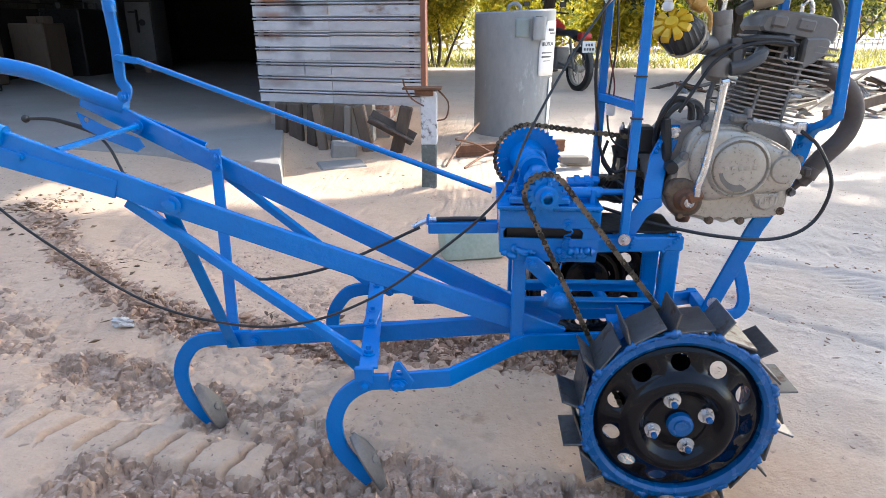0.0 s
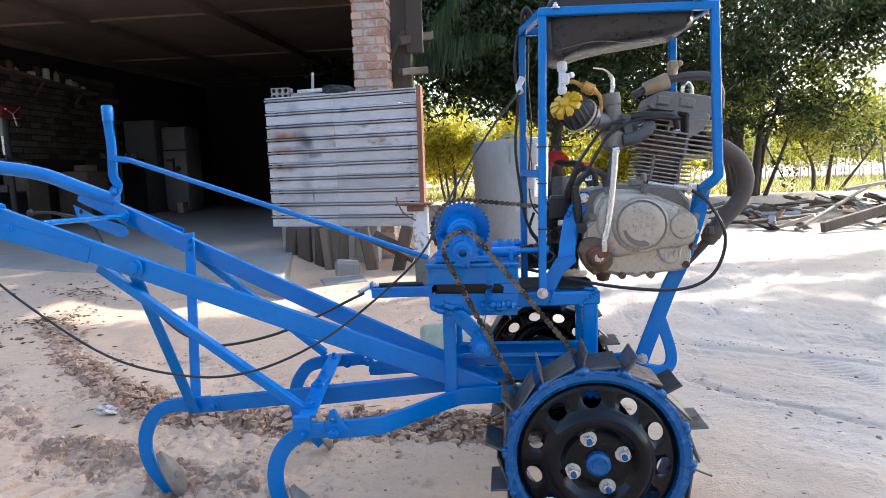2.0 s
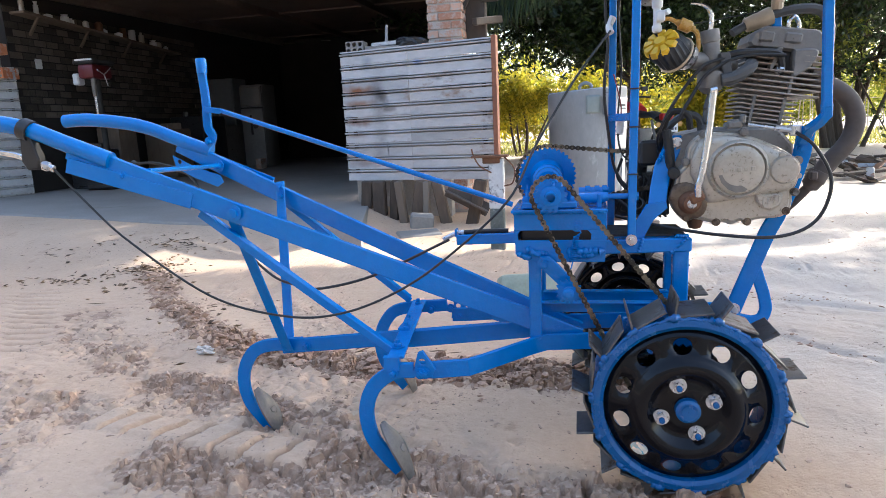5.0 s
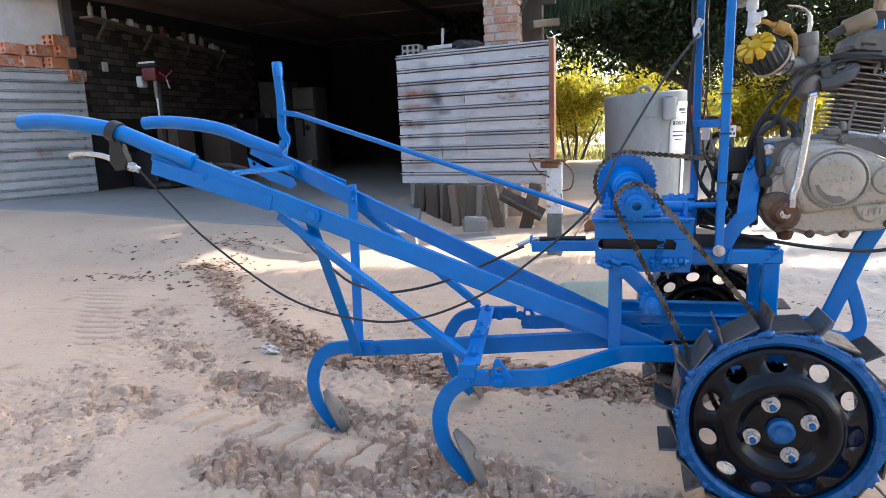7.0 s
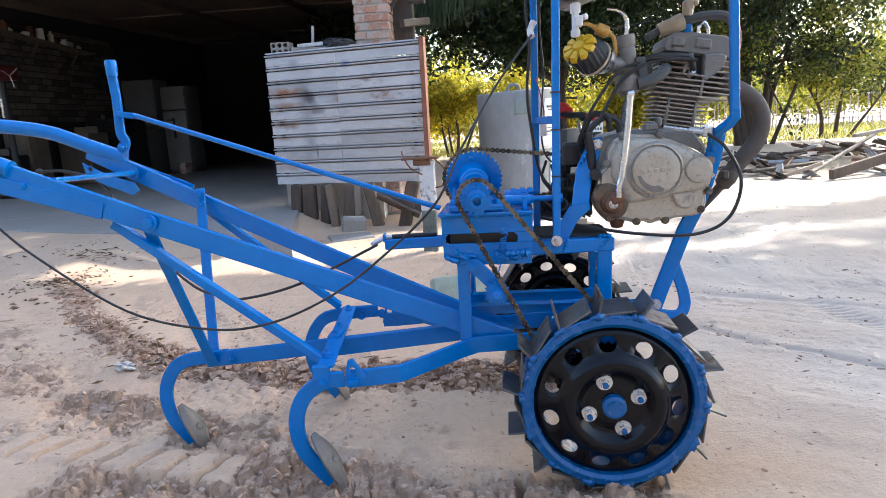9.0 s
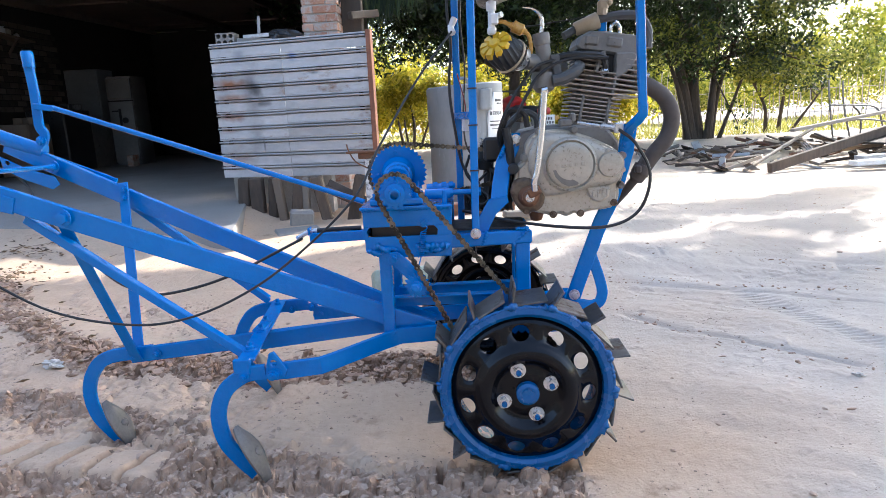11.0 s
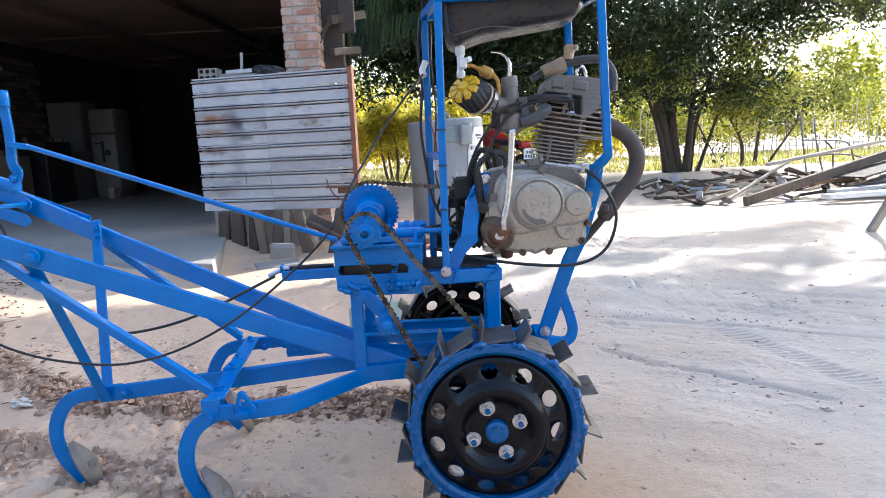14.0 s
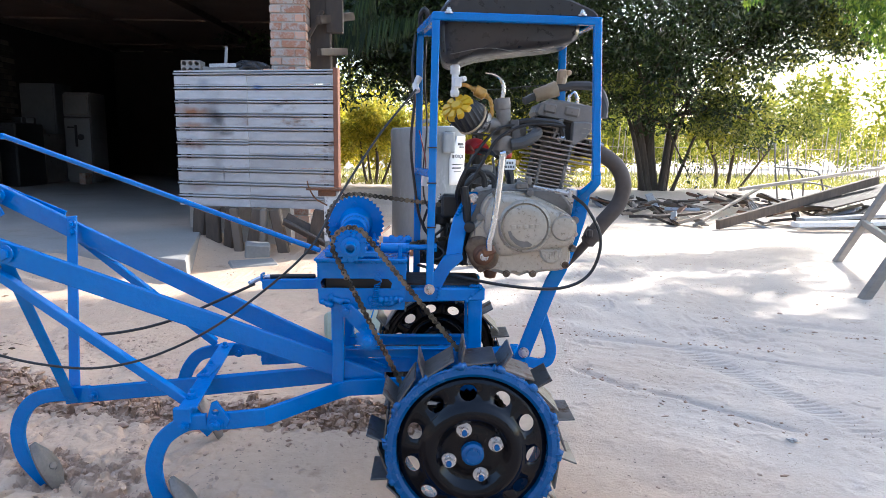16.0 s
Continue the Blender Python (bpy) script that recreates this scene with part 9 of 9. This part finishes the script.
for a, b, w, h, mat, lab in (((2.92, 5.42, 0.05), (5.4, 6.6, 0.50), 0.05, 0.10, DARK_WOOD, "long dark beam lying across the scrap heap"), ((2.75, 5.6, 0.02), (4.3, 7.3, 0.34), 0.04, 0.03, GREY_WOOD, "long thin pole on the scrap heap"),
                             ((3.7, 6.6, 0.36), (6.6, 8.2, 0.62), 0.05, 0.04, GREY_WOOD, "long light pole resting on the scrap heap"), ((4.2, 5.9, 0.22), (6.5, 7.0, 0.56), 0.45, 0.02, DARK_WOOD, "wide dark sheet on the scrap heap"),
                             ((3.7, 5.35, 0.07), (4.9, 5.5, 0.09), 0.14, 0.05, WHITE_PLASTIC, "white trough section by the heap"), ((3.9, 5.6, 0.10), (5.2, 5.9, 0.14), 0.12, 0.04, SHEET, "pale metal strip by the heap"), ((2.4, 6.1, 0.05), (3.3, 6.4, 0.10), 0.12, 0.03, DARK_WOOD, "dark plank at the edge of the heap")):
    bm = bmesh.new()
    bar(bm, a, b, w, h, bevel=0.004)
    single("long_board", bm, mat, lab, "board", "scrap heap")
# bent chair frame on the heap
t = thing("chair_frame", (4.9, 7.5, 0.1), "bare bent steel chair frame on the scrap heap", "chair frame")
for pts in ([(4.56, 7.5, 0.94), (4.60, 7.5, 0.62), (4.68, 7.5, 0.12)], [(4.74, 7.5, 0.92), (4.78, 7.5, 0.60), (4.90, 7.5, 0.14)], [(4.60, 7.5, 0.62), (4.95, 7.45, 0.60), (5.16, 7.45, 0.56), (5.24, 7.45, 0.40), (5.30, 7.45, 0.14)],
            [(4.95, 7.6, 0.60), (5.06, 7.6, 0.46), (5.08, 7.6, 0.14)], [(4.50, 7.5, 0.37), (5.0, 7.45, 0.42), (5.36, 7.45, 0.36), (5.46, 7.45, 0.28)]):
    bm = bmesh.new()
    tube(bm, pts, 0.012, 7, 5)
    part("tube", bm, CASE_DARK, t)

# trestle at the edge of the yard
t = thing("trestle", (2.9, 2.9, 0.0), "light grey wooden trestle standing on the sand", "trestle")
for a, b in (((2.964, 3.488, -0.01), (3.30, 3.35, 0.75)), ((2.28, 2.19, -0.01), (2.72, 2.20, 0.75)), ((3.65, 3.30, -0.01), (3.34, 3.33, 0.75)), ((3.1, 2.05, -0.01), (2.76, 2.20, 0.75))):
    bm = bmesh.new()
    bar(bm, a, b, 0.05, 0.05, up=(0, 1, 0), bevel=0.005)
    part("leg", bm, GREY_WOOD, t)
bm = bmesh.new()
bar(bm, (3.36, 3.42, 0.79), (2.70, 2.10, 0.79), 0.08, 0.08, bevel=0.006)
part("beam", bm, GREY_WOOD, t)
bm = bmesh.new()
bar(bm, (3.10, 3.43, 0.30), (2.46, 2.20, 0.30), 0.03, 0.05, bevel=0.005)
part("rail", bm, GREY_WOOD, t)
